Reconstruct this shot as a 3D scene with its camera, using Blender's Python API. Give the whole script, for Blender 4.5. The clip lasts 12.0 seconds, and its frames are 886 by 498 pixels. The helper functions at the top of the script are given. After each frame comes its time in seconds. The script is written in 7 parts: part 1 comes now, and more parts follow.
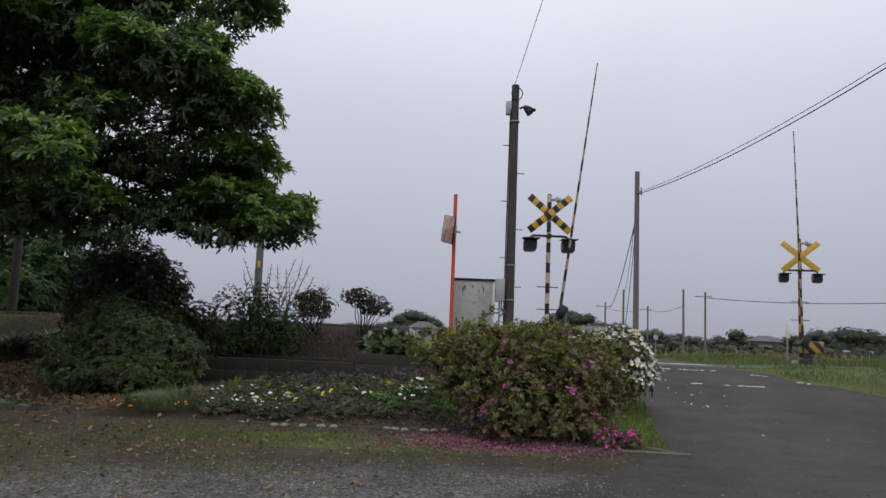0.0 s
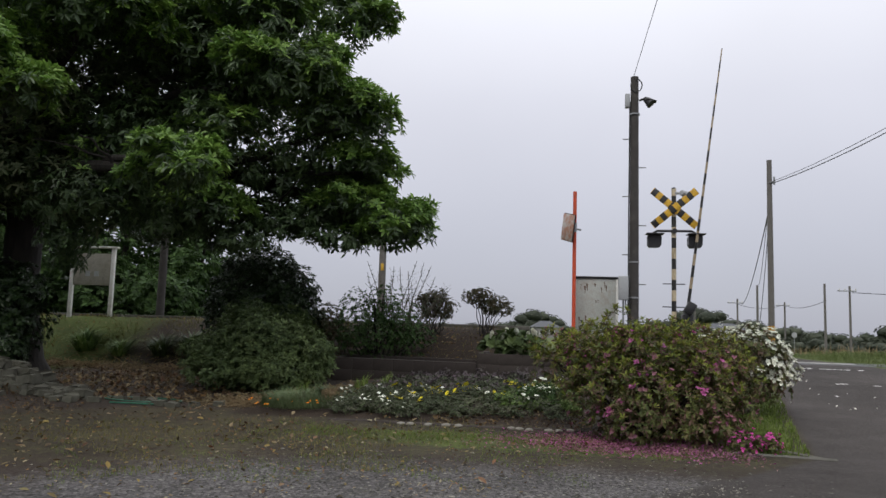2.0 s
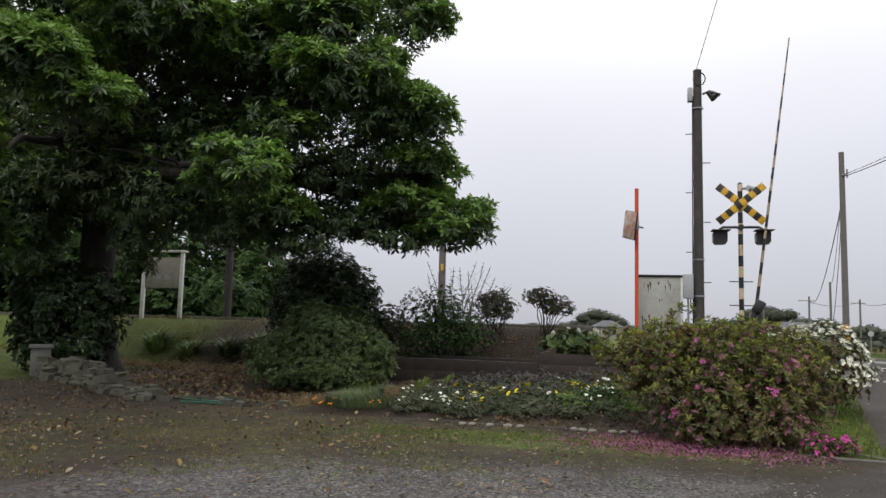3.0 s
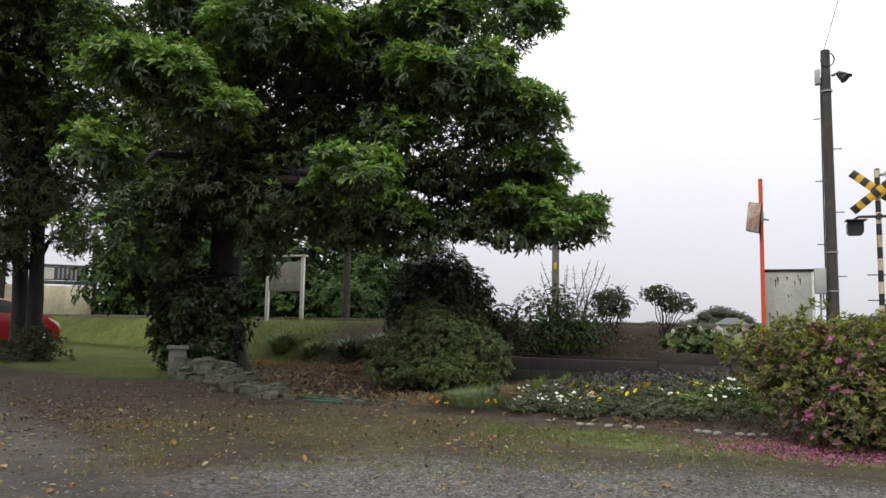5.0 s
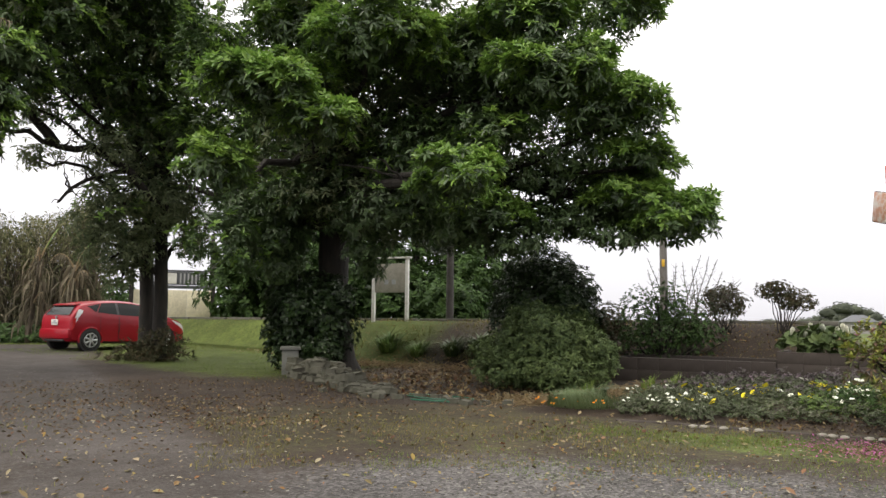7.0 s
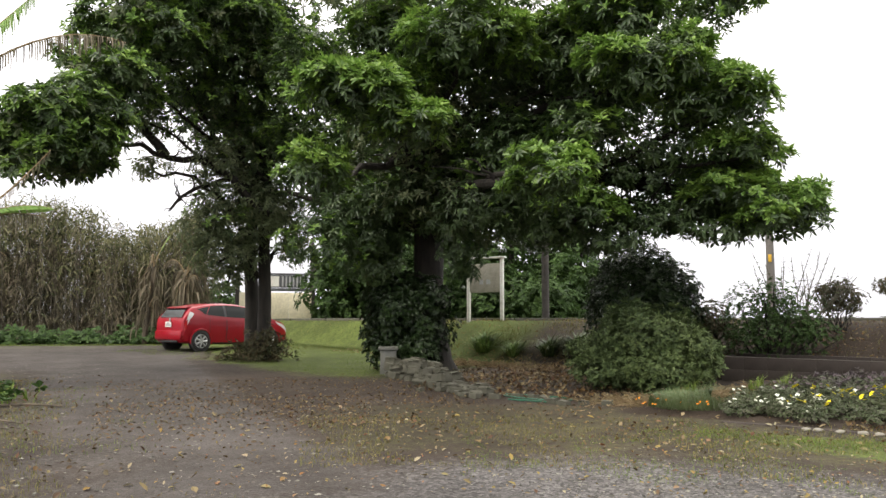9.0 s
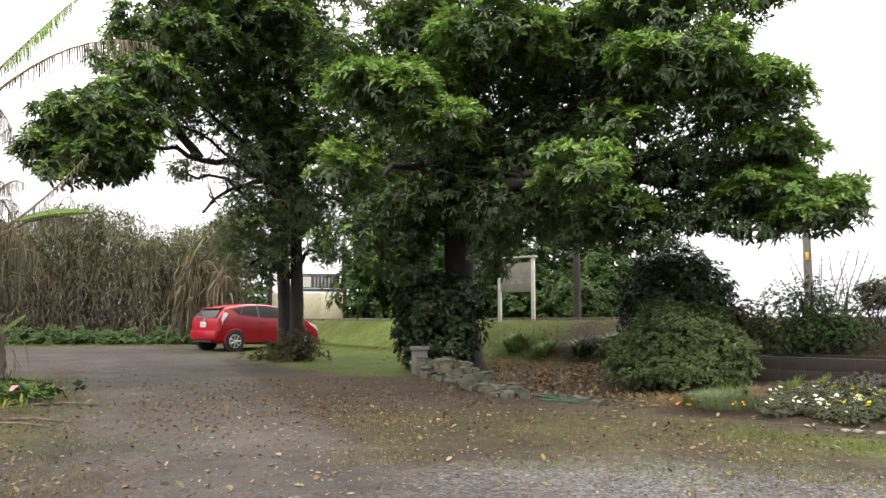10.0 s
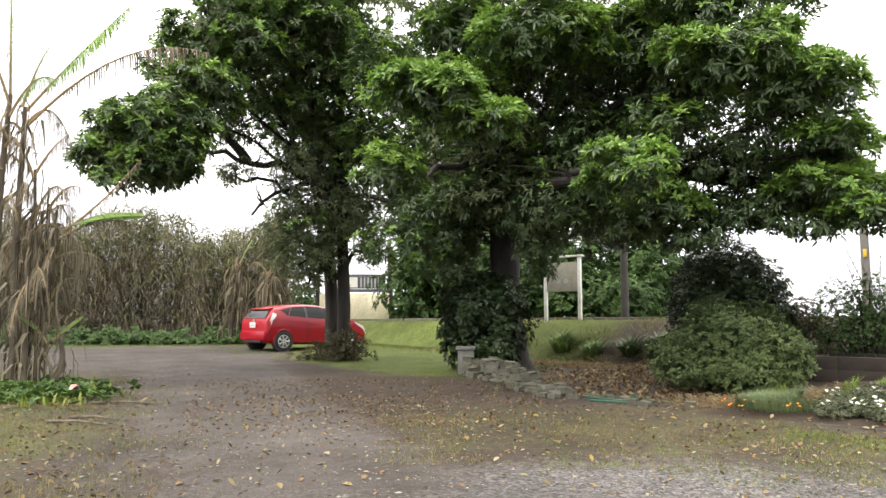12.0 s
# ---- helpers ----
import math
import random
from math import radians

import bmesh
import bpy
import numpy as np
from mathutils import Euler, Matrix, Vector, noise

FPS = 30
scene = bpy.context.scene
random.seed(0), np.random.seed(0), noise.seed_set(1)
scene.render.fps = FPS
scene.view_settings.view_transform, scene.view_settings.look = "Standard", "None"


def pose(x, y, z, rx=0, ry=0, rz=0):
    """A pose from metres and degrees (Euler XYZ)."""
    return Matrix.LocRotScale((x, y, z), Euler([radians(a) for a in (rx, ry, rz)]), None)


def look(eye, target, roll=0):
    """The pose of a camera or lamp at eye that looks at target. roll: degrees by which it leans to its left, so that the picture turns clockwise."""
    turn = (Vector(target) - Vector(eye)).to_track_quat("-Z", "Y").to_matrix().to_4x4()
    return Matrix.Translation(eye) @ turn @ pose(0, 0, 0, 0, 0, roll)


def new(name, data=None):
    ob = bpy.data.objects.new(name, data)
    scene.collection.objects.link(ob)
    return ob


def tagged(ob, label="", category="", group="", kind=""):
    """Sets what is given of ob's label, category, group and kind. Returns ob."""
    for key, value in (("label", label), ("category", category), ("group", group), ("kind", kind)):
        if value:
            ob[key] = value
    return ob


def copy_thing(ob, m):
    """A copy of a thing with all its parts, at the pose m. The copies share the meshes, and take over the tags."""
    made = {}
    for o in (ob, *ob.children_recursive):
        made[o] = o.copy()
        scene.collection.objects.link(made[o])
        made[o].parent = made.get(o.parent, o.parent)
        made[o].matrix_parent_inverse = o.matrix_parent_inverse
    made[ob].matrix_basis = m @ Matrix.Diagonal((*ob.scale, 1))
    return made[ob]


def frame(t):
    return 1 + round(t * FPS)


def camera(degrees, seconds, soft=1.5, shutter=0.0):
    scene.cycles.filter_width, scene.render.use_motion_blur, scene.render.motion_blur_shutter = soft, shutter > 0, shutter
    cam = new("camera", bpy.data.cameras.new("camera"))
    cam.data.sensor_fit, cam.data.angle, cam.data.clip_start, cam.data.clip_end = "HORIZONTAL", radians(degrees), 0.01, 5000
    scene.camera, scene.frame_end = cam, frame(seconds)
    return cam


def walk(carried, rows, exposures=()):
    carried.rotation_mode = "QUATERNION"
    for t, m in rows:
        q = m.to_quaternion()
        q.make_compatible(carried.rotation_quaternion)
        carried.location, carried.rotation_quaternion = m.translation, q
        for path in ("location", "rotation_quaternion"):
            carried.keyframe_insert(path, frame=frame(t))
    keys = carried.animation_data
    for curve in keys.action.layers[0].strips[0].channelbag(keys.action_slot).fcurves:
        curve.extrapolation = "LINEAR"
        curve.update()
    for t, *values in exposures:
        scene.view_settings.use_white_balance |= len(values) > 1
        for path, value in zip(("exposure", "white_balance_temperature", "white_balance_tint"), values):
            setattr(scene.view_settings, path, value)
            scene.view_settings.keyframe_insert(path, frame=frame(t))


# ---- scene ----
# camera: stands still at breast height and turns to its left
cam = camera(61.07, 12.0)
walk(cam, [
    (0.0, pose(0, 0, 1.2, 96.36, -2.25, -0.19)),
    (0.5, pose(0, 0, 1.2, 96.31, -2.22, 0.80)),
    (1.0, pose(0, 0, 1.2, 96.22, -2.08, 3.16)),
    (1.5, pose(0, 0, 1.2, 96.12, -1.91, 6.17)),
    (2.0, pose(0, 0, 1.2, 96.03, -1.75, 9.03)),
    (2.5, pose(0, 0, 1.2, 95.96, -1.62, 11.55)),
    (3.0, pose(0, 0, 1.2, 95.91, -1.50, 13.62)),
    (5.0, pose(0, 0, 1.2, 95.70, -1.01, 22.26)),
    (5.5, pose(0, 0, 1.2, 95.66, -0.91, 24.35)),
    (6.0, pose(0, 0, 1.2, 95.65, -0.79, 26.45)),
    (6.5, pose(0, 0, 1.2, 95.62, -0.72, 28.19)),
    (7.0, pose(0, 0, 1.2, 95.59, -0.59, 30.15)),
    (9.0, pose(0, 0, 1.2, 95.53, -0.18, 37.39)),
    (9.5, pose(0, 0, 1.2, 95.52, -0.11, 38.66)),
    (10.0, pose(0, 0, 1.2, 95.51, -0.06, 39.75)),
    (10.5, pose(0, 0, 1.2, 95.51, -0.04, 40.56)),
    (11.0, pose(0, 0, 1.2, 95.51, -0.01, 41.53)),
    (11.5, pose(0, 0, 1.2, 95.51, 0.05, 42.42)),
    (12.0, pose(0, 0, 1.2, 95.51, 0.08, 43.23)),
], exposures=[(0.0, -0.06, 6350, 10), (1.0, -0.02, 6430, 9), (2.0, 0.18, 6560, 7), (3.0, 0.42, 6780, 6), (5.0, 0.74, 6980, 6), (6.0, 0.92, 7100, 6), (7.0, 1.14, 7250, 6), (9.0, 1.44, 7300, 6), (10.5, 1.74, 7300, 6), (12.0, 1.96, 7270, 6)])

# ---- light: a bright overcast sky and a very soft sun ----
SUN_EL, SUN_ROT = radians(52), radians(200)
world = bpy.data.worlds.new("overcast_sky")
scene.world = world
world.use_nodes = True
wn, wl = world.node_tree.nodes, world.node_tree.links
wn.clear()
w_out = wn.new("ShaderNodeOutputWorld")
w_bg = wn.new("ShaderNodeBackground")
w_sky = wn.new("ShaderNodeTexSky")
w_sky.sky_type, w_sky.sun_disc = "NISHITA", False
w_sky.sun_elevation, w_sky.sun_rotation = SUN_EL, SUN_ROT
w_scale = wn.new("ShaderNodeVectorMath")
w_scale.operation = "SCALE"
w_scale.inputs["Scale"].default_value = 0.08
w_co = wn.new("ShaderNodeTexCoord")
w_sep = wn.new("ShaderNodeSeparateXYZ")
w_ramp = wn.new("ShaderNodeValToRGB")
w_ramp.color_ramp.elements[0].position, w_ramp.color_ramp.elements[0].color = 0.0, (0.39, 0.395, 0.475, 1)
w_ramp.color_ramp.elements[1].position, w_ramp.color_ramp.elements[1].color = 0.6, (1.12, 1.12, 1.21, 1)
w_mid = w_ramp.color_ramp.elements.new(0.3)
w_mid.color = (0.69, 0.69, 0.785, 1)
w_noise = wn.new("ShaderNodeTexNoise")
w_noise.inputs["Scale"].default_value, w_noise.inputs["Detail"].default_value = 1.6, 4.0
w_cl = wn.new("ShaderNodeMapRange")
w_cl.inputs["From Min"].default_value, w_cl.inputs["From Max"].default_value = 0.3, 0.7
w_cl.inputs["To Min"].default_value, w_cl.inputs["To Max"].default_value = 0.94, 1.06
w_mul = wn.new("ShaderNodeVectorMath")
w_mul.operation = "SCALE"
w_mix = wn.new("ShaderNodeMix")
w_mix.data_type = "RGBA"
w_mix.inputs["Factor"].default_value = 0.93
wl.new(w_co.outputs["Generated"], w_sep.inputs[0])
wl.new(w_sep.outputs["Z"], w_ramp.inputs["Fac"])
wl.new(w_co.outputs["Generated"], w_noise.inputs["Vector"])
wl.new(w_noise.outputs["Fac"], w_cl.inputs["Value"])
wl.new(w_ramp.outputs["Color"], w_mul.inputs[0])
wl.new(w_cl.outputs["Result"], w_mul.inputs["Scale"])
wl.new(w_sky.outputs["Color"], w_scale.inputs[0])
wl.new(w_scale.outputs[0], w_mix.inputs["A"])
wl.new(w_mul.outputs[0], w_mix.inputs["B"])
wl.new(w_mix.outputs["Result"], w_bg.inputs["Color"])
wl.new(w_bg.outputs[0], w_out.inputs["Surface"])

sun = new("sun", bpy.data.lights.new("sun", "SUN"))
sun.data.energy, sun.data.angle, sun.data.color = 0.95, radians(28), (1.0, 0.97, 0.92)
sun.matrix_world = look((0, 0, 60), (60 * math.cos(SUN_EL) * math.sin(SUN_ROT) * -1, -60 * math.cos(SUN_EL) * math.cos(SUN_ROT), 60 - 60 * math.sin(SUN_EL)))


# ---- materials ----
def shader(name, rough=0.7, metal=0.0):
    m = bpy.data.materials.new(name)
    m.use_nodes = True
    nt = m.node_tree
    b = nt.nodes["Principled BSDF"]
    b.inputs["Roughness"].default_value, b.inputs["Metallic"].default_value = rough, metal
    return m, nt, b


def tex(nt, kind, scale, coord="Object", detail=6.0):
    co = nt.nodes.new("ShaderNodeTexCoord")
    n = nt.nodes.new("ShaderNodeTexNoise" if kind == "noise" else "ShaderNodeTexVoronoi")
    n.inputs["Scale"].default_value = scale
    if kind == "noise":
        n.inputs["Detail"].default_value = detail
        n.inputs["Roughness"].default_value = 0.65
    nt.links.new(co.outputs[coord], n.inputs["Vector"])
    return n


def ramp(nt, src, stops):
    r = nt.nodes.new("ShaderNodeValToRGB")
    e = r.color_ramp.elements
    e[0].position, e[0].color = stops[0][0], (*stops[0][1], 1)
    e[1].position, e[1].color = stops[-1][0], (*stops[-1][1], 1)
    for p, c in stops[1:-1]:
        e.new(p).color = (*c, 1)
    nt.links.new(src, r.inputs["Fac"])
    return r.outputs["Color"]


def mixc(nt, fac, a, b, blend="MIX"):
    m = nt.nodes.new("ShaderNodeMix")
    m.data_type, m.blend_type = "RGBA", blend
    for key, v in (("Factor", fac), ("A", a), ("B", b)):
        if isinstance(v, (int, float)):
            m.inputs[key].default_value = v
        elif isinstance(v, tuple):
            m.inputs[key].default_value = (*v, 1)
        else:
            nt.links.new(v, m.inputs[key])
    return m.outputs["Result"]


def bump(nt, b, src, strength, distance=0.01):
    n = nt.nodes.new("ShaderNodeBump")
    n.inputs["Strength"].default_value, n.inputs["Distance"].default_value = strength, distance
    nt.links.new(src, n.inputs["Height"])
    nt.links.new(n.outputs["Normal"], b.inputs["Normal"])


def painted(name, col, rough=0.55, metal=0.0, wear=(0.25, 0.2, 0.16), amount=0.25, scale=9.0):
    """A painted or plain surface with grime and worn patches."""
    m, nt, b = shader(name, rough, metal)
    n1, n2 = tex(nt, "noise", scale), tex(nt, "noise", scale * 7)
    f = ramp(nt, n1.outputs["Fac"], [(0.48, (0, 0, 0)), (0.72, (1, 1, 1))])
    g = ramp(nt, n2.outputs["Fac"], [(0.3, tuple(c * 0.82 for c in col)), (0.7, tuple(min(1, c * 1.1) for c in col))])
    k = nt.nodes.new("ShaderNodeMath")
    k.operation, k.inputs[1].default_value = "MULTIPLY", amount
    nt.links.new(f, k.inputs[0])
    nt.links.new(mixc(nt, k.outputs[0], g, wear), b.inputs["Base Color"])
    bump(nt, b, n2.outputs["Fac"], 0.15, 0.004)
    return m


def leafy(name, cols, rough=0.55, thin=0.22, spec=0.25):
    """Leaves: colour varies from leaf to leaf; some light passes through."""
    m, nt, b = shader(name, rough)
    b.inputs["Specular IOR Level"].default_value = spec
    geo = nt.nodes.new("ShaderNodeNewGeometry")
    stops = [(i / max(1, len(cols) - 1), c) for i, c in enumerate(cols)]
    c = ramp(nt, geo.outputs["Random Per Island"], stops)
    big = tex(nt, "noise", 0.9, detail=3.0)
    shade = ramp(nt, big.outputs["Fac"], [(0.3, (0.72, 0.78, 0.7)), (0.7, (1.2, 1.15, 1.0))])
    c = mixc(nt, 1.0, c, shade, "MULTIPLY")
    nt.links.new(c, b.inputs["Base Color"])
    if thin:
        t = nt.nodes.new("ShaderNodeBsdfTranslucent")
        nt.links.new(c, t.inputs["Color"])
        mx = nt.nodes.new("ShaderNodeMixShader")
        mx.inputs[0].default_value = thin
        nt.links.new(b.outputs[0], mx.inputs[1])
        nt.links.new(t.outputs[0], mx.inputs[2])
        nt.links.new(mx.outputs[0], nt.nodes["Material Output"].inputs["Surface"])
    return m


def barky(name, a, c, scale=6.0):
    m, nt, b = shader(name, 0.9)
    co = nt.nodes.new("ShaderNodeTexCoord")
    mp = nt.nodes.new("ShaderNodeMapping")
    mp.inputs["Scale"].default_value = (1, 1, 0.22)
    n = nt.nodes.new("ShaderNodeTexNoise")
    n.inputs["Scale"].default_value, n.inputs["Detail"].default_value = scale * 2, 9
    nt.links.new(co.outputs["Object"], mp.inputs[0])
    nt.links.new(mp.outputs[0], n.inputs["Vector"])
    n2 = tex(nt, "noise", scale * 0.35)
    col = ramp(nt, n.outputs["Fac"], [(0.3, a), (0.7, c)])
    lich = ramp(nt, n2.outputs["Fac"], [(0.55, (0, 0, 0)), (0.75, (1, 1, 1))])
    k = nt.nodes.new("ShaderNodeMath")
    k.operation, k.inputs[1].default_value = "MULTIPLY", 0.35
    nt.links.new(lich, k.inputs[0])
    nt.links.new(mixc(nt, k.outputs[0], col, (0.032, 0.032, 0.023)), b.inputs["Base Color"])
    bump(nt, b, n.outputs["Fac"], 0.7, 0.03)
    return m


def striped(name, a, c, period, axis="Z", shift=0.0, rough=0.5):
    """Hazard stripes along one axis of the part, with grime."""
    m, nt, b = shader(name, rough)
    co = nt.nodes.new("ShaderNodeTexCoord")
    sp = nt.nodes.new("ShaderNodeSeparateXYZ")
    nt.links.new(co.outputs["Object"], sp.inputs[0])
    if axis == "D":
        ad = nt.nodes.new("ShaderNodeMath")
        ad.operation = "ADD"
        nt.links.new(sp.outputs["X"], ad.inputs[0])
        nt.links.new(sp.outputs["Z"], ad.inputs[1])
        src = ad.outputs[0]
    else:
        src = sp.outputs[axis]
    ops = (("ADD", shift + 100 * period), ("DIVIDE", period), ("FRACT", 0.0), ("GREATER_THAN", 0.5))
    for op, v in ops:
        q = nt.nodes.new("ShaderNodeMath")
        q.operation, q.inputs[1].default_value = op, v
        nt.links.new(src, q.inputs[0])
        src = q.outputs[0]
    col = mixc(nt, src, a, c)
    n = tex(nt, "noise", 14.0)
    dirt = ramp(nt, n.outputs["Fac"], [(0.35, (0.6, 0.56, 0.5)), (0.65, (1, 1, 1))])
    nt.links.new(mixc(nt, 1.0, col, dirt, "MULTIPLY"), b.inputs["Base Color"])
    return m


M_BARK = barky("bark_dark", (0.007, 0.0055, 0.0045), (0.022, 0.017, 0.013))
M_BARK_GREY = barky("bark_grey", (0.05, 0.042, 0.034), (0.15, 0.13, 0.105))
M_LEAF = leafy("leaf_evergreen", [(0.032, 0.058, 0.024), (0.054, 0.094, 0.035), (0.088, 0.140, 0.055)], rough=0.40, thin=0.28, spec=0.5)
# light missing inside the crown is put into this paler leaf colour
M_LEAF_INNER = leafy("leaf_inner_lifted", [(0.064, 0.088, 0.048), (0.108, 0.138, 0.072), (0.17, 0.19, 0.11)], spec=0.4, thin=0.42)
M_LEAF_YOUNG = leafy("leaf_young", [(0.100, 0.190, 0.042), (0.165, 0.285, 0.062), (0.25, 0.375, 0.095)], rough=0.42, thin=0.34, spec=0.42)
M_LEAF_WOOD = leafy("leaf_woodland", [(0.024, 0.048, 0.015), (0.042, 0.085, 0.023), (0.07, 0.125, 0.036)])
# the haze of distance is mixed into this greyed leaf colour
M_LEAF_HAZE = leafy("leaf_far_haze", [(0.05, 0.058, 0.048), (0.062, 0.072, 0.058), (0.075, 0.086, 0.066)], thin=0.0, rough=0.8)
M_LEAF_CAMELLIA = leafy("leaf_camellia", [(0.010, 0.022, 0.008), (0.018, 0.036, 0.012), (0.032, 0.055, 0.02)], rough=0.3, thin=0.08)
M_LEAF_RHODO = leafy("leaf_rhododendron", [(0.043, 0.066, 0.028), (0.068, 0.102, 0.037), (0.112, 0.148, 0.060)], thin=0.12)
M_LEAF_AZALEA = leafy("leaf_azalea", [(0.055, 0.064, 0.028), (0.095, 0.118, 0.040), (0.15, 0.165, 0.06), (0.150, 0.098, 0.072), (0.115, 0.068, 0.060)], thin=0.25)
M_LEAF_AZALEA_NEW = leafy("leaf_azalea_shoot", [(0.15, 0.19, 0.035), (0.23, 0.27, 0.05), (0.24, 0.19, 0.08)], thin=0.3)
M_LEAF_SHRUB = leafy("leaf_shrub", [(0.045, 0.065, 0.032), (0.075, 0.10, 0.048), (0.11, 0.125, 0.07)])
M_LEAF_RED = leafy("leaf_topiary", [(0.035, 0.045, 0.022), (0.06, 0.06, 0.032), (0.085, 0.055, 0.036)])
M_LEAF_BED = leafy("leaf_bedding", [(0.050, 0.068, 0.036), (0.080, 0.108, 0.052), (0.075, 0.066, 0.060), (0.135, 0.155, 0.10)], thin=0.15)
M_LEAF_PLUM = leafy("leaf_plum", [(0.045, 0.034, 0.046), (0.080, 0.060, 0.080), (0.075, 0.078, 0.065)], thin=0.1)
M_LEAF_REED = leafy("leaf_reed", [(0.045, 0.055, 0.027), (0.085, 0.095, 0.045), (0.155, 0.155, 0.08), (0.24, 0.22, 0.14)], thin=0.2, rough=0.7)
M_STRAW = leafy("dry_leaf", [(0.20, 0.145, 0.09), (0.32, 0.25, 0.165), (0.17, 0.11, 0.07)], thin=0.15, rough=0.8)
M_REED_DRY = leafy("dry_reed_leaf", [(0.05, 0.043, 0.033), (0.11, 0.094, 0.072), (0.25, 0.215, 0.17), (0.065, 0.06, 0.04)], thin=0.15, rough=0.8)
M_BANANA_DRY = leafy("dry_banana_leaf", [(0.055, 0.045, 0.035), (0.13, 0.11, 0.088), (0.28, 0.24, 0.195), (0.085, 0.07, 0.05)], thin=0.2, rough=0.8)
M_BANANA_STEM = barky("banana_stem", (0.03, 0.024, 0.017), (0.13, 0.105, 0.075), 4.0)
M_BANANA = leafy("banana_leaf", [(0.10, 0.20, 0.04), (0.16, 0.28, 0.07), (0.20, 0.27, 0.10)], thin=0.3)
M_GRASS = leafy("grass_blade", [(0.075, 0.115, 0.022), (0.12, 0.175, 0.033), (0.165, 0.205, 0.055)], thin=0.2, rough=0.6)
M_GRASS_TALL = leafy("weed_blade", [(0.075, 0.105, 0.034), (0.10, 0.138, 0.042), (0.135, 0.15, 0.062)], thin=0.2, rough=0.6)
M_LEAF_STRAP = leafy("strap_leaf", [(0.06, 0.105, 0.03), (0.095, 0.155, 0.042), (0.15, 0.20, 0.07)], thin=0.2, rough=0.45)
M_LEAF_STRAP_DARK = leafy("strap_leaf_dark", [(0.030, 0.050, 0.018), (0.055, 0.085, 0.030), (0.13, 0.16, 0.075)], thin=0.2, rough=0.35)
M_FENNEL = leafy("feathery_leaf", [(0.085, 0.12, 0.06), (0.13, 0.17, 0.09)], thin=0.2)
M_LITTER = leafy("fallen_leaf", [(0.07, 0.046, 0.028), (0.11, 0.064, 0.030), (0.15, 0.10, 0.045), (0.21, 0.17, 0.11), (0.085, 0.036, 0.022), (0.10, 0.08, 0.056), (0.08, 0.062, 0.042)], thin=0.1, rough=0.7)
M_LITTER_PALE = leafy("fallen_leaf_pale", [(0.20, 0.17, 0.09), (0.17, 0.10, 0.05), (0.30, 0.27, 0.20), (0.16, 0.06, 0.03), (0.24, 0.18, 0.06), (0.14, 0.11, 0.07)], thin=0.1, rough=0.7)
M_GRASS_DRY = leafy("grass_yellowing", [(0.10, 0.105, 0.03), (0.16, 0.155, 0.05), (0.20, 0.165, 0.08)], thin=0.2, rough=0.7)
M_PETAL_PINK = leafy("petal_pink", [(0.36, 0.07, 0.25), (0.48, 0.12, 0.36), (0.40, 0.16, 0.32)], thin=0.2, rough=0.6)
M_PETAL_FALLEN = leafy("petal_fallen", [(0.24, 0.055, 0.18), (0.36, 0.10, 0.29), (0.21, 0.10, 0.13), (0.13, 0.06, 0.06), (0.34, 0.20, 0.21)], thin=0.1, rough=0.7)
M_PETAL_FADED = leafy("petal_withered", [(0.20, 0.085, 0.12), (0.26, 0.11, 0.18), (0.19, 0.10, 0.09)], thin=0.15, rough=0.7)
M_PETAL_MAGENTA = leafy("petal_magenta", [(0.50, 0.05, 0.33), (0.62, 0.10, 0.42)], thin=0.2, rough=0.6)
M_PETAL_WHITE = leafy("petal_white", [(0.72, 0.72, 0.70), (0.85, 0.85, 0.84)], thin=0.2, rough=0.6)
M_PETAL_YELLOW = leafy("petal_yellow", [(0.62, 0.50, 0.02), (0.74, 0.64, 0.04)], thin=0.15, rough=0.6)
M_PETAL_ORANGE = leafy("petal_orange", [(0.80, 0.26, 0.02), (0.85, 0.36, 0.03)], thin=0.15, rough=0.6)
M_PETAL_PURPLE = leafy("petal_dusky", [(0.09, 0.06, 0.09), (0.14, 0.10, 0.13)], thin=0.1, rough=0.6)
M_CONCRETE = painted("concrete_weathered", (0.30, 0.29, 0.27), 0.9, 0, (0.10, 0.105, 0.085), 0.7, 3.0)
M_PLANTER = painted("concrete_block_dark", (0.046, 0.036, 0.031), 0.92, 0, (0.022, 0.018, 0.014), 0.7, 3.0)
M_BLOCK = painted("grey_block", (0.13, 0.13, 0.118), 0.9, 0, (0.10, 0.105, 0.08), 0.6, 4.0)
M_STONE = painted("garden_stone", (0.21, 0.195, 0.165), 0.85, 0, (0.14, 0.13, 0.10), 0.6, 12.0)
M_POLE_DARK = painted("creosoted_pole", (0.045, 0.04, 0.037), 0.8, 0, (0.10, 0.09, 0.08), 0.5, 5.0)
M_POLE_GREY = painted("concrete_pole", (0.14, 0.13, 0.12), 0.85, 0, (0.09, 0.085, 0.08), 0.5, 3.0)
M_BLACK = painted("black_paint", (0.014, 0.014, 0.016), 0.45, 0, (0.05, 0.045, 0.04), 0.3, 9.0)
M_STEEL = painted("galvanised_steel", (0.30, 0.31, 0.32), 0.45, 0.6, (0.16, 0.11, 0.08), 0.4, 9.0)
M_RUST = painted("rust_stain", (0.10, 0.05, 0.03), 0.85, 0, (0.16, 0.10, 0.07), 0.5, 12.0)
M_CREAM = painted("cream_steel_cabinet", (0.38, 0.39, 0.36), 0.5, 0, (0.26, 0.20, 0.15), 0.5, 5.0)
M_GREYBOX = painted("grey_steel_box", (0.36, 0.37, 0.38), 0.5, 0, (0.16, 0.13, 0.11), 0.4, 6.0)
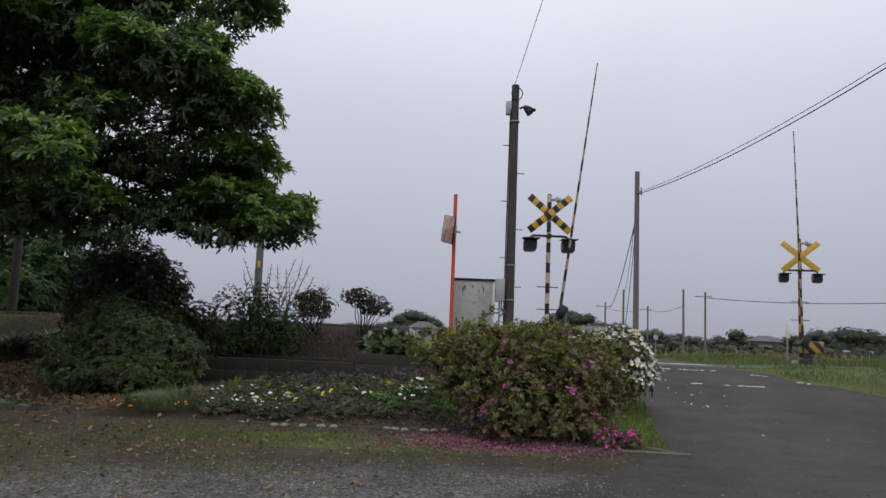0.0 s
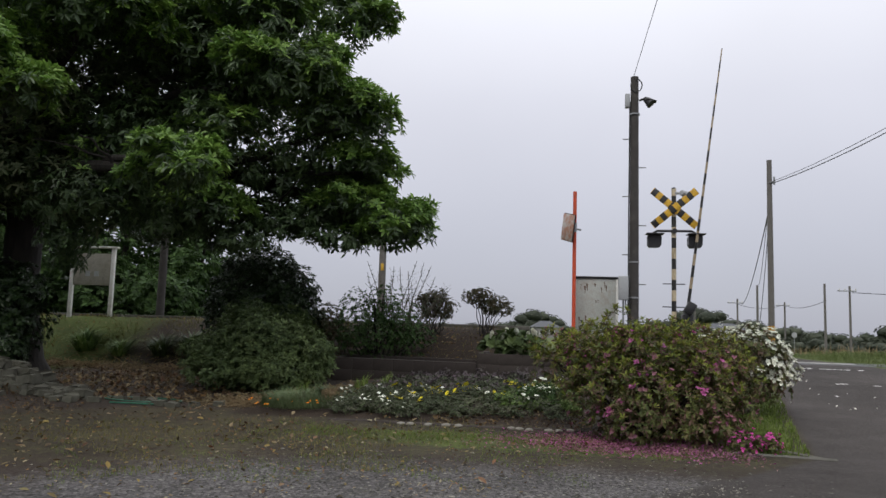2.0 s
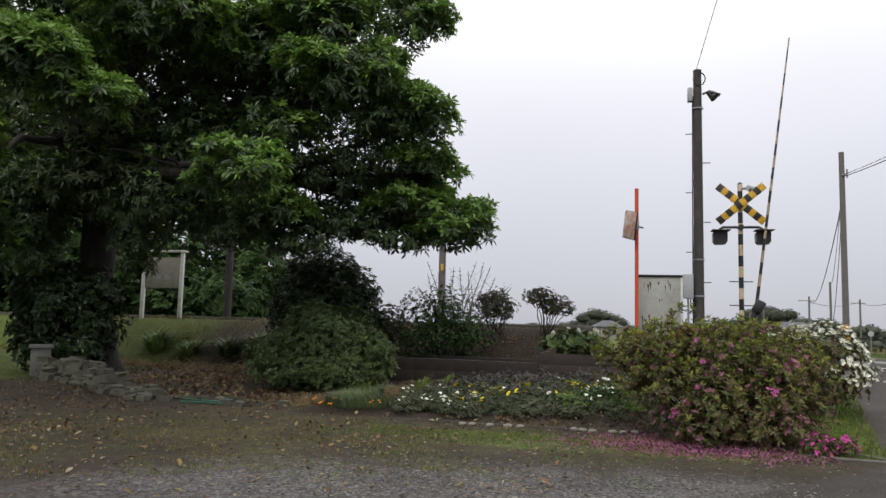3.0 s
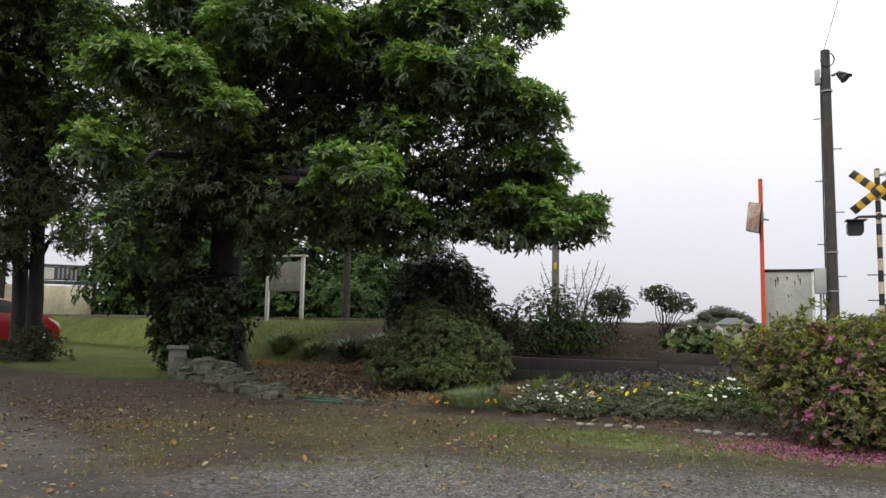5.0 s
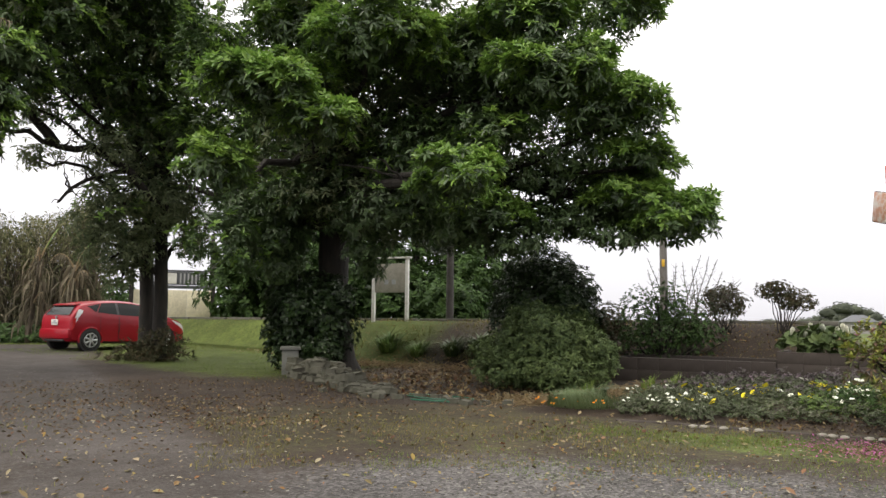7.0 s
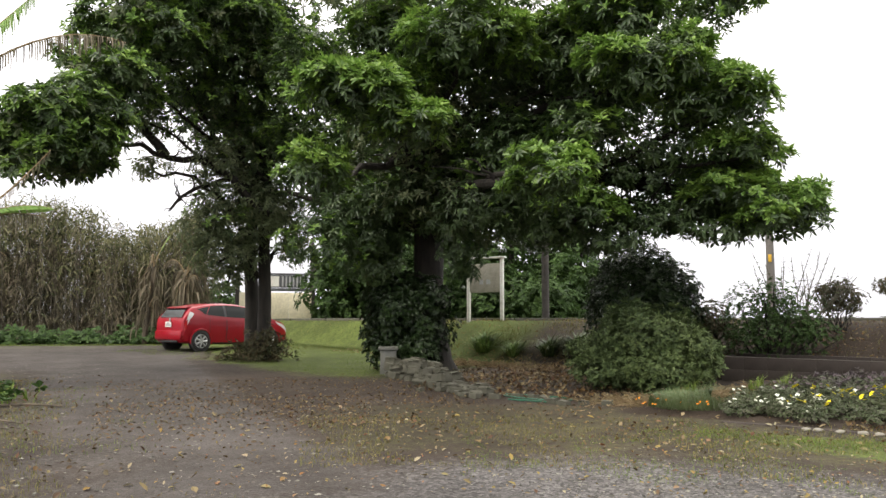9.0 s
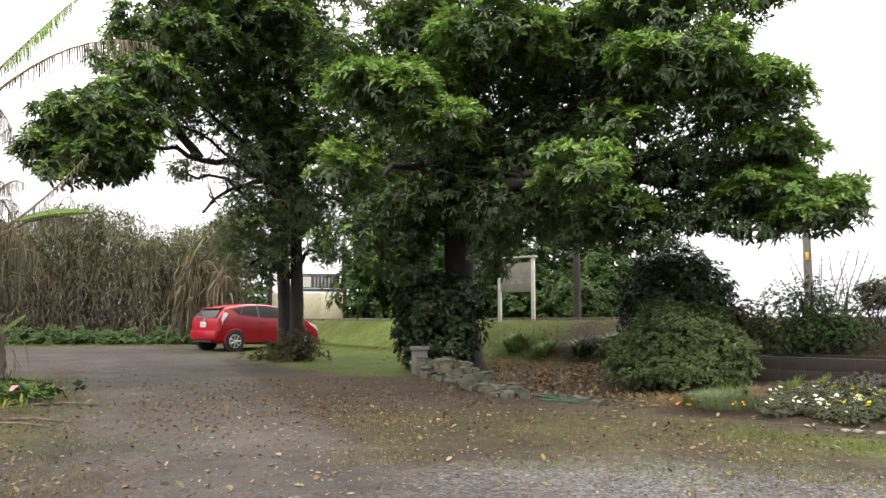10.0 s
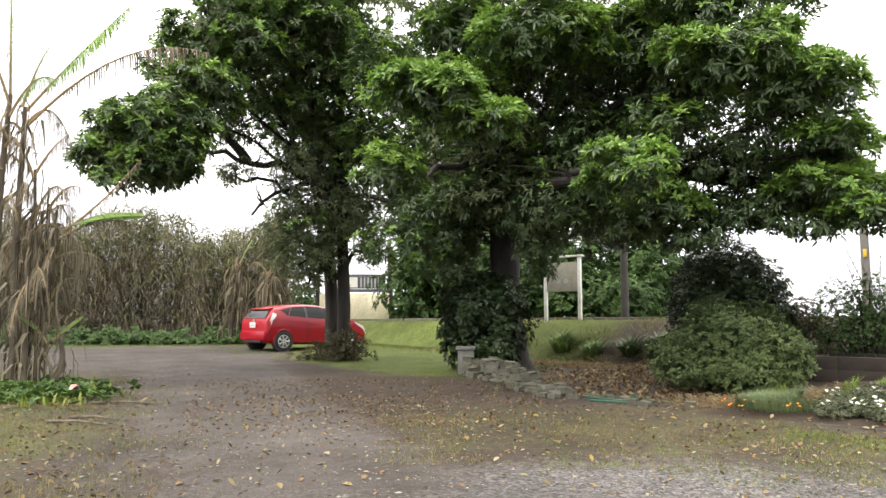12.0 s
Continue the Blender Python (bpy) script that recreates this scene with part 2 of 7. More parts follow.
M_ORANGE = painted("orange_paint", (0.62, 0.075, 0.025), 0.5, 0, (0.24, 0.10, 0.05), 0.4, 8.0)
M_YELLOW = painted("yellow_paint", (0.60, 0.36, 0.035), 0.5, 0, (0.30, 0.20, 0.08), 0.35, 9.0)
M_WHITE = painted("white_paint", (0.72, 0.71, 0.67), 0.6, 0, (0.36, 0.33, 0.28), 0.5, 5.0)
M_SIGNWOOD = painted("weathered_board", (0.34, 0.32, 0.27), 0.8, 0, (0.18, 0.17, 0.13), 0.7, 4.0)
M_BEIGE = painted("beige_panel", (0.74, 0.68, 0.50), 0.7, 0, (0.36, 0.31, 0.22), 0.4, 2.0)
M_ROOF = painted("dark_roof_tile", (0.07, 0.075, 0.085), 0.6, 0, (0.12, 0.12, 0.12), 0.4, 3.0)
M_WALL_PALE = painted("pale_plaster", (0.26, 0.255, 0.24), 0.85, 0, (0.30, 0.28, 0.25), 0.4, 0.6)
M_BLUE = painted("blue_sheet_roof", (0.06, 0.17, 0.34), 0.5, 0, (0.16, 0.2, 0.24), 0.3, 0.6)
M_STRIPE_POST = striped("post_stripes", (0.62, 0.52, 0.36), (0.016, 0.015, 0.015), 0.46)
M_STRIPE_FAR = striped("post_stripes_yellow", (0.55, 0.30, 0.03), (0.03, 0.018, 0.03), 0.46)
M_STRIPE_ARM = striped("barrier_stripes", (0.40, 0.32, 0.22), (0.014, 0.014, 0.014), 0.5)
M_STRIPE_BUCK = striped("crossbuck_stripes", (0.72, 0.43, 0.03), (0.016, 0.015, 0.015), 0.24, "X")
M_STRIPE_DIAG = striped("hazard_diagonal", (0.42, 0.26, 0.05), (0.016, 0.015, 0.015), 0.36, "D")
M_GREEN_HOSE = painted("green_hose", (0.012, 0.10, 0.06), 0.4, 0, (0.05, 0.1, 0.07), 0.3, 9.0)
M_WIRE = painted("black_wire", (0.012, 0.012, 0.014), 0.6, 0, (0.03, 0.03, 0.03), 0.2, 9.0)
M_KERB = painted("sunken_edging", (0.11, 0.105, 0.09), 0.9, 0, (0.05, 0.05, 0.035), 0.7, 5.0)
M_ROCK = painted("rubble_stone", (0.085, 0.082, 0.062), 0.9, 0, (0.030, 0.030, 0.018), 0.95, 3.0)
M_PEBBLE = leafy("pebble", [(0.035, 0.032, 0.032), (0.075, 0.070, 0.069), (0.125, 0.118, 0.115), (0.26, 0.25, 0.24)], rough=0.85, thin=0.0, spec=0.2)

# the car's paint, glass, tyres
M_CAR, nt, b = shader("red_car_paint", 0.35)
b.inputs["Base Color"].default_value = (0.50, 0.006, 0.022, 1)
b.inputs["Specular IOR Level"].default_value = 0.3
b.inputs["Coat Weight"].default_value, b.inputs["Coat Roughness"].default_value = 0.22, 0.04
n = tex(nt, "noise", 3.0)
nt.links.new(ramp(nt, n.outputs["Fac"], [(0.3, (0.25, 0.0016, 0.011)), (0.7, (0.285, 0.002, 0.013))]), b.inputs["Base Color"])
M_CARGLASS, nt, b = shader("tinted_glass", 0.05)
b.inputs["Base Color"].default_value = (0.010, 0.013, 0.013, 1)
b.inputs["Specular IOR Level"].default_value = 0.16
M_TYRE = painted("tyre_rubber", (0.018, 0.018, 0.018), 0.85, 0, (0.05, 0.045, 0.04), 0.4, 9.0)
M_RIM = painted("silver_rim", (0.50, 0.51, 0.52), 0.35, 0.7, (0.2, 0.19, 0.18), 0.2, 9.0)
M_LAMP_RED, nt, b = shader("red_lamp_lens", 0.12)
b.inputs["Base Color"].default_value = (0.42, 0.01, 0.012, 1)
M_LAMP_CLEAR, nt, b = shader("clear_lamp_lens", 0.1)
b.inputs["Base Color"].default_value = (0.62, 0.63, 0.64, 1)
M_MIRROR, nt, b = shader("mirror_back_plate", 0.35)
b.inputs["Base Color"].default_value = (0.52, 0.47, 0.42, 1)
nn = tex(nt, "noise", 5.0)
nt.links.new(ramp(nt, nn.outputs["Fac"], [(0.42, (0.50, 0.46, 0.42)), (0.58, (0.42, 0.17, 0.09)), (0.66, (0.30, 0.27, 0.25))]), b.inputs["Base Color"])


# ---- the ground sheet's material: zones blended by three weights with ragged edges ----
M_GROUND, nt, b = shader("ground_mixed", 0.92)
b.inputs["Specular IOR Level"].default_value = 0.25
za, zb = nt.nodes.new("ShaderNodeAttribute"), nt.nodes.new("ShaderNodeAttribute")
za.attribute_name, zb.attribute_name = "zone_a", "zone_b"
sa, sb = nt.nodes.new("ShaderNodeSeparateColor"), nt.nodes.new("ShaderNodeSeparateColor")
nt.links.new(za.outputs["Color"], sa.inputs[0])
nt.links.new(zb.outputs["Color"], sb.inputs[0])
rag1, rag2 = tex(nt, "noise", 1.3, detail=8.0), tex(nt, "noise", 14.0, detail=6.0)
fine, speck = tex(nt, "noise", 55.0, detail=8.0), tex(nt, "voronoi", 42.0)
speck2 = tex(nt, "voronoi", 95.0)
broad = tex(nt, "noise", 0.35, detail=5.0)


def ragged(src, soft=0.22, amp1=0.55, amp2=0.5):
    acc = src
    for tx, amp in ((rag1, amp1), (rag2, amp2)):
        q = nt.nodes.new("ShaderNodeMath")
        q.operation, q.inputs[1].default_value, q.inputs[2].default_value = "MULTIPLY_ADD", amp, -amp / 2
        nt.links.new(tx.outputs["Fac"], q.inputs[0])
        s = nt.nodes.new("ShaderNodeMath")
        s.operation = "ADD"
        nt.links.new(acc, s.inputs[0])
        nt.links.new(q.outputs[0], s.inputs[1])
        acc = s.outputs[0]
    mr = nt.nodes.new("ShaderNodeMapRange")
    mr.interpolation_type = "SMOOTHSTEP"
    mr.inputs["From Min"].default_value, mr.inputs["From Max"].default_value = 0.5 - soft, 0.5 + soft
    nt.links.new(acc, mr.inputs["Value"])
    return mr.outputs["Result"]


c_dirt = ramp(nt, fine.outputs["Fac"], [(0.25, (0.019, 0.0125, 0.0095)), (0.5, (0.037, 0.0275, 0.0215)), (0.75, (0.076, 0.059, 0.047))])
c_grass = ramp(nt, rag2.outputs["Fac"], [(0.25, (0.034, 0.047, 0.012)), (0.5, (0.072, 0.097, 0.022)), (0.75, (0.118, 0.134, 0.042))])
c_asph = ramp(nt, fine.outputs["Fac"], [(0.25, (0.022, 0.0185, 0.017)), (0.5, (0.048, 0.042, 0.039)), (0.75, (0.094, 0.083, 0.078))])
c_soil = ramp(nt, fine.outputs["Fac"], [(0.25, (0.013, 0.009, 0.007)), (0.5, (0.030, 0.021, 0.015)), (0.8, (0.066, 0.050, 0.034))])
c_grav = ramp(nt, speck.outputs["Color"], [(0.0, (0.028, 0.026, 0.026)), (0.5, (0.082, 0.077, 0.077)), (1.0, (0.19, 0.180, 0.178))])
c_moss = ramp(nt, rag2.outputs["Fac"], [(0.3, (0.030, 0.024, 0.014)), (0.5, (0.050, 0.046, 0.021)), (0.7, (0.080, 0.078, 0.031))])
acc = c_dirt
acc = mixc(nt, ragged(sb.outputs["Green"], 0.3, 0.7, 0.9), acc, c_moss)
acc = mixc(nt, ragged(sb.outputs["Red"], 0.22, 0.4, 0.7), acc, c_grav)
acc = mixc(nt, ragged(sa.outputs["Green"], 0.16, 0.25, 0.3), acc, c_asph)
acc = mixc(nt, ragged(sa.outputs["Red"], 0.25, 0.5, 0.7), acc, c_grass)
acc = mixc(nt, ragged(sa.outputs["Blue"], 0.25, 0.5, 0.5), acc, c_soil)
tone = ramp(nt, broad.outputs["Fac"], [(0.32, (0.62, 0.61, 0.60)), (0.68, (1.30, 1.30, 1.29))])
blotch = ramp(nt, rag1.outputs["Fac"], [(0.3, (0.78, 0.77, 0.75)), (0.7, (1.22, 1.22, 1.22))])
acc = mixc(nt, 1.0, acc, tone, "MULTIPLY")
acc = mixc(nt, 1.0, acc, blotch, "MULTIPLY")
nt.links.new(acc, b.inputs["Base Color"])
hsum = nt.nodes.new("ShaderNodeMath")
hsum.operation = "ADD"
nt.links.new(fine.outputs["Fac"], hsum.inputs[0])
nt.links.new(speck.outputs["Distance"], hsum.inputs[1])
bump(nt, b, hsum.outputs[0], 0.5, 0.012)


# ---- mesh helpers ----
def link_mesh(name, me, mat, parent=None, label=""):
    if mat:
        me.materials.append(mat)
    ob = new(name, me)
    ob.parent = parent
    return tagged(ob, label)


def part(name, bm, mat, parent=None, label="", smooth=True):
    """One bmesh as one mesh object under a thing or a part."""
    me = bpy.data.meshes.new(name)
    bm.normal_update()
    bm.to_mesh(me)
    bm.free()
    if smooth:
        me.polygons.foreach_set("use_smooth", [True] * len(me.polygons))
        me.set_sharp_from_angle(angle=radians(35))
    return link_mesh(name, me, mat, parent, label)


def quads(name, verts, faces, mat, parent=None, label="", smooth=False):
    """A mesh from computed arrays: verts n x 3, faces m x k."""
    me = bpy.data.meshes.new(name)
    verts, faces = np.asarray(verts, dtype=np.float32), np.asarray(faces, dtype=np.int32)
    me.vertices.add(len(verts))
    me.vertices.foreach_set("co", verts.ravel())
    k = faces.shape[1]
    me.loops.add(faces.size)
    me.loops.foreach_set("vertex_index", faces.ravel())
    me.polygons.add(len(faces))
    me.polygons.foreach_set("loop_start", np.arange(0, faces.size, k, dtype=np.int32))
    me.polygons.foreach_set("use_smooth", np.full(len(faces), smooth))
    me.update(calc_edges=True)
    return link_mesh(name, me, mat, parent, label)


def thing(name, m, label, category, group=""):
    ob = new(name)
    ob.empty_display_size = 0.2
    ob.matrix_basis = m
    return tagged(ob, label, category, group)


def box(bm, c, s, bevel=0.0, m=None):
    r = bmesh.ops.create_cube(bm, size=1.0)
    vs = r["verts"]
    for v in vs:
        v.co = Vector((v.co.x * s[0], v.co.y * s[1], v.co.z * s[2]))
    if bevel:
        es = list({e for v in vs for e in v.link_edges})
        made = bmesh.ops.bevel(bm, geom=es, offset=bevel, segments=2, affect="EDGES", profile=0.5)
        vs = list({v for v in made["verts"]} | {v for v in vs if v.is_valid})
    for v in vs:
        v.co = (m @ v.co if m else v.co) + Vector(c)
    return bm


def tube(bm, pts, radii, seg=8, cap=True):
    pts = [Vector(p) for p in pts]
    rings, side = [], None
    for i, p in enumerate(pts):
        d = (pts[min(i + 1, len(pts) - 1)] - pts[max(i - 1, 0)]).normalized()
        if side is None:
            side = d.orthogonal().normalized()
        side = (side - d * side.dot(d)).normalized()
        up = d.cross(side)
        r = radii[i] if isinstance(radii, (list, tuple)) else radii
        rings.append([bm.verts.new(p + (side * math.cos(a) + up * math.sin(a)) * r) for a in (2 * math.pi * k / seg for k in range(seg))])
    for a, b in zip(rings, rings[1:]):
        for k in range(seg):
            bm.faces.new((a[k], a[(k + 1) % seg], b[(k + 1) % seg], b[k]))
    if cap:
        bm.faces.new(rings[0][::-1])
        bm.faces.new(rings[-1])
    return bm


def bowed(a, c, sag, n=8, wobble=0.0, rng=random):
    """Points from a to c, sagging (negative: arching) by sag, with some wobble."""
    a, c = Vector(a), Vector(c)
    out = []
    for i in range(n + 1):
        u = i / n
        p = a.lerp(c, u) - Vector((0, 0, 4 * sag * u * (1 - u)))
        if 0 < i < n:
            p += Vector([rng.uniform(-wobble, wobble) for _ in range(3)])
        out.append(p)
    return out


def ss(a, b, x):
    u = np.clip((np.asarray(x, dtype=float) - a) / (b - a), 0, 1)
    return u * u * (3 - 2 * u)


def crest(x):
    """Where the platform's bank reaches its top."""
    return 17.6 - 0.11 * np.asarray(x, dtype=float)


def ground_z(x, y):
    x, y = np.asarray(x, dtype=float), np.asarray(y, dtype=float)
    d = np.hypot(x, y)
    zl = np.clip(0.024 * (d - 12.5), 0, 0.55)
    zr = 0.6 * ss(8, 18, y)
    w = ss(-6, 2, x)
    z = (1 - w) * zl + w * zr
    z = z + 0.10 * ss(9.2, 10.6, y) * (1 - ss(13.8, 14.6, y)) * ss(-4.6, -3.4, x) * (1 - ss(-0.4, 0.8, x))
    yc = crest(x)
    foot = 3.0 - 1.5 * (1 - ss(-15.5, -12.0, x))
    bank = ss(yc - foot, yc - 0.3, y) * (1 - ss(yc + 2.2, yc + 2.6, y)) * (1 - ss(-1.6, 0.6, x))
    z = z + (1.24 - z) * bank
    verge = ss(7.0, 9.5, x - 0.12 * (y - 17)) * ss(13.5, 15.5, y) * (1 - ss(26, 32, y))
    z = z + 0.10 * verge
    far = ss(30, 75, d)
    return z * (1 - far) - 0.35 * far


def gz(x, y):
    return float(ground_z(x, y))


# ---- ground: one sheet to the horizon ----
def build_ground():
    rng = np.random.default_rng(3)
    az = np.radians(np.concatenate([np.arange(-40, 86, 0.5), np.arange(86, 320, 6.0)]))
    rad = np.concatenate([[0.0], 1.5 * 1.0165 ** np.arange(0, 248), np.geomspace(88, 3500, 26)])
    A, R = np.meshgrid(az, rad[1:])
    X, Y = -R * np.sin(A), R * np.cos(A)
    Z = ground_z(X, Y)
    near = 1 - ss(25, 45, R)
    Z = Z + near * rng.normal(0, 0.0035, Z.shape)
    n_r, n_a = X.shape
    verts = np.stack([X.ravel(), Y.ravel(), Z.ravel()], 1)
    verts = np.vstack([verts, [[0, 0, 0]]])
    i, j = np.meshgrid(np.arange(n_r - 1), np.arange(n_a), indexing="ij")
    jn = (j + 1) % n_a
    f = np.stack([i * n_a + j, (i + 1) * n_a + j, (i + 1) * n_a + jn, i * n_a + jn], -1).reshape(-1, 4)[:, ::-1]
    ob = quads("ground", verts, f, M_GROUND, smooth=True)
    bm = bmesh.new()
    bm.from_mesh(ob.data)
    bm.verts.ensure_lookup_table()
    for k in range(n_a):
        bm.faces.new((bm.verts[-1], bm.verts[k], bm.verts[(k + 1) % n_a])).smooth = True
    bmesh.ops.recalc_face_normals(bm, faces=bm.faces)
    bm.to_mesh(ob.data)
    bm.free()
    x, y = verts[:, 0], verts[:, 1]
    d = np.hypot(x, y)
    azd = np.degrees(np.arctan2(-x, y))
    yc = crest(x)
    # asphalt: the lane over the crossing, and the yard beside it
    left = np.where(y < 8.25, 2.55 - (8.25 - y) * 0.8, 2.55 + (y - 8.25) * 0.2)
    right = np.where(y < 13.4, 60.0, 7.1 + np.clip(15.4 - y, 0, 3) * 0.5 + np.clip(y - 20, 0, 99) * 0.02)
    asph = ss(-0.35, 0.35, x - left) * ss(-0.2, 0.2, right - x) * (1 - ss(46, 50, y))
    asph = np.maximum(asph, ss(36, 38, y) * (1 - ss(47, 49, y)) * ss(-10, 2, x))
    # the left drive: packed dark gravel that runs on towards the car
    s_along = (x + 5.0) * -0.90 + (y - 3.0) * 0.43
    s_cross = (x + 5.0) * 0.43 + (y - 3.0) * 0.90
    drive = ss(-9, -3, s_along) * (1 - ss(1.4, 2.6, s_cross - 0.05 * s_along)) * ss(-4.2, -2.6, s_cross + 0.10 * np.clip(s_along - 4, 0, 30))
    drive = np.maximum(drive, (1 - ss(-18.5, -16.5, x)) * (1 - ss(13.2, 14.8, y + 0.45 * (x + 20))) * ss(4.5, 6.0, y + 0.1 * (x + 20)) * ss(-33, -30, x))
    gravel = np.maximum((1 - ss(5.4, 8.2, d)) * (1 - 0.6 * ss(26, 50, azd)), 0.49 * drive)
    asph = np.maximum(asph, 0.52 * drive * ss(3.5, 6.0, d))
    # lawn round the further tree and up to the bank
    lawn = ss(9.2, 11.6, y + 0.12 * (x + 12)) * (1 - ss(-12.0, -8.4, x)) * (1 - ss(yc + 0.3, yc + 0.8, y)) * (1 - drive)
    lawn = lawn * (0.42 + 0.50 * ss(10.0, 13, y + 0.2 * (x + 12)))
    lawn = np.maximum(lawn, ss(yc - 3.2, yc - 2.4, y) * (1 - ss(yc, yc + 0.5, y)) * (1 - ss(-2, 0, x)) * (0.31 + 0.10 * (1 - ss(-20, -14, x)) - 0.08 * ss(-5.6, -4.2, x)))
    verge = ss(-0.2, 0.3, x - right) * ss(13.0, 13.8, y)
    wedge = ss(0, 0.3, left - x) * ss(1.6, 2.1, x) * ss(8.2, 8.5, y) * (1 - ss(12.5, 14, y))
    strip = ss(7.4, 7.9, y) * (1 - ss(8.7, 9.0, y)) * ss(-3.2, -1.2, x) * (1 - ss(1.0, 1.8, x))
    farg = ss(22, 30, d) * (1 - asph)
    lawn = np.maximum.reduce([lawn, verge, wedge * 0.85, strip * 0.62, farg])
    soil = ss(9.3, 9.6, y) * (1 - ss(yc - 1.4, yc - 0.6, y)) * ss(-4.8, -4.0, x) * (1 - ss(1.6, 2.2, x))
    soil = np.maximum(soil, ss(9.7, 11.0, y) * (1 - ss(yc - 2.6, yc - 1.2, y)) * ss(-9.4, -8.2, x) * (1 - ss(-4.4, -4, x)))
    soil = np.maximum(soil, ss(yc - 3.2, yc - 2.2, y) * (1 - ss(yc - 0.9, yc + 0.3, y)) * (0.34 * ss(-17, -11, x) + 0.22 * ss(-5.6, -4.2, x)) * (1 - ss(0, 1.0, x)))
    left_bank = ss(-1.4, 2.0, 0.42 * -x - y + 0.5 * np.sin(x * 1.7) * np.sin(y * 2.1 + x)) * ss(-18, -16, x) * (1 - ss(-4.5, -3.2, x)) * ss(-4, 0, y)
    drive = drive * (1 - left_bank)
    gravel, asph = gravel * (1 - 0.8 * left_bank), asph * (1 - left_bank)
    moss = 0.47 * ss(6.2, 7.6, d) * (1 - ss(10.5, 12.5, d)) * (1 - ss(42, 54, azd))
    moss = np.maximum.reduce([moss, left_bank * 0.8, 0.45 * (1 - ss(3, 5, d))])
    lawn = np.maximum(lawn, left_bank * 0.40)
    one = np.ones_like(x)
    for key, cols in (("zone_a", (lawn, asph, soil)), ("zone_b", (gravel, moss, 0 * one))):
        at = ob.data.attributes.new(key, "FLOAT_COLOR", "POINT")
        at.data.foreach_set("color", np.stack([*cols, one], 1).astype(np.float32).ravel())
    return tagged(ob, "mixed gravel, packed dirt, grass and asphalt ground", "ground", kind="structure")


build_ground()


# ---- foliage ----
def unit(v):
    return v / np.maximum(np.linalg.norm(v, axis=-1, keepdims=True), 1e-9)


def rosettes(name, P, N, length, mat, parent, label="", k=8, wide=0.26, lift=(0.05, 0.75), droop=0.12, seed=1):
    """k leaves round each place of P, about the axis N; all leaves of one crown are one mesh."""
    g = np.random.default_rng(seed)
    P, N = np.asarray(P, dtype=float), unit(np.asarray(N, dtype=float))
    n = len(P)
    ref = np.where(np.abs(N[:, 2:3]) < 0.9, [[0, 0, 1.0]], [[1.0, 0, 0]])
    T1 = unit(np.cross(N, ref))
    T2 = np.cross(N, T1)
    a = (np.arange(k)[None] / k + g.random((n, 1)) + g.normal(0, 0.05, (n, k))) * 2 * np.pi
    e = g.uniform(lift[0], lift[1], (n, k))
    ca, sa, ce, se = (q[..., None] for q in (np.cos(a), np.sin(a), np.cos(e), np.sin(e)))
    D = ce * (ca * T1[:, None] + sa * T2[:, None]) + se * N[:, None]
    S = unit(np.cross(D, N[:, None]))
    U = np.cross(S, D)
    L = length * g.uniform(0.6, 1.25, (n, k, 1))
    W = L * wide * g.uniform(0.8, 1.2, (n, k, 1))
    B = P[:, None] + D * L * 0.06
    down = np.array([0, 0, -1.0]) * droop * L
    ring = [B, B + D * L * 0.34 + S * W * 0.8 + U * W * 0.35, B + D * L * 0.68 + S * W * 0.75 + U * W * 0.25 + down * 0.4, B + D * L + down,
            B + D * L * 0.68 - S * W * 0.75 + U * W * 0.25 + down * 0.4, B + D * L * 0.34 - S * W * 0.8 + U * W * 0.35]
    V = np.stack(ring, 2).reshape(-1, 3)
    base = np.arange(n * k)[:, None] * 6
    if droop >= 0.3:
        F = np.concatenate([base + [0, 1, 5, 5], base + [1, 2, 4, 5], base + [2, 3, 4, 4]])
        F = np.concatenate([F[:, [0, 1, 2]], F[n * k:2 * n * k][:, [0, 2, 3]]])
    else:
        F = np.concatenate([base + [0, 1, 2, 3], base + [3, 4, 5, 0]])
    return quads(name, V, F, mat, parent, label)


def blades(name, P, height, mat, parent=None, label="", lean=0.5, wide=0.05, seed=1):
    """Single upright blades, bent over."""
    g = np.random.default_rng(seed)
    P = np.asarray(P, dtype=float)
    n = len(P)
    a = g.uniform(0, 2 * np.pi, n)
    H = (np.asarray(height) * g.uniform(0.5, 1.3, n))[:, None]
    out = np.stack([np.cos(a), np.sin(a), np.zeros(n)], 1)
    S = np.stack([-np.sin(a), np.cos(a), np.zeros(n)], 1)
    b = lean * g.uniform(0.2, 1.3, n)[:, None]
    up = np.array([[0, 0, 1.0]])
    w = H * wide
    mid = P + up * H * 0.6 + out * b * H * 0.35
    tip = P + up * H * (1 - 0.25 * b) + out * b * H
    V = np.stack([P - S * w, P + S * w, mid + S * w * 0.8, mid - S * w * 0.8, tip], 1).reshape(-1, 3)
    base = np.arange(n)[:, None] * 5
    F = np.concatenate([base + [0, 1, 2, 2], base + [0, 2, 3, 3], base + [3, 2, 4, 4]])[:, :3]
    return quads(name, V, F, mat, parent, label)


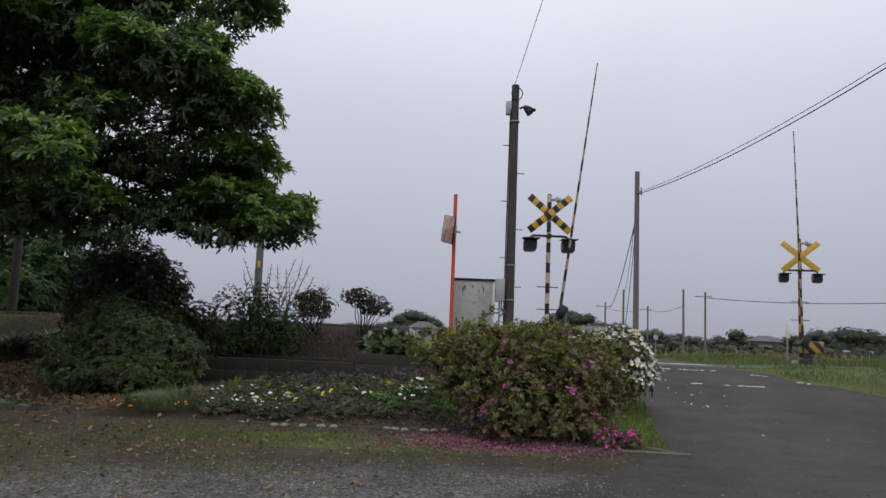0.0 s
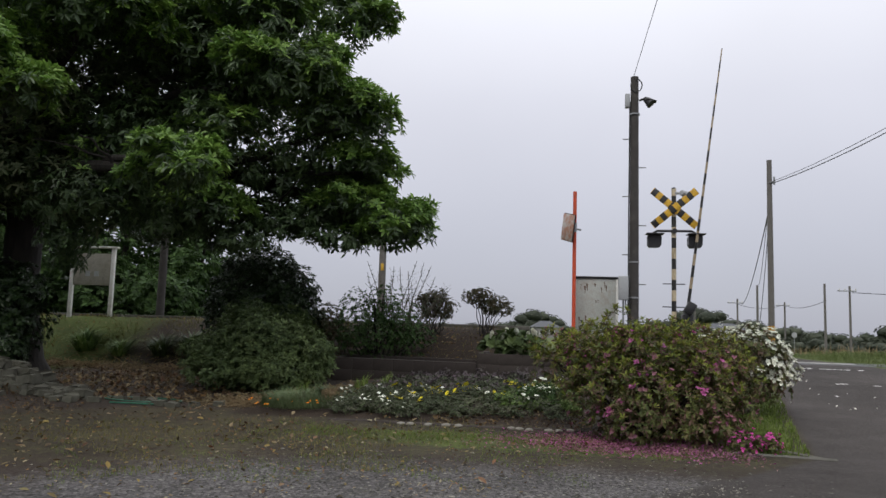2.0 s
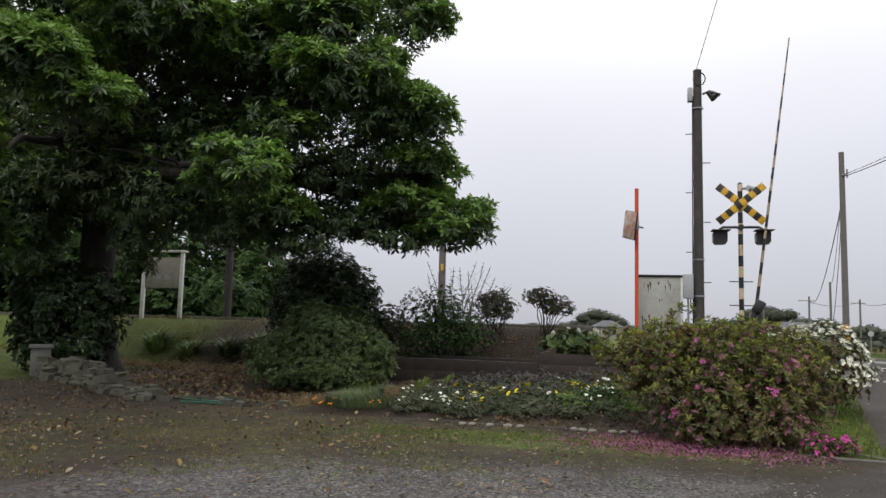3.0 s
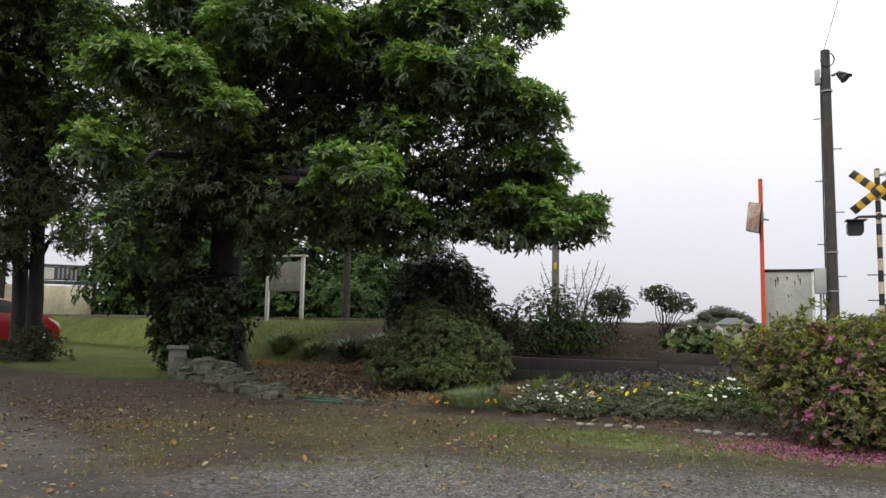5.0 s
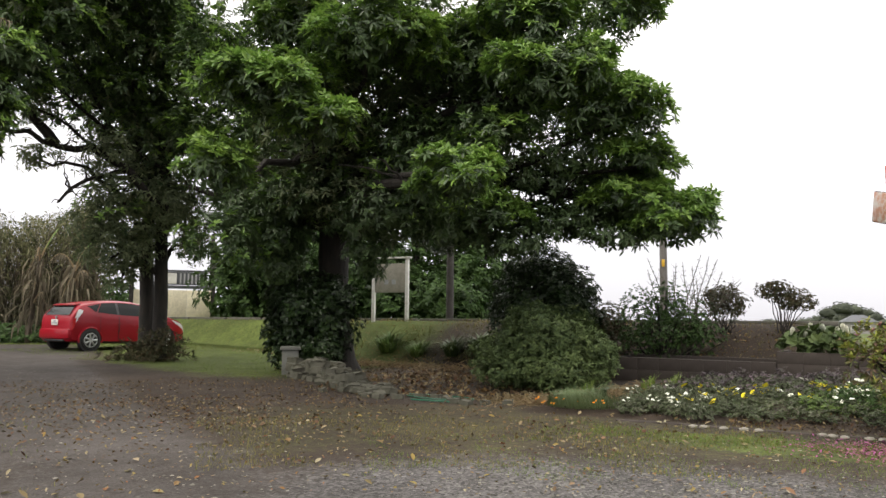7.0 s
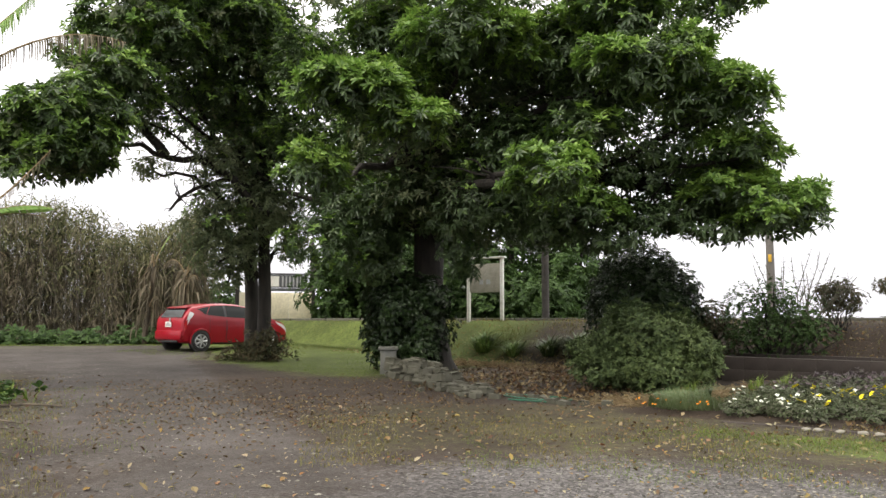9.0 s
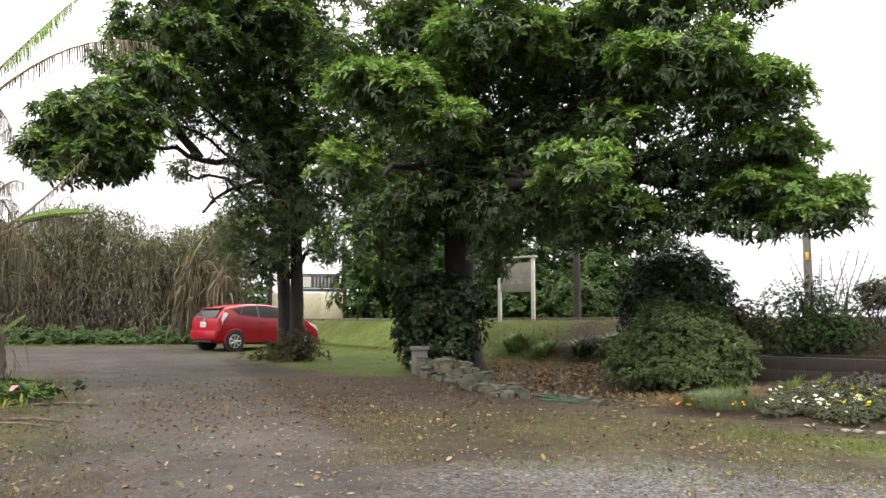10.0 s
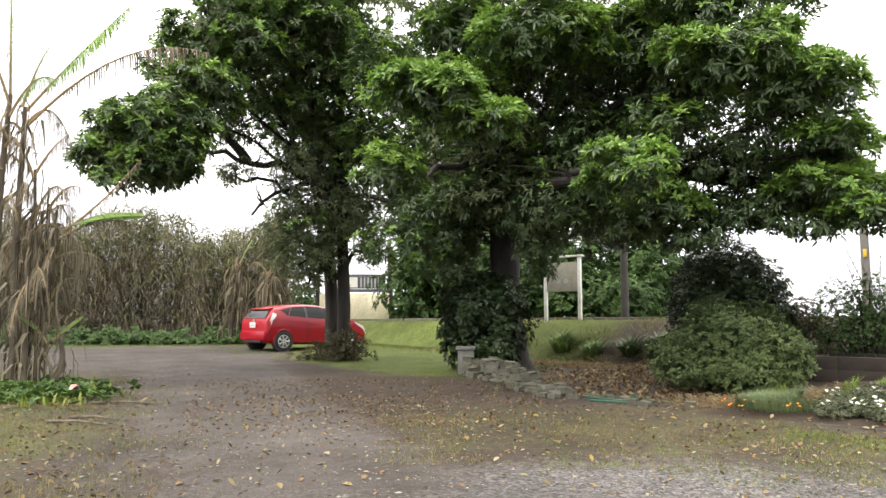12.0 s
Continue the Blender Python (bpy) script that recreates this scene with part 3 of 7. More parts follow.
def shell(lobes, spacing, lower=0.4, seed=1, rough=0.3, inner=0.25, up=0.5, drop=0.0):
    """Places and outward directions over a set of lobes (x, y, z, half width, half height)."""
    g = np.random.default_rng(seed)
    PP, NN = [], []
    for i, (x, y, z, rh, rv) in enumerate(lobes):
        n = int(4 * np.pi * (rh * rh + 2 * rh * rv) / 3 / spacing ** 2)
        d = unit(g.normal(size=(n, 3)))
        d = d[(d[:, 2] > -0.25) | (g.random(n) < lower)]
        ph = g.uniform(0, 6.28, 6)
        lump = np.sin(d[:, 0] * 4.1 + ph[0]) * np.sin(d[:, 1] * 3.7 + ph[1]) + 0.6 * np.sin(d[:, 2] * 6.3 + d[:, 0] * 5 + ph[2]) * np.sin(d[:, 1] * 7.1 + ph[3])
        r = 1 + rough * 0.6 * lump + g.normal(0, 0.05, len(d))
        r = np.where(g.random(len(d)) < inner, r * g.uniform(0.45, 0.95, len(d)), r)
        keep = (lump > -1.05) | (g.random(len(d)) < 0.4)
        keep &= g.random(len(d)) > drop
        p = d * r[:, None] * [rh, rh, rv] + [x, y, z]
        PP.append(p[keep])
        NN.append(unit(d * [1 / rh, 1 / rh, 1 / rv] * min(rh, rv) + [0, 0, up])[keep])
    return np.concatenate(PP), np.concatenate(NN)


def limb(parent, a, c, r0, r1, arch=-0.3, seed=0, mat=None, name="limb", wob=0.14, twigs=0):
    g = random.Random(seed)
    n = 9
    pts = bowed(a, c, arch, n, wob, g)
    bm = tube(bmesh.new(), pts, [r0 + (r1 - r0) * (i / n) ** 0.8 for i in range(n + 1)], 8)
    for t in range(twigs):
        p = pts[g.randint(3, n - 1)]
        q = p + Vector((g.uniform(-1, 1), g.uniform(-1, 1), g.uniform(-0.1, 0.9))) * g.uniform(0.5, 1.1)
        tube(bm, bowed(p, q, -0.05, 4, 0.06, g), [r1 * 0.8, r1 * 0.65, r1 * 0.5, r1 * 0.4, r1 * 0.25], 5)
    return part(name, bm, mat or M_BARK, parent)


# ---- the large evergreen at the edge of the yard ----
def local(rows, at):
    return [(x - at[0], y - at[1], z - at[2], *r) for x, y, z, *r in rows]


TREE_A = (-10.75, 13.6, gz(-10.75, 13.6) - 0.05)
CROWN_A = [
    (-3.1, 13.2, 3.0, 0.80, 0.55), (-4.1, 13.6, 3.7, 0.75, 0.40), (-3.9, 12.4, 4.8, 0.93, 0.68), (-4.6, 11.6, 5.3, 1.03, 0.75),
    (-4.3, 14.4, 7.4, 0.79, 0.68), (-5.3, 11.9, 6.6, 0.98, 0.68), (-6.5, 11.8, 6.0, 1.02, 0.81), (-5.7, 10.0, 3.4, 0.74, 0.52),
    (-8.3, 8.1, 4.72, 0.72, 0.42), (-7.75, 8.35, 4.6, 0.72, 0.42), (-7.3, 8.7, 4.2, 0.6, 0.36), (-8.8, 8.1, 3.5, 0.54, 0.55), (-7.7, 10.5, 6.2, 1.17, 0.78), (-6.2, 12.0, 3.1, 0.85, 0.40),
    (-3.8, 13.5, 3.3, 0.75, 0.32), (-3.6, 12.9, 4.05, 0.7, 0.4), (-9.2, 10.4, 5.6, 0.8, 0.55), (-9.6, 10.9, 6.9, 0.9, 0.6), (-3.8, 13.0, 3.3, 0.75, 0.48)]
CROWN_A_LOW = [
    (-4.7, 13.4, 3.25, 0.8, 0.35), (-5.3, 13.3, 3.9, 0.9, 0.5), (-4.9, 13.0, 4.3, 0.8, 0.5), (-5.9, 12.8, 2.75, 0.8, 0.35), (-7.2, 12.6, 3.0, 0.9, 0.45), (-7.2, 12.2, 4.3, 1.1, 0.8),
    (-8.2, 12.0, 3.4, 0.9, 0.6), (-9.15, 12.6, 2.75, 0.55, 0.5), (-9.4, 12.4, 3.3, 0.6, 0.45), (-11.8, 13.0, 3.2, 0.8, 0.6), (-6.3, 13.0, 5.6, 1.1, 0.8),
    (-4.8, 12.95, 3.0, 0.6, 0.3), (-4.0, 13.0, 2.75, 0.55, 0.22), (-5.4, 12.9, 3.1, 0.6, 0.3), (-6.5, 12.9, 2.95, 0.6, 0.3),
    (-9.3, 12.9, 2.3, 0.3, 0.35), (-11.9, 12.9, 2.7, 0.7, 0.55), (-12.6, 12.7, 3.4, 0.7, 0.5), (-12.0, 12.7, 3.9, 0.9, 0.6), (-11.4, 12.2, 3.0, 0.7, 0.5), (-11.6, 11.9, 3.5, 0.75, 0.5), (-11.9, 11.4, 3.4, 0.65, 0.45), (-10.6, 12.5, 3.75, 0.7, 0.35), (-11.3, 12.4, 2.4, 0.5, 0.4), (-10.4, 12.3, 4.0, 0.6, 0.5)]
CROWN_A_BACK = [
    (-9.4, 12.3, 3.8, 1.30, 0.70), (-8.4, 13.0, 5.5, 1.40, 1.0), (-6.1, 13.2, 4.5, 0.95, 0.65), (-9.4, 11.1, 5.1, 1.09, 0.87),
    (-8.7, 12.8, 3.2, 0.93, 0.5), (-7.6, 11.7, 8.6, 1.9, 1.1), (-9.8, 10.7, 8.0, 1.64, 1.0), (-5.5, 13.4, 8.6, 1.6, 0.9), (-11.0, 13.0, 6.8, 1.5, 1.0), (-11.5, 12.5, 4.6, 1.1, 0.8),
    (-8.6, 13.4, 7.0, 1.4, 0.9), (-7.3, 14.0, 5.6, 1.2, 0.8), (-9.8, 13.2, 5.9, 1.3, 0.9), (-7.0, 14.0, 7.2, 1.3, 0.9)]


BOUGHS_A = (
    [(-8.2, 13.4, 4.2), (-6.6, 13.4, 4.15), (-5.2, 13.4, 3.75), (-4.2, 13.4, 3.3), (-3.3, 13.2, 3.1)],
    [(-9.8, 12.3, 4.6), (-9.2, 10.6, 4.9), (-8.2, 8.6, 4.6)],
    [(-11.6, 12.9, 3.6), (-12.6, 12.2, 3.9), (-13.4, 11.6, 4.2)],
    [(-8.6, 13.2, 5.2), (-6.8, 12.8, 5.4), (-5.0, 12.0, 5.2)],
    [(-9.0, 12.0, 3.9), (-7.2, 11.0, 3.7), (-5.8, 10.2, 3.2)])


def pads(lobes, seed, n=8, size=(0.34, 0.52), flat=0.62, below=-0.25):
    """Smaller leafy pads budding from the upper side of each lobe."""
    g = random.Random(seed)
    out = []
    for x, y, z, rh, rv in lobes:
        for i in range(n):
            a, dz = 2 * math.pi * (i + g.uniform(-0.3, 0.3)) / n * 1.618, g.uniform(below, 0.95)
            h = math.sqrt(max(0.05, 1 - dz * dz))
            r = rh * g.uniform(*size)
            out.append((x + math.cos(a) * h * rh * 0.7, y + math.sin(a) * h * rh * 0.7, z + dz * rv * 0.75, r, r * flat))
    return out


def whorls(t, lobes, spacing, length, young_share, seed, k=10, lower=0.2, drop=0.0):
    """Whorls of leaves at the shoot ends: fresh ones above, older ones below."""
    P, N = shell(lobes, spacing, lower=lower, seed=seed, inner=0.12, up=0.75, rough=0.35, drop=drop)
    g = np.random.default_rng(seed + 1)
    N = unit(N + g.normal(0, 0.22, N.shape))
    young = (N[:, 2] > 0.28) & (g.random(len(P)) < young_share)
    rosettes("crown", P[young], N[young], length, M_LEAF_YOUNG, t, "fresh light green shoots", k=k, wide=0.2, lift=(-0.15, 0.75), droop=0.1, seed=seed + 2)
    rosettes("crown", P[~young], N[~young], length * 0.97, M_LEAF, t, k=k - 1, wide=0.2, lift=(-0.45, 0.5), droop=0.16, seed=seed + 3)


def filled(centre, radii, n, size, seed, allow):
    """Leafy lobes spread through the inside of a crown where allow(x, y, z) holds."""
    g = random.Random(seed)
    out = []
    while len(out) < n:
        d = Vector([g.uniform(-1, 1) for _ in range(3)])
        q = Vector((centre[0] + d.x * radii[0], centre[1] + d.y * radii[1], centre[2] + d.z * radii[2]))
        if d.length < 1 and allow(q.x, q.y, q.z):
            r = g.uniform(*size)
            out.append((q.x, q.y, q.z, r, r * 0.62))
    return out


def bough(parent, pts, r0, r1, seed, twigs=3):
    """A limb along given points, with side twigs."""
    g = random.Random(seed)
    n = len(pts) - 1
    pts = [Vector(p) for p in pts]
    fine = []
    for i in range(n):
        for u in (0.0, 0.5):
            fine.append(pts[i].lerp(pts[i + 1], u) + Vector([g.uniform(-0.05, 0.05) for _ in range(3)]))
    fine.append(pts[-1])
    m = len(fine) - 1
    bm = tube(bmesh.new(), fine, [r0 + (r1 - r0) * i / m for i in range(m + 1)], 8)
    for k in range(twigs):
        p_ = fine[g.randint(m // 3, m)]
        q_ = p_ + Vector((g.uniform(-0.8, 0.8), g.uniform(-0.8, 0.8), g.uniform(-0.2, 0.7))) * g.uniform(0.5, 1.0)
        tube(bm, bowed(p_, q_, -0.05, 4, 0.06, g), [r1 * 0.9, r1 * 0.7, r1 * 0.5, r1 * 0.4, r1 * 0.25], 5)
    return part("limb", bm, M_BARK, parent)


def big_tree():
    t = thing("evergreen_tree", pose(*TREE_A), "large spreading evergreen tree with fresh green shoots over dark old leaves", "tree")
    g = random.Random(5)
    o = Vector(TREE_A)
    fork = Vector((0.0, -0.1, 3.3))
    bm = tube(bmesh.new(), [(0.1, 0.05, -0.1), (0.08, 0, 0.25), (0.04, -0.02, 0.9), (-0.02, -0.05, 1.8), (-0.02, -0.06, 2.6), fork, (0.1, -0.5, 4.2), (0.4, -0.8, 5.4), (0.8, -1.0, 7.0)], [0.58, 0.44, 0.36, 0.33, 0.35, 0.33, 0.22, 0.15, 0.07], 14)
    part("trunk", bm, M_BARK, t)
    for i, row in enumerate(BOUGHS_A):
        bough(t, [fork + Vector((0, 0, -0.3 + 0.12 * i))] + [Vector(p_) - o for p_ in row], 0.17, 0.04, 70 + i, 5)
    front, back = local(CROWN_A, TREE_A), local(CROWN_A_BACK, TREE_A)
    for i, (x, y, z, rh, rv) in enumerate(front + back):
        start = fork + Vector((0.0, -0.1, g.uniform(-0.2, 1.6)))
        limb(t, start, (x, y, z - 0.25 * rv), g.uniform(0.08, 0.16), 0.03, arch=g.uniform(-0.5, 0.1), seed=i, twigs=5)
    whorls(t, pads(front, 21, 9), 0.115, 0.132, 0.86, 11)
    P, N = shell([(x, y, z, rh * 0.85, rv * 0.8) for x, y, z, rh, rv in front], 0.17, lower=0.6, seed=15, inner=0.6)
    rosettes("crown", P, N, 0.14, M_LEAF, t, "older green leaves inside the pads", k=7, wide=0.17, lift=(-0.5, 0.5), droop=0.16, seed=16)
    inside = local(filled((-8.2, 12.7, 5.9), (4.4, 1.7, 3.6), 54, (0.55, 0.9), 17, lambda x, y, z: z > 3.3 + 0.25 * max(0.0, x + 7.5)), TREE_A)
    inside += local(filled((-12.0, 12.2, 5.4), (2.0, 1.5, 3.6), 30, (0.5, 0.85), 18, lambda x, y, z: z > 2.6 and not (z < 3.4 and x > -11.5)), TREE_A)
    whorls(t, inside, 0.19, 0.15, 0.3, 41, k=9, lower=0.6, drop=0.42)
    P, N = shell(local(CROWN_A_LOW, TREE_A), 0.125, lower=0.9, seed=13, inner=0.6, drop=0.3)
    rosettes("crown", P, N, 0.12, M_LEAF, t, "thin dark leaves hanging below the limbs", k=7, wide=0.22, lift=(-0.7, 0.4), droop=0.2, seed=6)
    P, N = shell(back, 0.175, lower=0.5, seed=12, inner=0.5, drop=0.30)
    rosettes("crown", P, N, 0.15, M_LEAF_INNER, t, "old leaves deep in the crown, paled to lift the shade", k=7, wide=0.18, lift=(-0.4, 0.6), seed=5)


big_tree()

# the leafy skirt at its foot
TREE_B = (-15.96, 12.88, gz(-15.96, 12.88) - 0.05)
CROWN_B = [
    (-15.4, 7.2, 5.2, 1.35, 0.80), (-15.5, 8.1, 6.4, 1.19, 0.75), (-15.5, 9.2, 8.0, 1.63, 1.0), (-15.0, 10.9, 8.2, 1.7, 1.0),
    (-15.9, 11.5, 6.7, 1.3, 0.85), (-15.6, 12.7, 5.8, 1.3, 0.9), (-14.5, 12.3, 7.6, 1.6, 1.0), (-16.2, 10.0, 10.4, 2.1, 1.2), (-15.6, 12.5, 11.0, 2.4, 1.4),
    (-15.8, 6.4, 4.5, 0.64, 0.5), (-15.6, 7.6, 4.6, 0.75, 0.4), (-14.4, 13.9, 4.8, 1.0, 0.8),
    (-15.2, 6.9, 4.4, 0.9, 0.5), (-15.7, 6.7, 5.3, 0.7, 0.5)]
CROWN_B_LOW = [
    (-15.7, 11.6, 4.2, 1.0, 0.7), (-15.0, 12.5, 4.0, 0.8, 0.6), (-15.8, 11.4, 2.8, 0.75, 0.55), (-15.9, 11.0, 3.4, 0.7, 0.5),
    (-15.5, 11.8, 3.5, 0.7, 0.5), (-15.1, 13.0, 3.75, 0.6, 0.5), (-15.9, 12.2, 3.0, 0.7, 0.6), (-15.6, 12.6, 4.6, 0.9, 0.7), (-16.0, 11.9, 2.3, 0.45, 0.35), (-15.2, 13.4, 3.1, 0.5, 0.5), (-15.6, 11.2, 5.2, 0.9, 0.7), (-16.3, 9.8, 4.9, 0.5, 0.35), (-16.2, 9.6, 6.0, 0.5, 0.4)]
BOUGHS_B = (
    [(-15.8, 12.9, 3.4), (-15.0, 12.2, 3.9), (-15.25, 11.4, 4.7), (-15.7, 10.7, 5.12), (-16.08, 10.1, 5.14), (-16.36, 9.6, 5.35), (-16.4, 8.9, 5.25), (-16.0, 8.0, 5.0)],
    [(-16.08, 10.1, 5.14), (-16.36, 9.66, 5.66), (-16.5, 9.1, 6.4), (-16.0, 8.6, 6.9)],
    [(-15.25, 11.4, 4.7), (-15.6, 10.9, 4.5), (-15.93, 10.36, 4.2), (-16.05, 10.2, 3.85)],
    [(-15.3, 12.6, 4.8), (-15.9, 11.2, 5.8), (-16.1, 9.8, 6.6), (-15.9, 8.8, 7.4)])


def twin_tree():
    t = thing("evergreen_tree", pose(*TREE_B), "twin-trunked evergreen tree with a wide dark crown on the lawn", "tree")
    g = random.Random(8)
    o = Vector(TREE_B)
    for name, dx, r, top in (("trunk", -0.28, 0.18, (-0.5, 0.2, 6.5)), ("trunk", 0.2, 0.17, (0.35, -0.4, 7.5))):
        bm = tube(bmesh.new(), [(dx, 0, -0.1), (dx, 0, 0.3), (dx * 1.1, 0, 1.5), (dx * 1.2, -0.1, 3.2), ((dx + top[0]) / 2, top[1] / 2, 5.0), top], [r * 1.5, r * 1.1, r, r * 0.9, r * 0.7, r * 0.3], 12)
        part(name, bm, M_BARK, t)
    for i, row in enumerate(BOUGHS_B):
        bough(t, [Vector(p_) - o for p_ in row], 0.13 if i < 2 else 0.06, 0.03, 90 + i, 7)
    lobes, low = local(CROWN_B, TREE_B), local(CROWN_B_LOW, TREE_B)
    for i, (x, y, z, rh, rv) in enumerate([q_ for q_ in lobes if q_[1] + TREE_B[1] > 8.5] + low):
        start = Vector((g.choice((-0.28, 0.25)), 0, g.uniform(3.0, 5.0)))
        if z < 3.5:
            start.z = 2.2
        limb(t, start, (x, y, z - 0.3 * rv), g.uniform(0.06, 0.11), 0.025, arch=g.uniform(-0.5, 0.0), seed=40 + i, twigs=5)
    whorls(t, pads(lobes, 23, 9, below=-0.7), 0.15, 0.16, 0.42, 31, k=9, lower=0.4)
    inside = local(filled((-15.5, 11.4, 6.8), (1.4, 2.6, 3.4), 44, (0.6, 0.95), 19, lambda x, y, z: z > 5.2 or y > 11.0 + 0.3 * (5.2 - z)), TREE_B)
    whorls(t, inside, 0.21, 0.16, 0.3, 45, k=9, lower=0.6, drop=0.45)
    P, N = shell([(x, y, z, rh * 0.85, rv * 0.8) for x, y, z, rh, rv in lobes], 0.24, lower=0.6, seed=25, inner=0.6, drop=0.15)
    rosettes("crown", P, N, 0.16, M_LEAF_INNER, t, "old leaves inside the crown, paled to lift the shade", k=7, wide=0.18, lift=(-0.5, 0.5), droop=0.16, seed=26)
    P, N = shell(low, 0.15, lower=0.9, seed=27, inner=0.6, drop=0.22)
    rosettes("crown", P, N, 0.14, M_LEAF_INNER, t, "thin leaves round the upper trunks, paled to lift the shade", k=6, wide=0.18, lift=(-0.6, 0.4), droop=0.16, seed=28)


twin_tree()


# ---- shrubs ----
def shrub(name, at, lobes, mat, label, leaf=0.07, spacing=0.09, k=7, stems=7, wide=0.28, seed=1, category="shrub", lower=0.5, rough=0.25, stem_mat=None, drop=0.0, lift=(0.0, 0.8), inner=0.3, stem_r=0.028):
    """A bush of lobes above its stems; lobes are relative to its foot."""
    t = thing(name, pose(at[0], at[1], gz(at[0], at[1]) - 0.03), label, category)
    g = random.Random(seed)
    for i in range(stems):
        x, y, z, rh, rv = lobes[i % len(lobes)]
        top = (x + g.uniform(-0.5, 0.5) * rh, y + g.uniform(-0.5, 0.5) * rh, z + g.uniform(-0.2, 0.6) * rv)
        bm = tube(bmesh.new(), bowed((g.uniform(-0.1, 0.1), g.uniform(-0.1, 0.1), -0.05), top, 0.03, 6, 0.03, g), [stem_r * (1 - 0.1 * j) for j in range(7)], 6)
        part("stem", bm, stem_mat or M_BARK_GREY, t)
    P, N = shell(lobes, spacing, lower=lower, seed=seed + 5, rough=rough, drop=drop, inner=inner)
    floor_z = 0.02
    keep = P[:, 2] > floor_z
    tagged(rosettes("foliage", P[keep], N[keep], leaf, mat, t, k=k, wide=wide, seed=seed, lift=lift), kind="stuff")
    return t, P[keep], N[keep]


def blossoms(t, P, N, share, mat, label, size=0.05, seed=3, name="blossom", pick=None, k=5):
    g = np.random.default_rng(seed)
    s = g.random(len(P)) < share
    if pick is not None:
        s &= pick
    tagged(rosettes(name, P[s] + N[s] * 0.04, N[s], size, mat, t, label, k=k, wide=0.42, lift=(0.3, 0.9), droop=0.0, seed=seed), kind="stuff")


# pink azalea before the crossing
AZ_LOBES = [(-0.95, 0.05, 0.86, 0.40, 0.30), (-0.45, 0.0, 0.92, 0.48, 0.40), (0.05, 0.0, 0.95, 0.48, 0.36), (0.5, 0.0, 0.9, 0.46, 0.36), (0.85, 0.05, 0.72, 0.36, 0.36), (-0.6, -0.3, 0.55, 0.42, 0.34), (-0.1, -0.42, 0.5, 0.46, 0.36), (0.4, -0.38, 0.46, 0.44, 0.36), (0.75, -0.2, 0.4, 0.34, 0.3), (0.0, 0.4, 0.85, 0.8, 0.4), (-0.2, -0.5, 0.24, 0.4, 0.22), (0.4, -0.45, 0.2, 0.4, 0.2)]
az, P, N = shrub("azalea_bush", (1.0, 9.2), AZ_LOBES, M_LEAF_AZALEA, "rounded azalea bush with yellow-green leaves and fading pink flowers", leaf=0.062, spacing=0.075, k=8, stems=40, wide=0.2, seed=51, lower=0.8, rough=0.55, drop=0.22, lift=(-0.2, 1.0), stem_mat=M_BARK)
q_ = np.random.default_rng(54)
up_ = (N[:, 2] > 0.2) & (q_.random(len(P)) < np.clip(1.3 * (P[:, 2] - 0.3), 0.08, 0.85))
tagged(rosettes("young_growth", P[up_] + [0, 0, 0.04], N[up_] * 0.5 + [0, 0, 1.0] + q_.normal(0, 0.25, (up_.sum(), 3)), 0.07, M_LEAF_AZALEA_NEW, az, "yellow-green shoots", k=7, wide=0.17, lift=(0.2, 1.2), droop=0.05, seed=55), kind="stuff")
lump = np.sin(P[:, 0] * 5 + 1) * np.sin(P[:, 1] * 4 + 2) * np.sin(P[:, 2] * 6) > 0.05
blossoms(az, P, N, 0.36, M_PETAL_FADED, "withered brownish pink flowers", pick=lump, size=0.045, seed=52)
near_ = np.zeros(len(P), dtype=bool)
for c_ in P[q_.choice(np.flatnonzero((P[:, 1] < 0.1) & (P[:, 2] > 0.3)), 36)]:
    near_ |= np.linalg.norm(P - c_, axis=1) < q_.uniform(0.05, 0.13)
blossoms(az, P, N, 0.75, M_PETAL_PINK, "mauve-pink azalea flowers", pick=near_, size=0.042, seed=53, k=6)

# white azalea behind it
wz, P, N = shrub("azalea_bush", (2.5, 11.2), [(-0.3, 0, 0.62, 0.55, 0.5), (0.10, -0.1, 0.76, 0.42, 0.42), (0.26, -0.1, 0.58, 0.36, 0.36)],
                 M_LEAF_AZALEA, "white azalea bush covered with flowers on one side", leaf=0.06, spacing=0.07, k=7, stems=8, seed=61)
for k_ in (62, 63):
    blossoms(wz, P + np.random.default_rng(k_).normal(0, 0.03, P.shape), N, 0.8, M_PETAL_WHITE, "white azalea flowers", size=0.04, pick=((P[:, 0] > 0.08 + 0.14 * np.sin(P[:, 2] * 9)) & (P[:, 2] > 0.5 + 0.1 * np.sin(P[:, 0] * 11))) | (P[:, 2] > 1.02), seed=k_, k=6)

# low magenta azalea at the corner of the bed
mz, P, N = shrub("azalea_bush", (2.03, 8.42), [(-0.12, 0, 0.10, 0.15, 0.12), (0.08, 0, 0.10, 0.13, 0.11)], M_LEAF_AZALEA, "low azalea sprig full of magenta flowers", leaf=0.05, spacing=0.06, k=6, stems=4, seed=71)
blossoms(mz, P, N, 0.85, M_PETAL_MAGENTA, "magenta azalea flowers", size=0.03, seed=72)

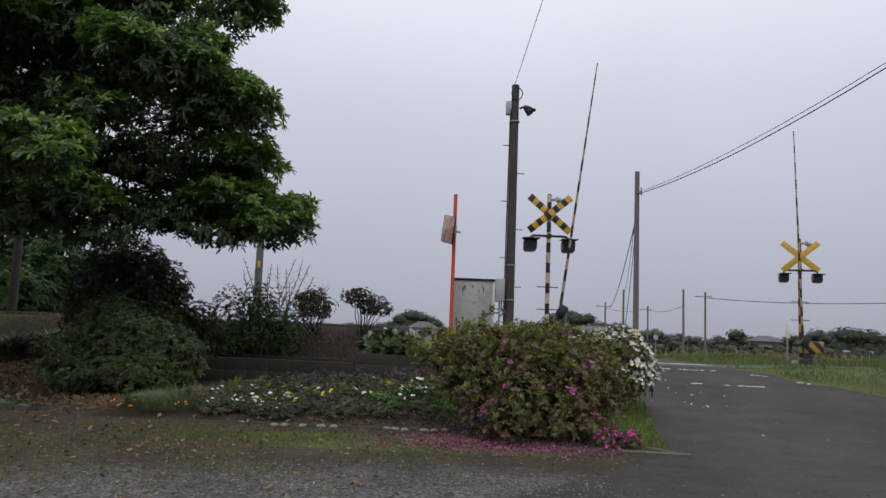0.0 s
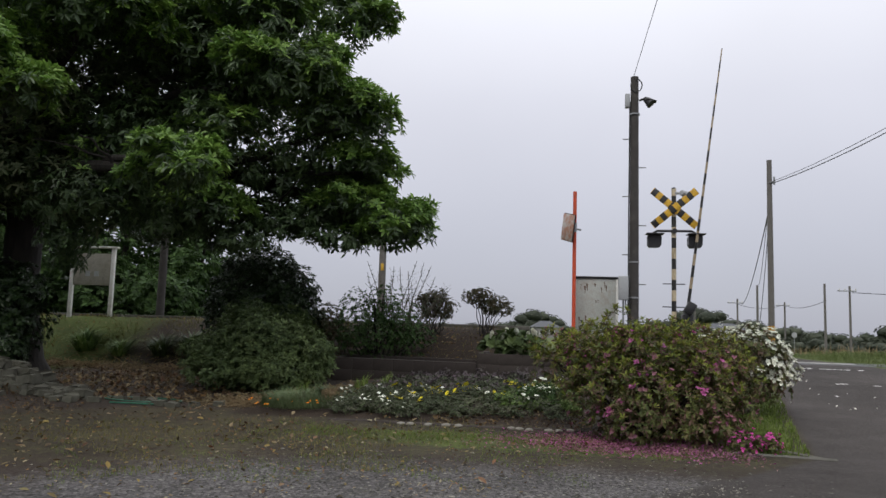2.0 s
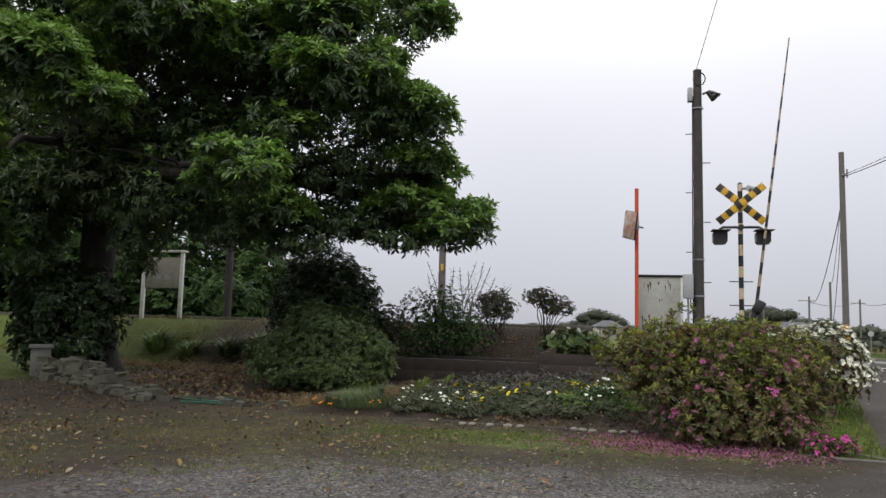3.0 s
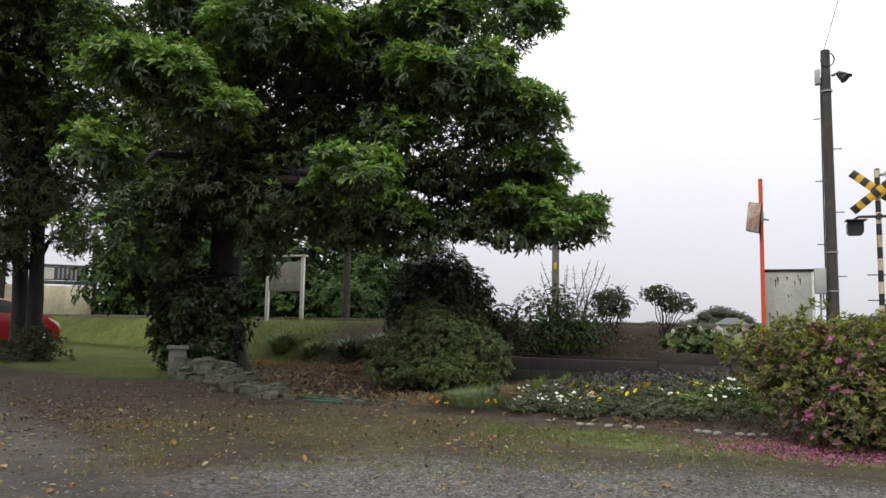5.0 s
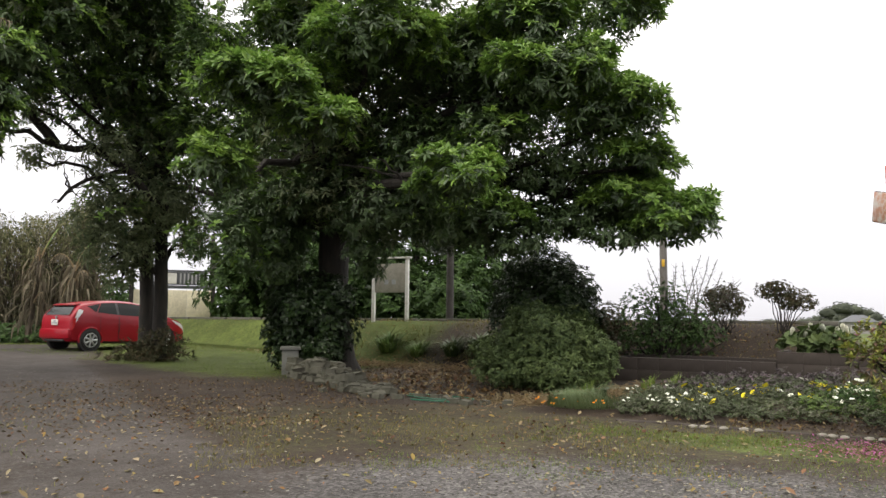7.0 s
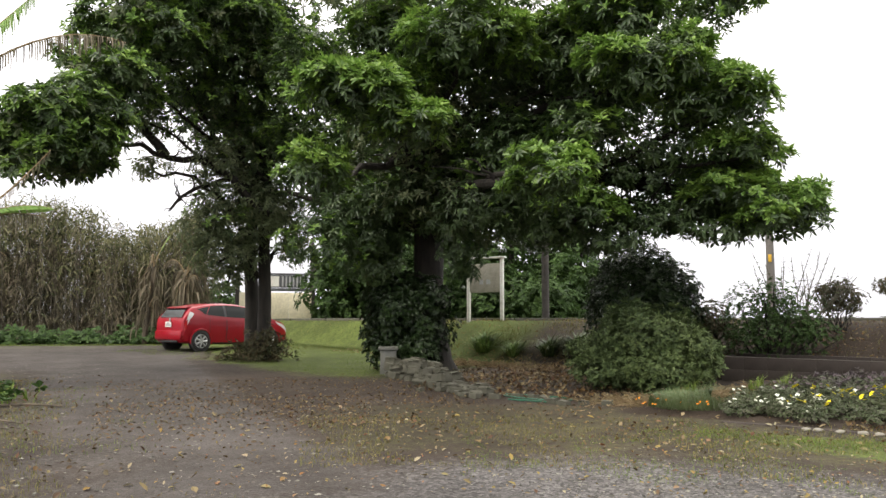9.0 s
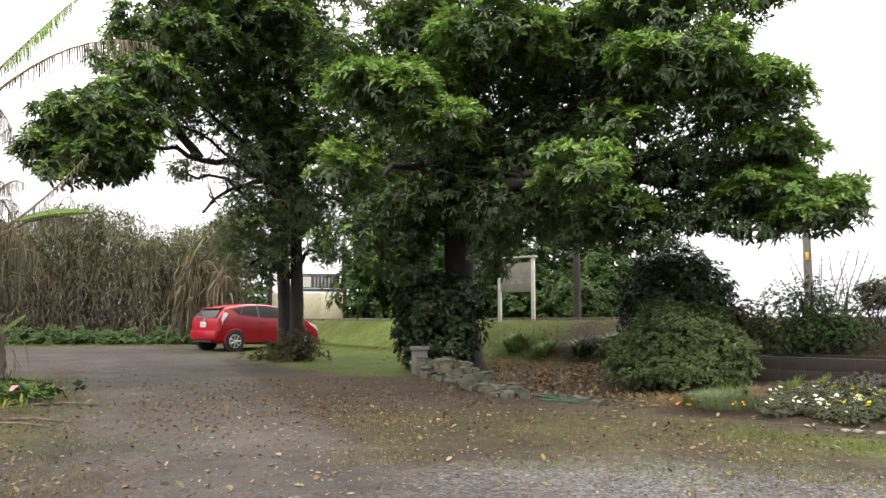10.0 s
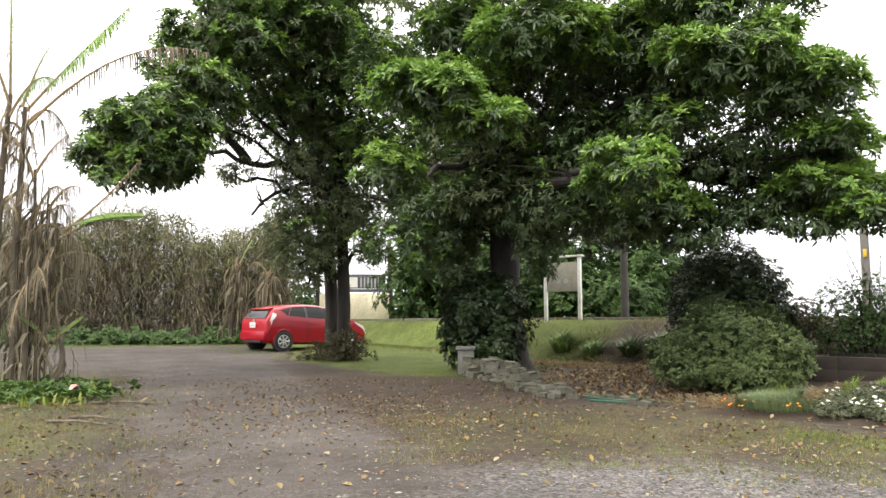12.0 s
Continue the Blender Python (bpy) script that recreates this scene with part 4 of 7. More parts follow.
# rhododendron before the planter
shrub("rhododendron_bush", (-5.35, 12.85), [(-0.5, 0, 0.55, 0.75, 0.5), (0.1, -0.1, 0.85, 0.8, 0.62), (0.65, 0, 0.62, 0.7, 0.55), (-0.1, -0.4, 0.4, 0.8, 0.35), (0.5, -0.4, 0.35, 0.7, 0.35), (-0.3, 0.2, 1.1, 0.5, 0.35)],
      M_LEAF_RHODO, "broad mounded evergreen bush with dull green pointed leaves", leaf=0.08, spacing=0.064, k=8, stems=9, wide=0.17, seed=81, lower=0.6, rough=0.35, lift=(-0.1, 0.9))
# dark camellia behind it
shrub("camellia_bush", (-6.3, 15.1), [(0, 0, 1.7, 0.95, 0.85), (-0.4, 0, 1.25, 0.8, 0.7), (0.5, 0, 1.35, 0.7, 0.7), (0.0, 0.0, 2.3, 0.72, 0.42), (0.1, 0, 0.7, 0.7, 0.5), (0.62, 0, 1.8, 0.6, 0.5)],
      M_LEAF_CAMELLIA, "dense rounded dark green camellia bush on the bank", leaf=0.085, spacing=0.085, k=6, stems=6, seed=91, lower=0.7)
# shrubs along the foot of the platform
shrub("clipped_shrub", (-5.15, 16.0), [(0, 0, 0.85, 0.45, 0.45), (-0.3, 0, 0.7, 0.4, 0.4), (0.2, 0, 0.45, 0.4, 0.35)], M_LEAF_RED, "small dark rounded shrub on the bank", leaf=0.06, spacing=0.08, seed=95)
shrub("loose_shrub", (-3.9, 15.55), [(0.1, 0.1, 1.4, 0.42, 0.42), (-0.4, 0.1, 1.15, 0.5, 0.5), (0.5, 0.2, 1.05, 0.5, 0.45), (0.1, 0.1, 0.8, 0.75, 0.4), (-0.3, 0.15, 0.6, 0.6, 0.35), (0.75, 0.3, 0.7, 0.4, 0.35)], M_LEAF_WOOD, "loose dark green shrub growing behind the planter", leaf=0.05, spacing=0.075, stems=16, seed=101, drop=0.25, rough=0.5, stem_mat=M_BARK)


# ---- the level crossing ----
def span(name, a, c, r, mat, parent=None, label="", seg=8, r1=None):
    return part(name, tube(bmesh.new(), [a, c], [r, r1 if r1 is not None else r], seg), mat, parent, label)


def aim(a, c):
    """A pose at a whose z axis points to c."""
    a, c = Vector(a), Vector(c)
    return Matrix.Translation(a) @ (c - a).to_track_quat("Z", "Y").to_matrix().to_4x4()


def signal(at, turn, height, stripe, buck_mat, buck_z, lamp_z, label, lean=0.0, small=1.0):
    t = thing("crossing_signal", pose(at[0], at[1], gz(*at) - 0.02, 0, lean, turn), label, "crossing signal", "signals of the level crossing")
    span("post", (0, 0, 0), (0, 0, height), 0.05, stripe, t, "post in hazard stripes", 12)
    part("foundation", box(bmesh.new(), (0, 0, 0.06), (0.4, 0.4, 0.16), 0.015), M_CONCRETE, t)
    for s, dy in ((1, -0.075), (-1, -0.095)):
        bm = box(bmesh.new(), (0, 0, 0), (1.22, 0.014, 0.165), 0.005)
        ob = part("crossbuck_board", bm, buck_mat, t, "yellow crossbuck board")
        ob.matrix_basis = pose(0, dy, buck_z, 0, s * 40, 0)
    part("clamp", box(bmesh.new(), (0, -0.05, buck_z), (0.12, 0.05, 0.2), 0.01), M_BLACK, t)
    part("cross_arm", tube(tube(bmesh.new(), [(-0.43, -0.06, lamp_z + 0.08), (-0.43, -0.06, lamp_z + 0.18), (-0.36, -0.06, lamp_z + 0.22), (0.36, -0.06, lamp_z + 0.22), (0.43, -0.06, lamp_z + 0.18), (0.43, -0.06, lamp_z + 0.08)], 0.028, 8), [(0, -0.1, lamp_z + 0.22), (0, 0.06, lamp_z + 0.22)], 0.06, 8), M_BLACK, t)
    for s in (-1, 1):
        x = 0.43 * s
        bm = bmesh.new()
        prof = [(-0.135, 0.12), (-0.148, 0.08), (-0.142, -0.09), (-0.1, -0.15), (0.1, -0.15), (0.142, -0.09), (0.148, 0.08), (0.135, 0.12)]
        prof = [(a * small, c * small) for a, c in prof]
        front = [bm.verts.new((x + a, -0.16, lamp_z + c)) for a, c in prof]
        back = [bm.verts.new((x + a * 0.92, 0.1, lamp_z + c * 0.94)) for a, c in prof]
        bm.faces.new(front)
        bm.faces.new(back[::-1])
        for i in range(8):
            bm.faces.new((front[i], back[i], back[(i + 1) % 8], front[(i + 1) % 8]))
        lamp = part("lamp_housing", bm, M_BLACK, t, "black lamp housing with a wide hood", smooth=False)
        part("hood", box(bmesh.new(), (x, -0.17, lamp_z + 0.135 * small), (0.37 * small, 0.34, 0.02), 0.008), M_BLACK, lamp)
        bm = bmesh.new()
        bmesh.ops.create_circle(bm, cap_ends=True, segments=20, radius=0.1 * small, matrix=pose(x, 0.108, lamp_z, 90))
        part("lens", bm, M_LAMP_RED, lamp)
    bm = tube(bmesh.new(), [(0.02, -0.02, height - 0.1), (0.2, -0.06, height - 0.1)], 0.03, 8)
    tube(bm, [(0.14, -0.1, height - 0.1), (0.26, -0.02, height - 0.13), (0.42, 0.0, height - 0.17)], [0.06, 0.075, 0.045], 10)
    part("warning_horn", bm, M_GREYBOX, t, "grey warning horn")
    part("cap", tube(bmesh.new(), [(0, 0, height), (0, 0, height + 0.03)], [0.058, 0.03], 10), M_BLACK, t)
    for i, z in enumerate((0.75, 1.25, 1.75)):
        part("step_bolt", tube(bmesh.new(), [(-0.24, 0, z), (0.24, 0, z)], 0.011, 6), M_BLACK, t)
    return t


signal((2.36, 16.85), 2, 3.84, M_STRIPE_POST, M_STRIPE_BUCK, 3.40, 2.68, "level crossing signal with striped yellow crossbuck and black lamps")
signal((9.9, 20.76), -12, 3.48, M_STRIPE_FAR, M_YELLOW, 3.0, 2.40, "level crossing signal with plain yellow crossbuck in weeds", small=0.82)


def barrier(at, tip, label, show_front):
    z0 = gz(at[0], at[1])
    t = thing("crossing_barrier", pose(at[0], at[1], z0 - 0.02), label, "barrier", "barriers of the level crossing")
    pivot = Vector((0, 0, at[2] - z0))
    end = Vector((tip[0] - at[0], tip[1] - at[1], tip[2] - z0))
    part("foot", box(bmesh.new(), (0.22 if show_front else 0, 0.02, pivot.z * 0.3), (0.17 if show_front else 0.26, 0.2, pivot.z * 0.62), 0.03), M_BLACK, t)
    case = part("machine_case", box(bmesh.new(), (0.3 if show_front else 0.02, 0.02, pivot.z * (0.86 if show_front else 0.78)), (0.56 if show_front else 0.22, 0.3, pivot.z * 0.55 if show_front else 0.42), 0.03), M_STRIPE_DIAG if show_front else M_BLACK, t, "machine case in yellow and black")
    span("shaft", (0, -0.22, pivot.z), (0, 0.2, pivot.z), 0.045, M_BLACK, case, "", 10)
    ob = part("arm", tube(bmesh.new(), [(0, 0, 0), (0, 0, (end - pivot).length * 0.5), (0, 0, (end - pivot).length)], [0.034, 0.025, 0.013], 8), M_STRIPE_ARM, t, "raised arm in black and pale stripes")
    ob.matrix_basis = aim(pivot + Vector((0, -0.15, 0)), end + Vector((0, -0.15, 0)))
    d = (end - pivot).normalized()
    bm = tube(bmesh.new(), [pivot + Vector((0, -0.15, 0)) + d * 0.35, pivot + Vector((0, -0.15, 0)) - d * 0.45], 0.035, 8)
    box(bm, pivot + Vector((0, -0.16, 0)) - d * 0.5, (0.26, 0.14, 0.2), 0.02)
    part("counterweight", bm, M_BLACK, t)
    box_bm = box(bmesh.new(), pivot + Vector((0.05, -0.2, 0.08)), (0.2, 0.08, 0.26), 0.02, pose(0, 0, 0, 0, 30, 0))
    part("arm_holder", box_bm, M_BLACK, t)


barrier((2.60, 16.75, 1.72), (3.32, 16.62, 7.44), "raised crossing barrier with a striped arm", False)
barrier((9.77, 20.5, 1.3), (9.63, 20.6, 7.2), "raised crossing barrier with hazard-striped machine case", True)


# the track over the lane and behind the platform
def rail_line(name, off):
    bm = bmesh.new()
    pts = [(x, 20.75 + off - 0.11 * x, gz(x, 20.75 + off - 0.11 * x) + 0.0) for x in range(-60, 41, 2)]
    for a, c in zip(pts, pts[1:]):
        mid = (Vector(a) + Vector(c)) / 2
        d = Vector(c) - Vector(a)
        box(bm, mid, (d.length, 0.065, 0.05), 0.0, (d.to_track_quat("X", "Z").to_matrix().to_4x4()))
    return part(name, bm, M_STEEL, TRACK)


TRACK = thing("rail_track", pose(0, 0, 0), "single railway track with worn steel rails across the lane", "track")
rail_line("rail", -0.535)
rail_line("rail", 0.535)
for k in range(5):
    xa, xc = 4.4 + 0.55 * k, 4.9 + 0.55 * k
    bm = bmesh.new()
    xm = (xa + xc) / 2
    box(bm, (xm, 20.75 - 0.11 * xm, gz(xm, 20.75 - 0.11 * xm) + 0.012), (0.5, 0.9, 0.03), 0.006, pose(0, 0, 0, 0, 0, -6))
    part("crossing_panel", bm, M_CONCRETE, TRACK)

# worn white paint on the lane: the stop line and the edge line
for i, (x, y, lx, ly, rz) in enumerate(((5.0, 17.0, 2.6, 0.2, -4), (4.85, 14.4, 0.30, 0.12, 8), (5.75, 14.3, 0.75, 0.10, -5), (6.75, 16.2, 0.55, 0.10, -50), (4.3, 13.0, 0.12, 0.07, 20), (7.2, 15.0, 0.3, 0.09, -60))):
    bm = bmesh.new()
    g = random.Random(i)
    n = max(4, int(lx / 0.12))
    for k in range(n):
        if g.random() < 0.3:
            continue
        u = (k + 0.5) / n - 0.5
        px_, py_ = x + u * lx * math.cos(radians(rz)), y + u * lx * math.sin(radians(rz))
        w, h = lx / n * g.uniform(0.7, 1.0), ly * g.uniform(0.5, 1.0)
        zs = [bm.verts.new((px_ + a * w, py_ + c * h, gz(px_ + a * w, py_ + c * h) + 0.012)) for a, c in ((-0.5, -0.5), (0.5, -0.4), (0.5, 0.5), (-0.45, 0.5))]
        bm.faces.new(zs)
    tagged(part("road_marking", bm, M_WHITE, None, "worn white paint marking on the asphalt lane", smooth=False), category="marking", kind="structure")


# ---- poles, cabinet and mirror by the crossing ----
def utility_pole(at, height, r, mat, label, steps=0, lean=0.0):
    t = thing("utility_pole", pose(at[0], at[1], gz(at[0], at[1]) - 0.05, 0, lean, 0), label, "pole")
    part("shaft", tube(bmesh.new(), [(0, 0, 0), (0, 0, height * 0.5), (0, 0, height)], [r, r * 0.9, r * 0.78], 14), mat, t)
    for i in range(steps):
        z = height * (0.28 + 0.6 * i / max(1, steps)) 
        s = -1 if i % 2 else 1
        part("step_bolt", tube(bmesh.new(), [(0, 0, z), (s * (r + 0.14), 0, z)], 0.012, 6), M_STEEL, t)
    return t


np_ = utility_pole((1.46, 16.25), 6.25, 0.106, M_POLE_DARK, "dark wooden utility pole with a floodlight by the crossing", 6)
for z in (0.9, 1.45, 2.2, 5.4):
    part("band", tube(bmesh.new(), [(0, 0, z), (0, 0, z + 0.03)], 0.114, 14), M_STEEL, np_)
part("junction_box", box(bmesh.new(), (-0.15, 0, 5.72), (0.1, 0.14, 0.3), 0.015), M_GREYBOX, np_)
fl = part("floodlight", tube(tube(bmesh.new(), [(0.1, -0.02, 5.72), (0.2, -0.02, 5.76), (0.27, -0.04, 5.7)], 0.025, 8), [(0.2, -0.04, 5.76), (0.27, -0.06, 5.7), (0.34, -0.09, 5.62)], [0.045, 0.08, 0.11], 14), M_BLACK, np_, "dark floodlight on a short arm")
part("visor", box(bmesh.new(), (0.34, -0.08, 5.69), (0.22, 0.2, 0.012), 0.004, pose(0, 0, 0, 0, 12, 0)), M_BLACK, fl)
part("cable_loop", tube(bmesh.new(), [(0.03 + 0.12 * math.sin(a), -0.1, 6.03 + 0.14 * math.cos(a)) for a in [i * 0.5 for i in range(11)]], 0.012, 6), M_WIRE, np_)
part("cable", tube(bmesh.new(), [(-0.12, -0.02, 0.1), (-0.115, -0.02, 3), (-0.10, -0.02, 5.7)], 0.014, 6), M_WIRE, np_)

cb = thing("switch_box", pose(1.24, 16.2, gz(1.24, 16.2)), "grey steel switch box strapped to the dark pole", "box")
part("case", box(bmesh.new(), (0, 0, 1.62), (0.2, 0.2, 0.5), 0.015), M_GREYBOX, cb)
part("conduit", tube(bmesh.new(), [(0.0, 0, 0.0), (0.0, 0, 1.4)], 0.02, 8), M_STEEL, cb)
part("cable_loop", tube(bmesh.new(), [(0.05, -0.06, 1.4), (0.04, -0.07, 1.28), (0.1, -0.07, 1.25), (0.16, -0.05, 1.35)], 0.014, 6), M_WIRE, cb)

mp = thing("traffic_mirror", pose(0.22, 16.5, gz(0.22, 16.5) - 0.03), "traffic mirror on an orange post beside the cabinet", "mirror")
part("post", tube(bmesh.new(), [(0, 0, 0), (0, 0, 3.75)], 0.042, 12), M_ORANGE, mp, "orange painted post")
part("bracket", tube(tube(bmesh.new(), [(-0.12, -0.02, 2.96), (0.14, 0.0, 2.9)], 0.022, 8), [(0.0, -0.06, 2.85), (0.0, -0.06, 3.05)], 0.05, 10), M_STEEL, mp)
bm = box(bmesh.new(), (0, 0, 0), (0.5, 0.03, 0.58), 0.02)
ob = part("mirror_plate", bm, M_MIRROR, mp, "rust-stained square mirror plate")
ob.matrix_basis = pose(-0.15, -0.05, 2.95, 0, 13, -62)
bm = box(bmesh.new(), (0, 0.022, 0), (0.52, 0.02, 0.60), 0.02)
ob = part("rim", bm, M_BLACK, mp)
ob.matrix_basis = pose(-0.15, -0.05, 2.95, 0, 13, -62)

rc = thing("relay_cabinet", pose(0.72, 17.1, gz(0.72, 17.1) - 0.05, 0, 0, 2), "cream steel relay cabinet with rust streaks on a plinth", "cabinet")
part("plinth", box(bmesh.new(), (0, 0, 0.08), (1.02, 0.62, 0.2), 0.015), M_CONCRETE, rc)
part("body", box(bmesh.new(), (0, 0, 1.03), (0.90, 0.52, 1.72), 0.015), M_CREAM, rc)
part("lid", box(bmesh.new(), (0, 0, 1.915), (0.98, 0.6, 0.04), 0.012), M_BLACK, rc, "dark overhanging lid")
part("door", box(bmesh.new(), (-0.06, -0.268, 1.03), (0.74, 0.016, 1.62), 0.006), M_CREAM, rc)
part("corner_post", box(bmesh.new(), (0.43, -0.265, 1.03), (0.05, 0.02, 1.7), 0.004), M_WHITE, rc)
g = random.Random(4)
for i in range(13):
    x, z = g.uniform(-0.4, 0.3), g.choice((1.83, 1.8, 1.75, 1.45, 1.1, 0.7)) - g.uniform(0, 0.06)
    h, w = g.uniform(0.04, 0.22), g.uniform(0.004, 0.016)
    bm = bmesh.new()
    lo = [bm.verts.new((x + a * w, -0.2785, z - h * b_)) for a, b_ in ((-1.6, 0.0), (1.2, 0.08), (0.9, 0.35), (0.25, 1.0), (-0.3, 0.9), (-0.8, 0.4))]
    bm.faces.new(lo[::-1])
    part("rust_streak", bm, M_RUST, rc)
bm = bmesh.new()
tube(bm, [(-0.36 + 0.06 * math.sin(a), -0.29, 0.9 + 0.06 * math.cos(a)) for a in [i * 0.5 for i in range(8)]] + [(-0.36, -0.29, 0.75)], 0.018, 6)
part("handle", bm, M_BLACK, rc)

rp = utility_pole((7.5, 29.05), 7.25, 0.115, M_POLE_GREY, "grey concrete utility pole with a hazard band beyond the crossing", 0)
part("hazard_band", tube(bmesh.new(), [(0, 0, 0.2), (0, 0, 1.1)], 0.122, 14), M_STRIPE_FAR, rp)
part("bracket", tube(tube(bmesh.new(), [(-0.02, -0.12, 6.4), (0.16, -0.12, 6.4)], 0.03, 6), [(0.14, -0.12, 6.3), (0.14, -0.12, 6.6)], 0.035, 8), M_STEEL, rp)

FAR_POLES = ((29.0, 38.0, 1.6, 0.10, 6.9, 1), (13.77, 42.84, 1.75, 0.10, 6.9, 0), (15.88, 45.3, 1.75, 0.10, 7.0, 1), (18.5, 67.5, 1.6, 0.11, 6.6, 1), (12.75, 58.6, 1.6, 0.10, 6.2, 1), (9.4, 38.9, 1.4, 0.07, 4.9, 0), (9.8, 59.2, 1.6, 0.09, 5.6, 0))
for x, y, k, r, h, arms in FAR_POLES:
    x, y = x * k, y * k
    t = thing("utility_pole", pose(x, y, gz(x, y) - 0.1), "distant grey utility pole beside the road", "pole", "distant poles")
    part("shaft", tube(bmesh.new(), [(0, 0, 0), (0, 0, h)], [r * 1.3, r], 8), M_POLE_GREY, t)
    for a in range(arms):
        part("cross_arm", box(bmesh.new(), (-0.3, -0.15, h - 0.5 - 0.5 * a), (1.8, 0.08, 0.09)), M_STEEL, t)
        for s in (-1.0, -0.5, 0.1, 0.5):
            part("insulator", tube(bmesh.new(), [(s, -0.15, h - 0.45), (s, -0.15, h - 0.25)], 0.05, 6), M_WHITE, t)


def wire(a, c, sag, r=0.012, n=14, label="black overhead wire strung between poles"):
    return tagged(part("overhead_wire", tube(bmesh.new(), bowed(a, c, sag, n), r, 6), M_WIRE, None, label), category="wire", group="overhead wires")


wire((1.43, 16.2, 6.72), (1.76, 10.86, 7.69), 0.0, 0.006)
wire((7.55, 28.93, 6.97), (9.18, 10.57, 7.32), 0.36, 0.009)
wire((7.55, 28.93, 6.90), (9.18, 10.57, 7.26), 0.42, 0.014)
wire((7.51, 29.04, 6.77), (13.01, 53.44, 4.67), 0.5, 0.014)
wire((7.52, 29.04, 6.50), (7.78, 32.07, 1.48), 0.5, 0.012)
wire((7.50, 29.05, 6.09), (19.83, 90.86, 5.17), 1.5, 0.02)
wire((27.66, 78.25, 5.86), (46.4, 60.6, 5.95), 0.6, 0.03)
wire((29.58, 108.02, 5.67), (24.31, 75.17, 4.91), 0.5, 0.025)
wire((19.83, 90.86, 4.97), (29.58, 108.02, 5.83), 0.5, 0.025)


# ---- the distance ----
def woods(name, az0, az1, dist0, profile, label, seed, leaf, mat=None, spacing=1.6):
    """A far belt of trees: crowns side by side, whose height follows profile(az)."""
    g = random.Random(seed)
    lobes, az_ = [], az0
    while az_ < az1:
        d = dist0 * g.uniform(0.94, 1.06)
        h = profile(az_) * d / dist0
        r = h * g.uniform(0.2, 0.36) + 0.6
        x, y = -d * math.sin(radians(az_)), d * math.cos(radians(az_))
        lobes.append((x, y, gz(x, y) + h - r * 0.6, r, r * 0.6))
        lobes.append((x, y + 1, gz(x, y) + h * 0.35, r * 1.1, h * 0.4))
        az_ += math.degrees(r * 1.05 / d)
    q = np.random.default_rng(seed)
    bm = bmesh.new()
    bmesh.ops.create_icosphere(bm, subdivisions=2, radius=1.0)
    ico = np.array([v.co[:] for v in bm.verts])
    tri = np.array([[v.index for v in f.verts] for f in bm.faces])
    bm.free()
    V, F = [], []
    for k, (x, y, z, rh, rv) in enumerate(lobes):
        ph = q.uniform(0, 6.28, 4)
        lump = np.sin(ico[:, 0] * 5 + ph[0]) * np.sin(ico[:, 1] * 6 + ph[1]) + 0.7 * np.sin(ico[:, 2] * 9 + ico[:, 0] * 7 + ph[2])
        r = 0.86 + 0.11 * lump + q.normal(0, 0.06, len(ico))
        V.append(ico * r[:, None] * [rh, rh, rv] + [x, y, z])
        F.append(tri + k * len(ico))
    P, N = shell(lobes, spacing * 0.8, lower=0.2, seed=seed, rough=0.1, inner=0.1)
    ob = quads(name, np.concatenate(V), np.concatenate(F), mat or M_LEAF_HAZE, None, label, smooth=True)
    tagged(rosettes("leaf_fringe", P, N, leaf, mat or M_LEAF_HAZE, ob, k=5, wide=0.42, seed=seed), kind="stuff")
    return tagged(ob, category="woods", kind="stuff")


def hill_left(a):
    return 3.0 + 5.2 * math.exp(-((a - 2.0) / 1.7) ** 2) + 1.0 * math.sin(a * 3) * 0.4


def hill_mid(a):
    return 3.0 + 2.6 * math.exp(-((a + 10.5) / 4.5) ** 2) + 2.4 * math.exp(-((a + 9.4) / 1.6) ** 2) + 0.5 * math.sin(a * 2.7)


def hill_right(a):
    return 2.4 + 2.9 * math.exp(-((a + 28.5) / 3.2) ** 2) + 1.6 * math.exp(-((a + 21.5) / 0.8) ** 2) + 0.6 * math.sin(a * 4)


woods("far_woods", -5.0, 9.5, 230, hill_left, "wooded hill on the horizon, haze painted into its green", 201, 0.4, spacing=1.1)
woods("far_woods", -17.5, -4.0, 170, hill_mid, "wooded rise on the horizon, haze painted into its green", 202, 0.32, spacing=0.85)
woods("far_woods", -36.0, -16.5, 150, hill_right, "woods beyond the fields, haze painted into their green", 203, 0.3, spacing=0.8)
woods("far_hedgerow", -33.0, -13.5, 96, lambda a: 1.0 + 0.7 * math.sin(a * 1.9) ** 2, "hedgerow at the far side of the field, haze painted into its green", 204, 0.3, spacing=0.6)


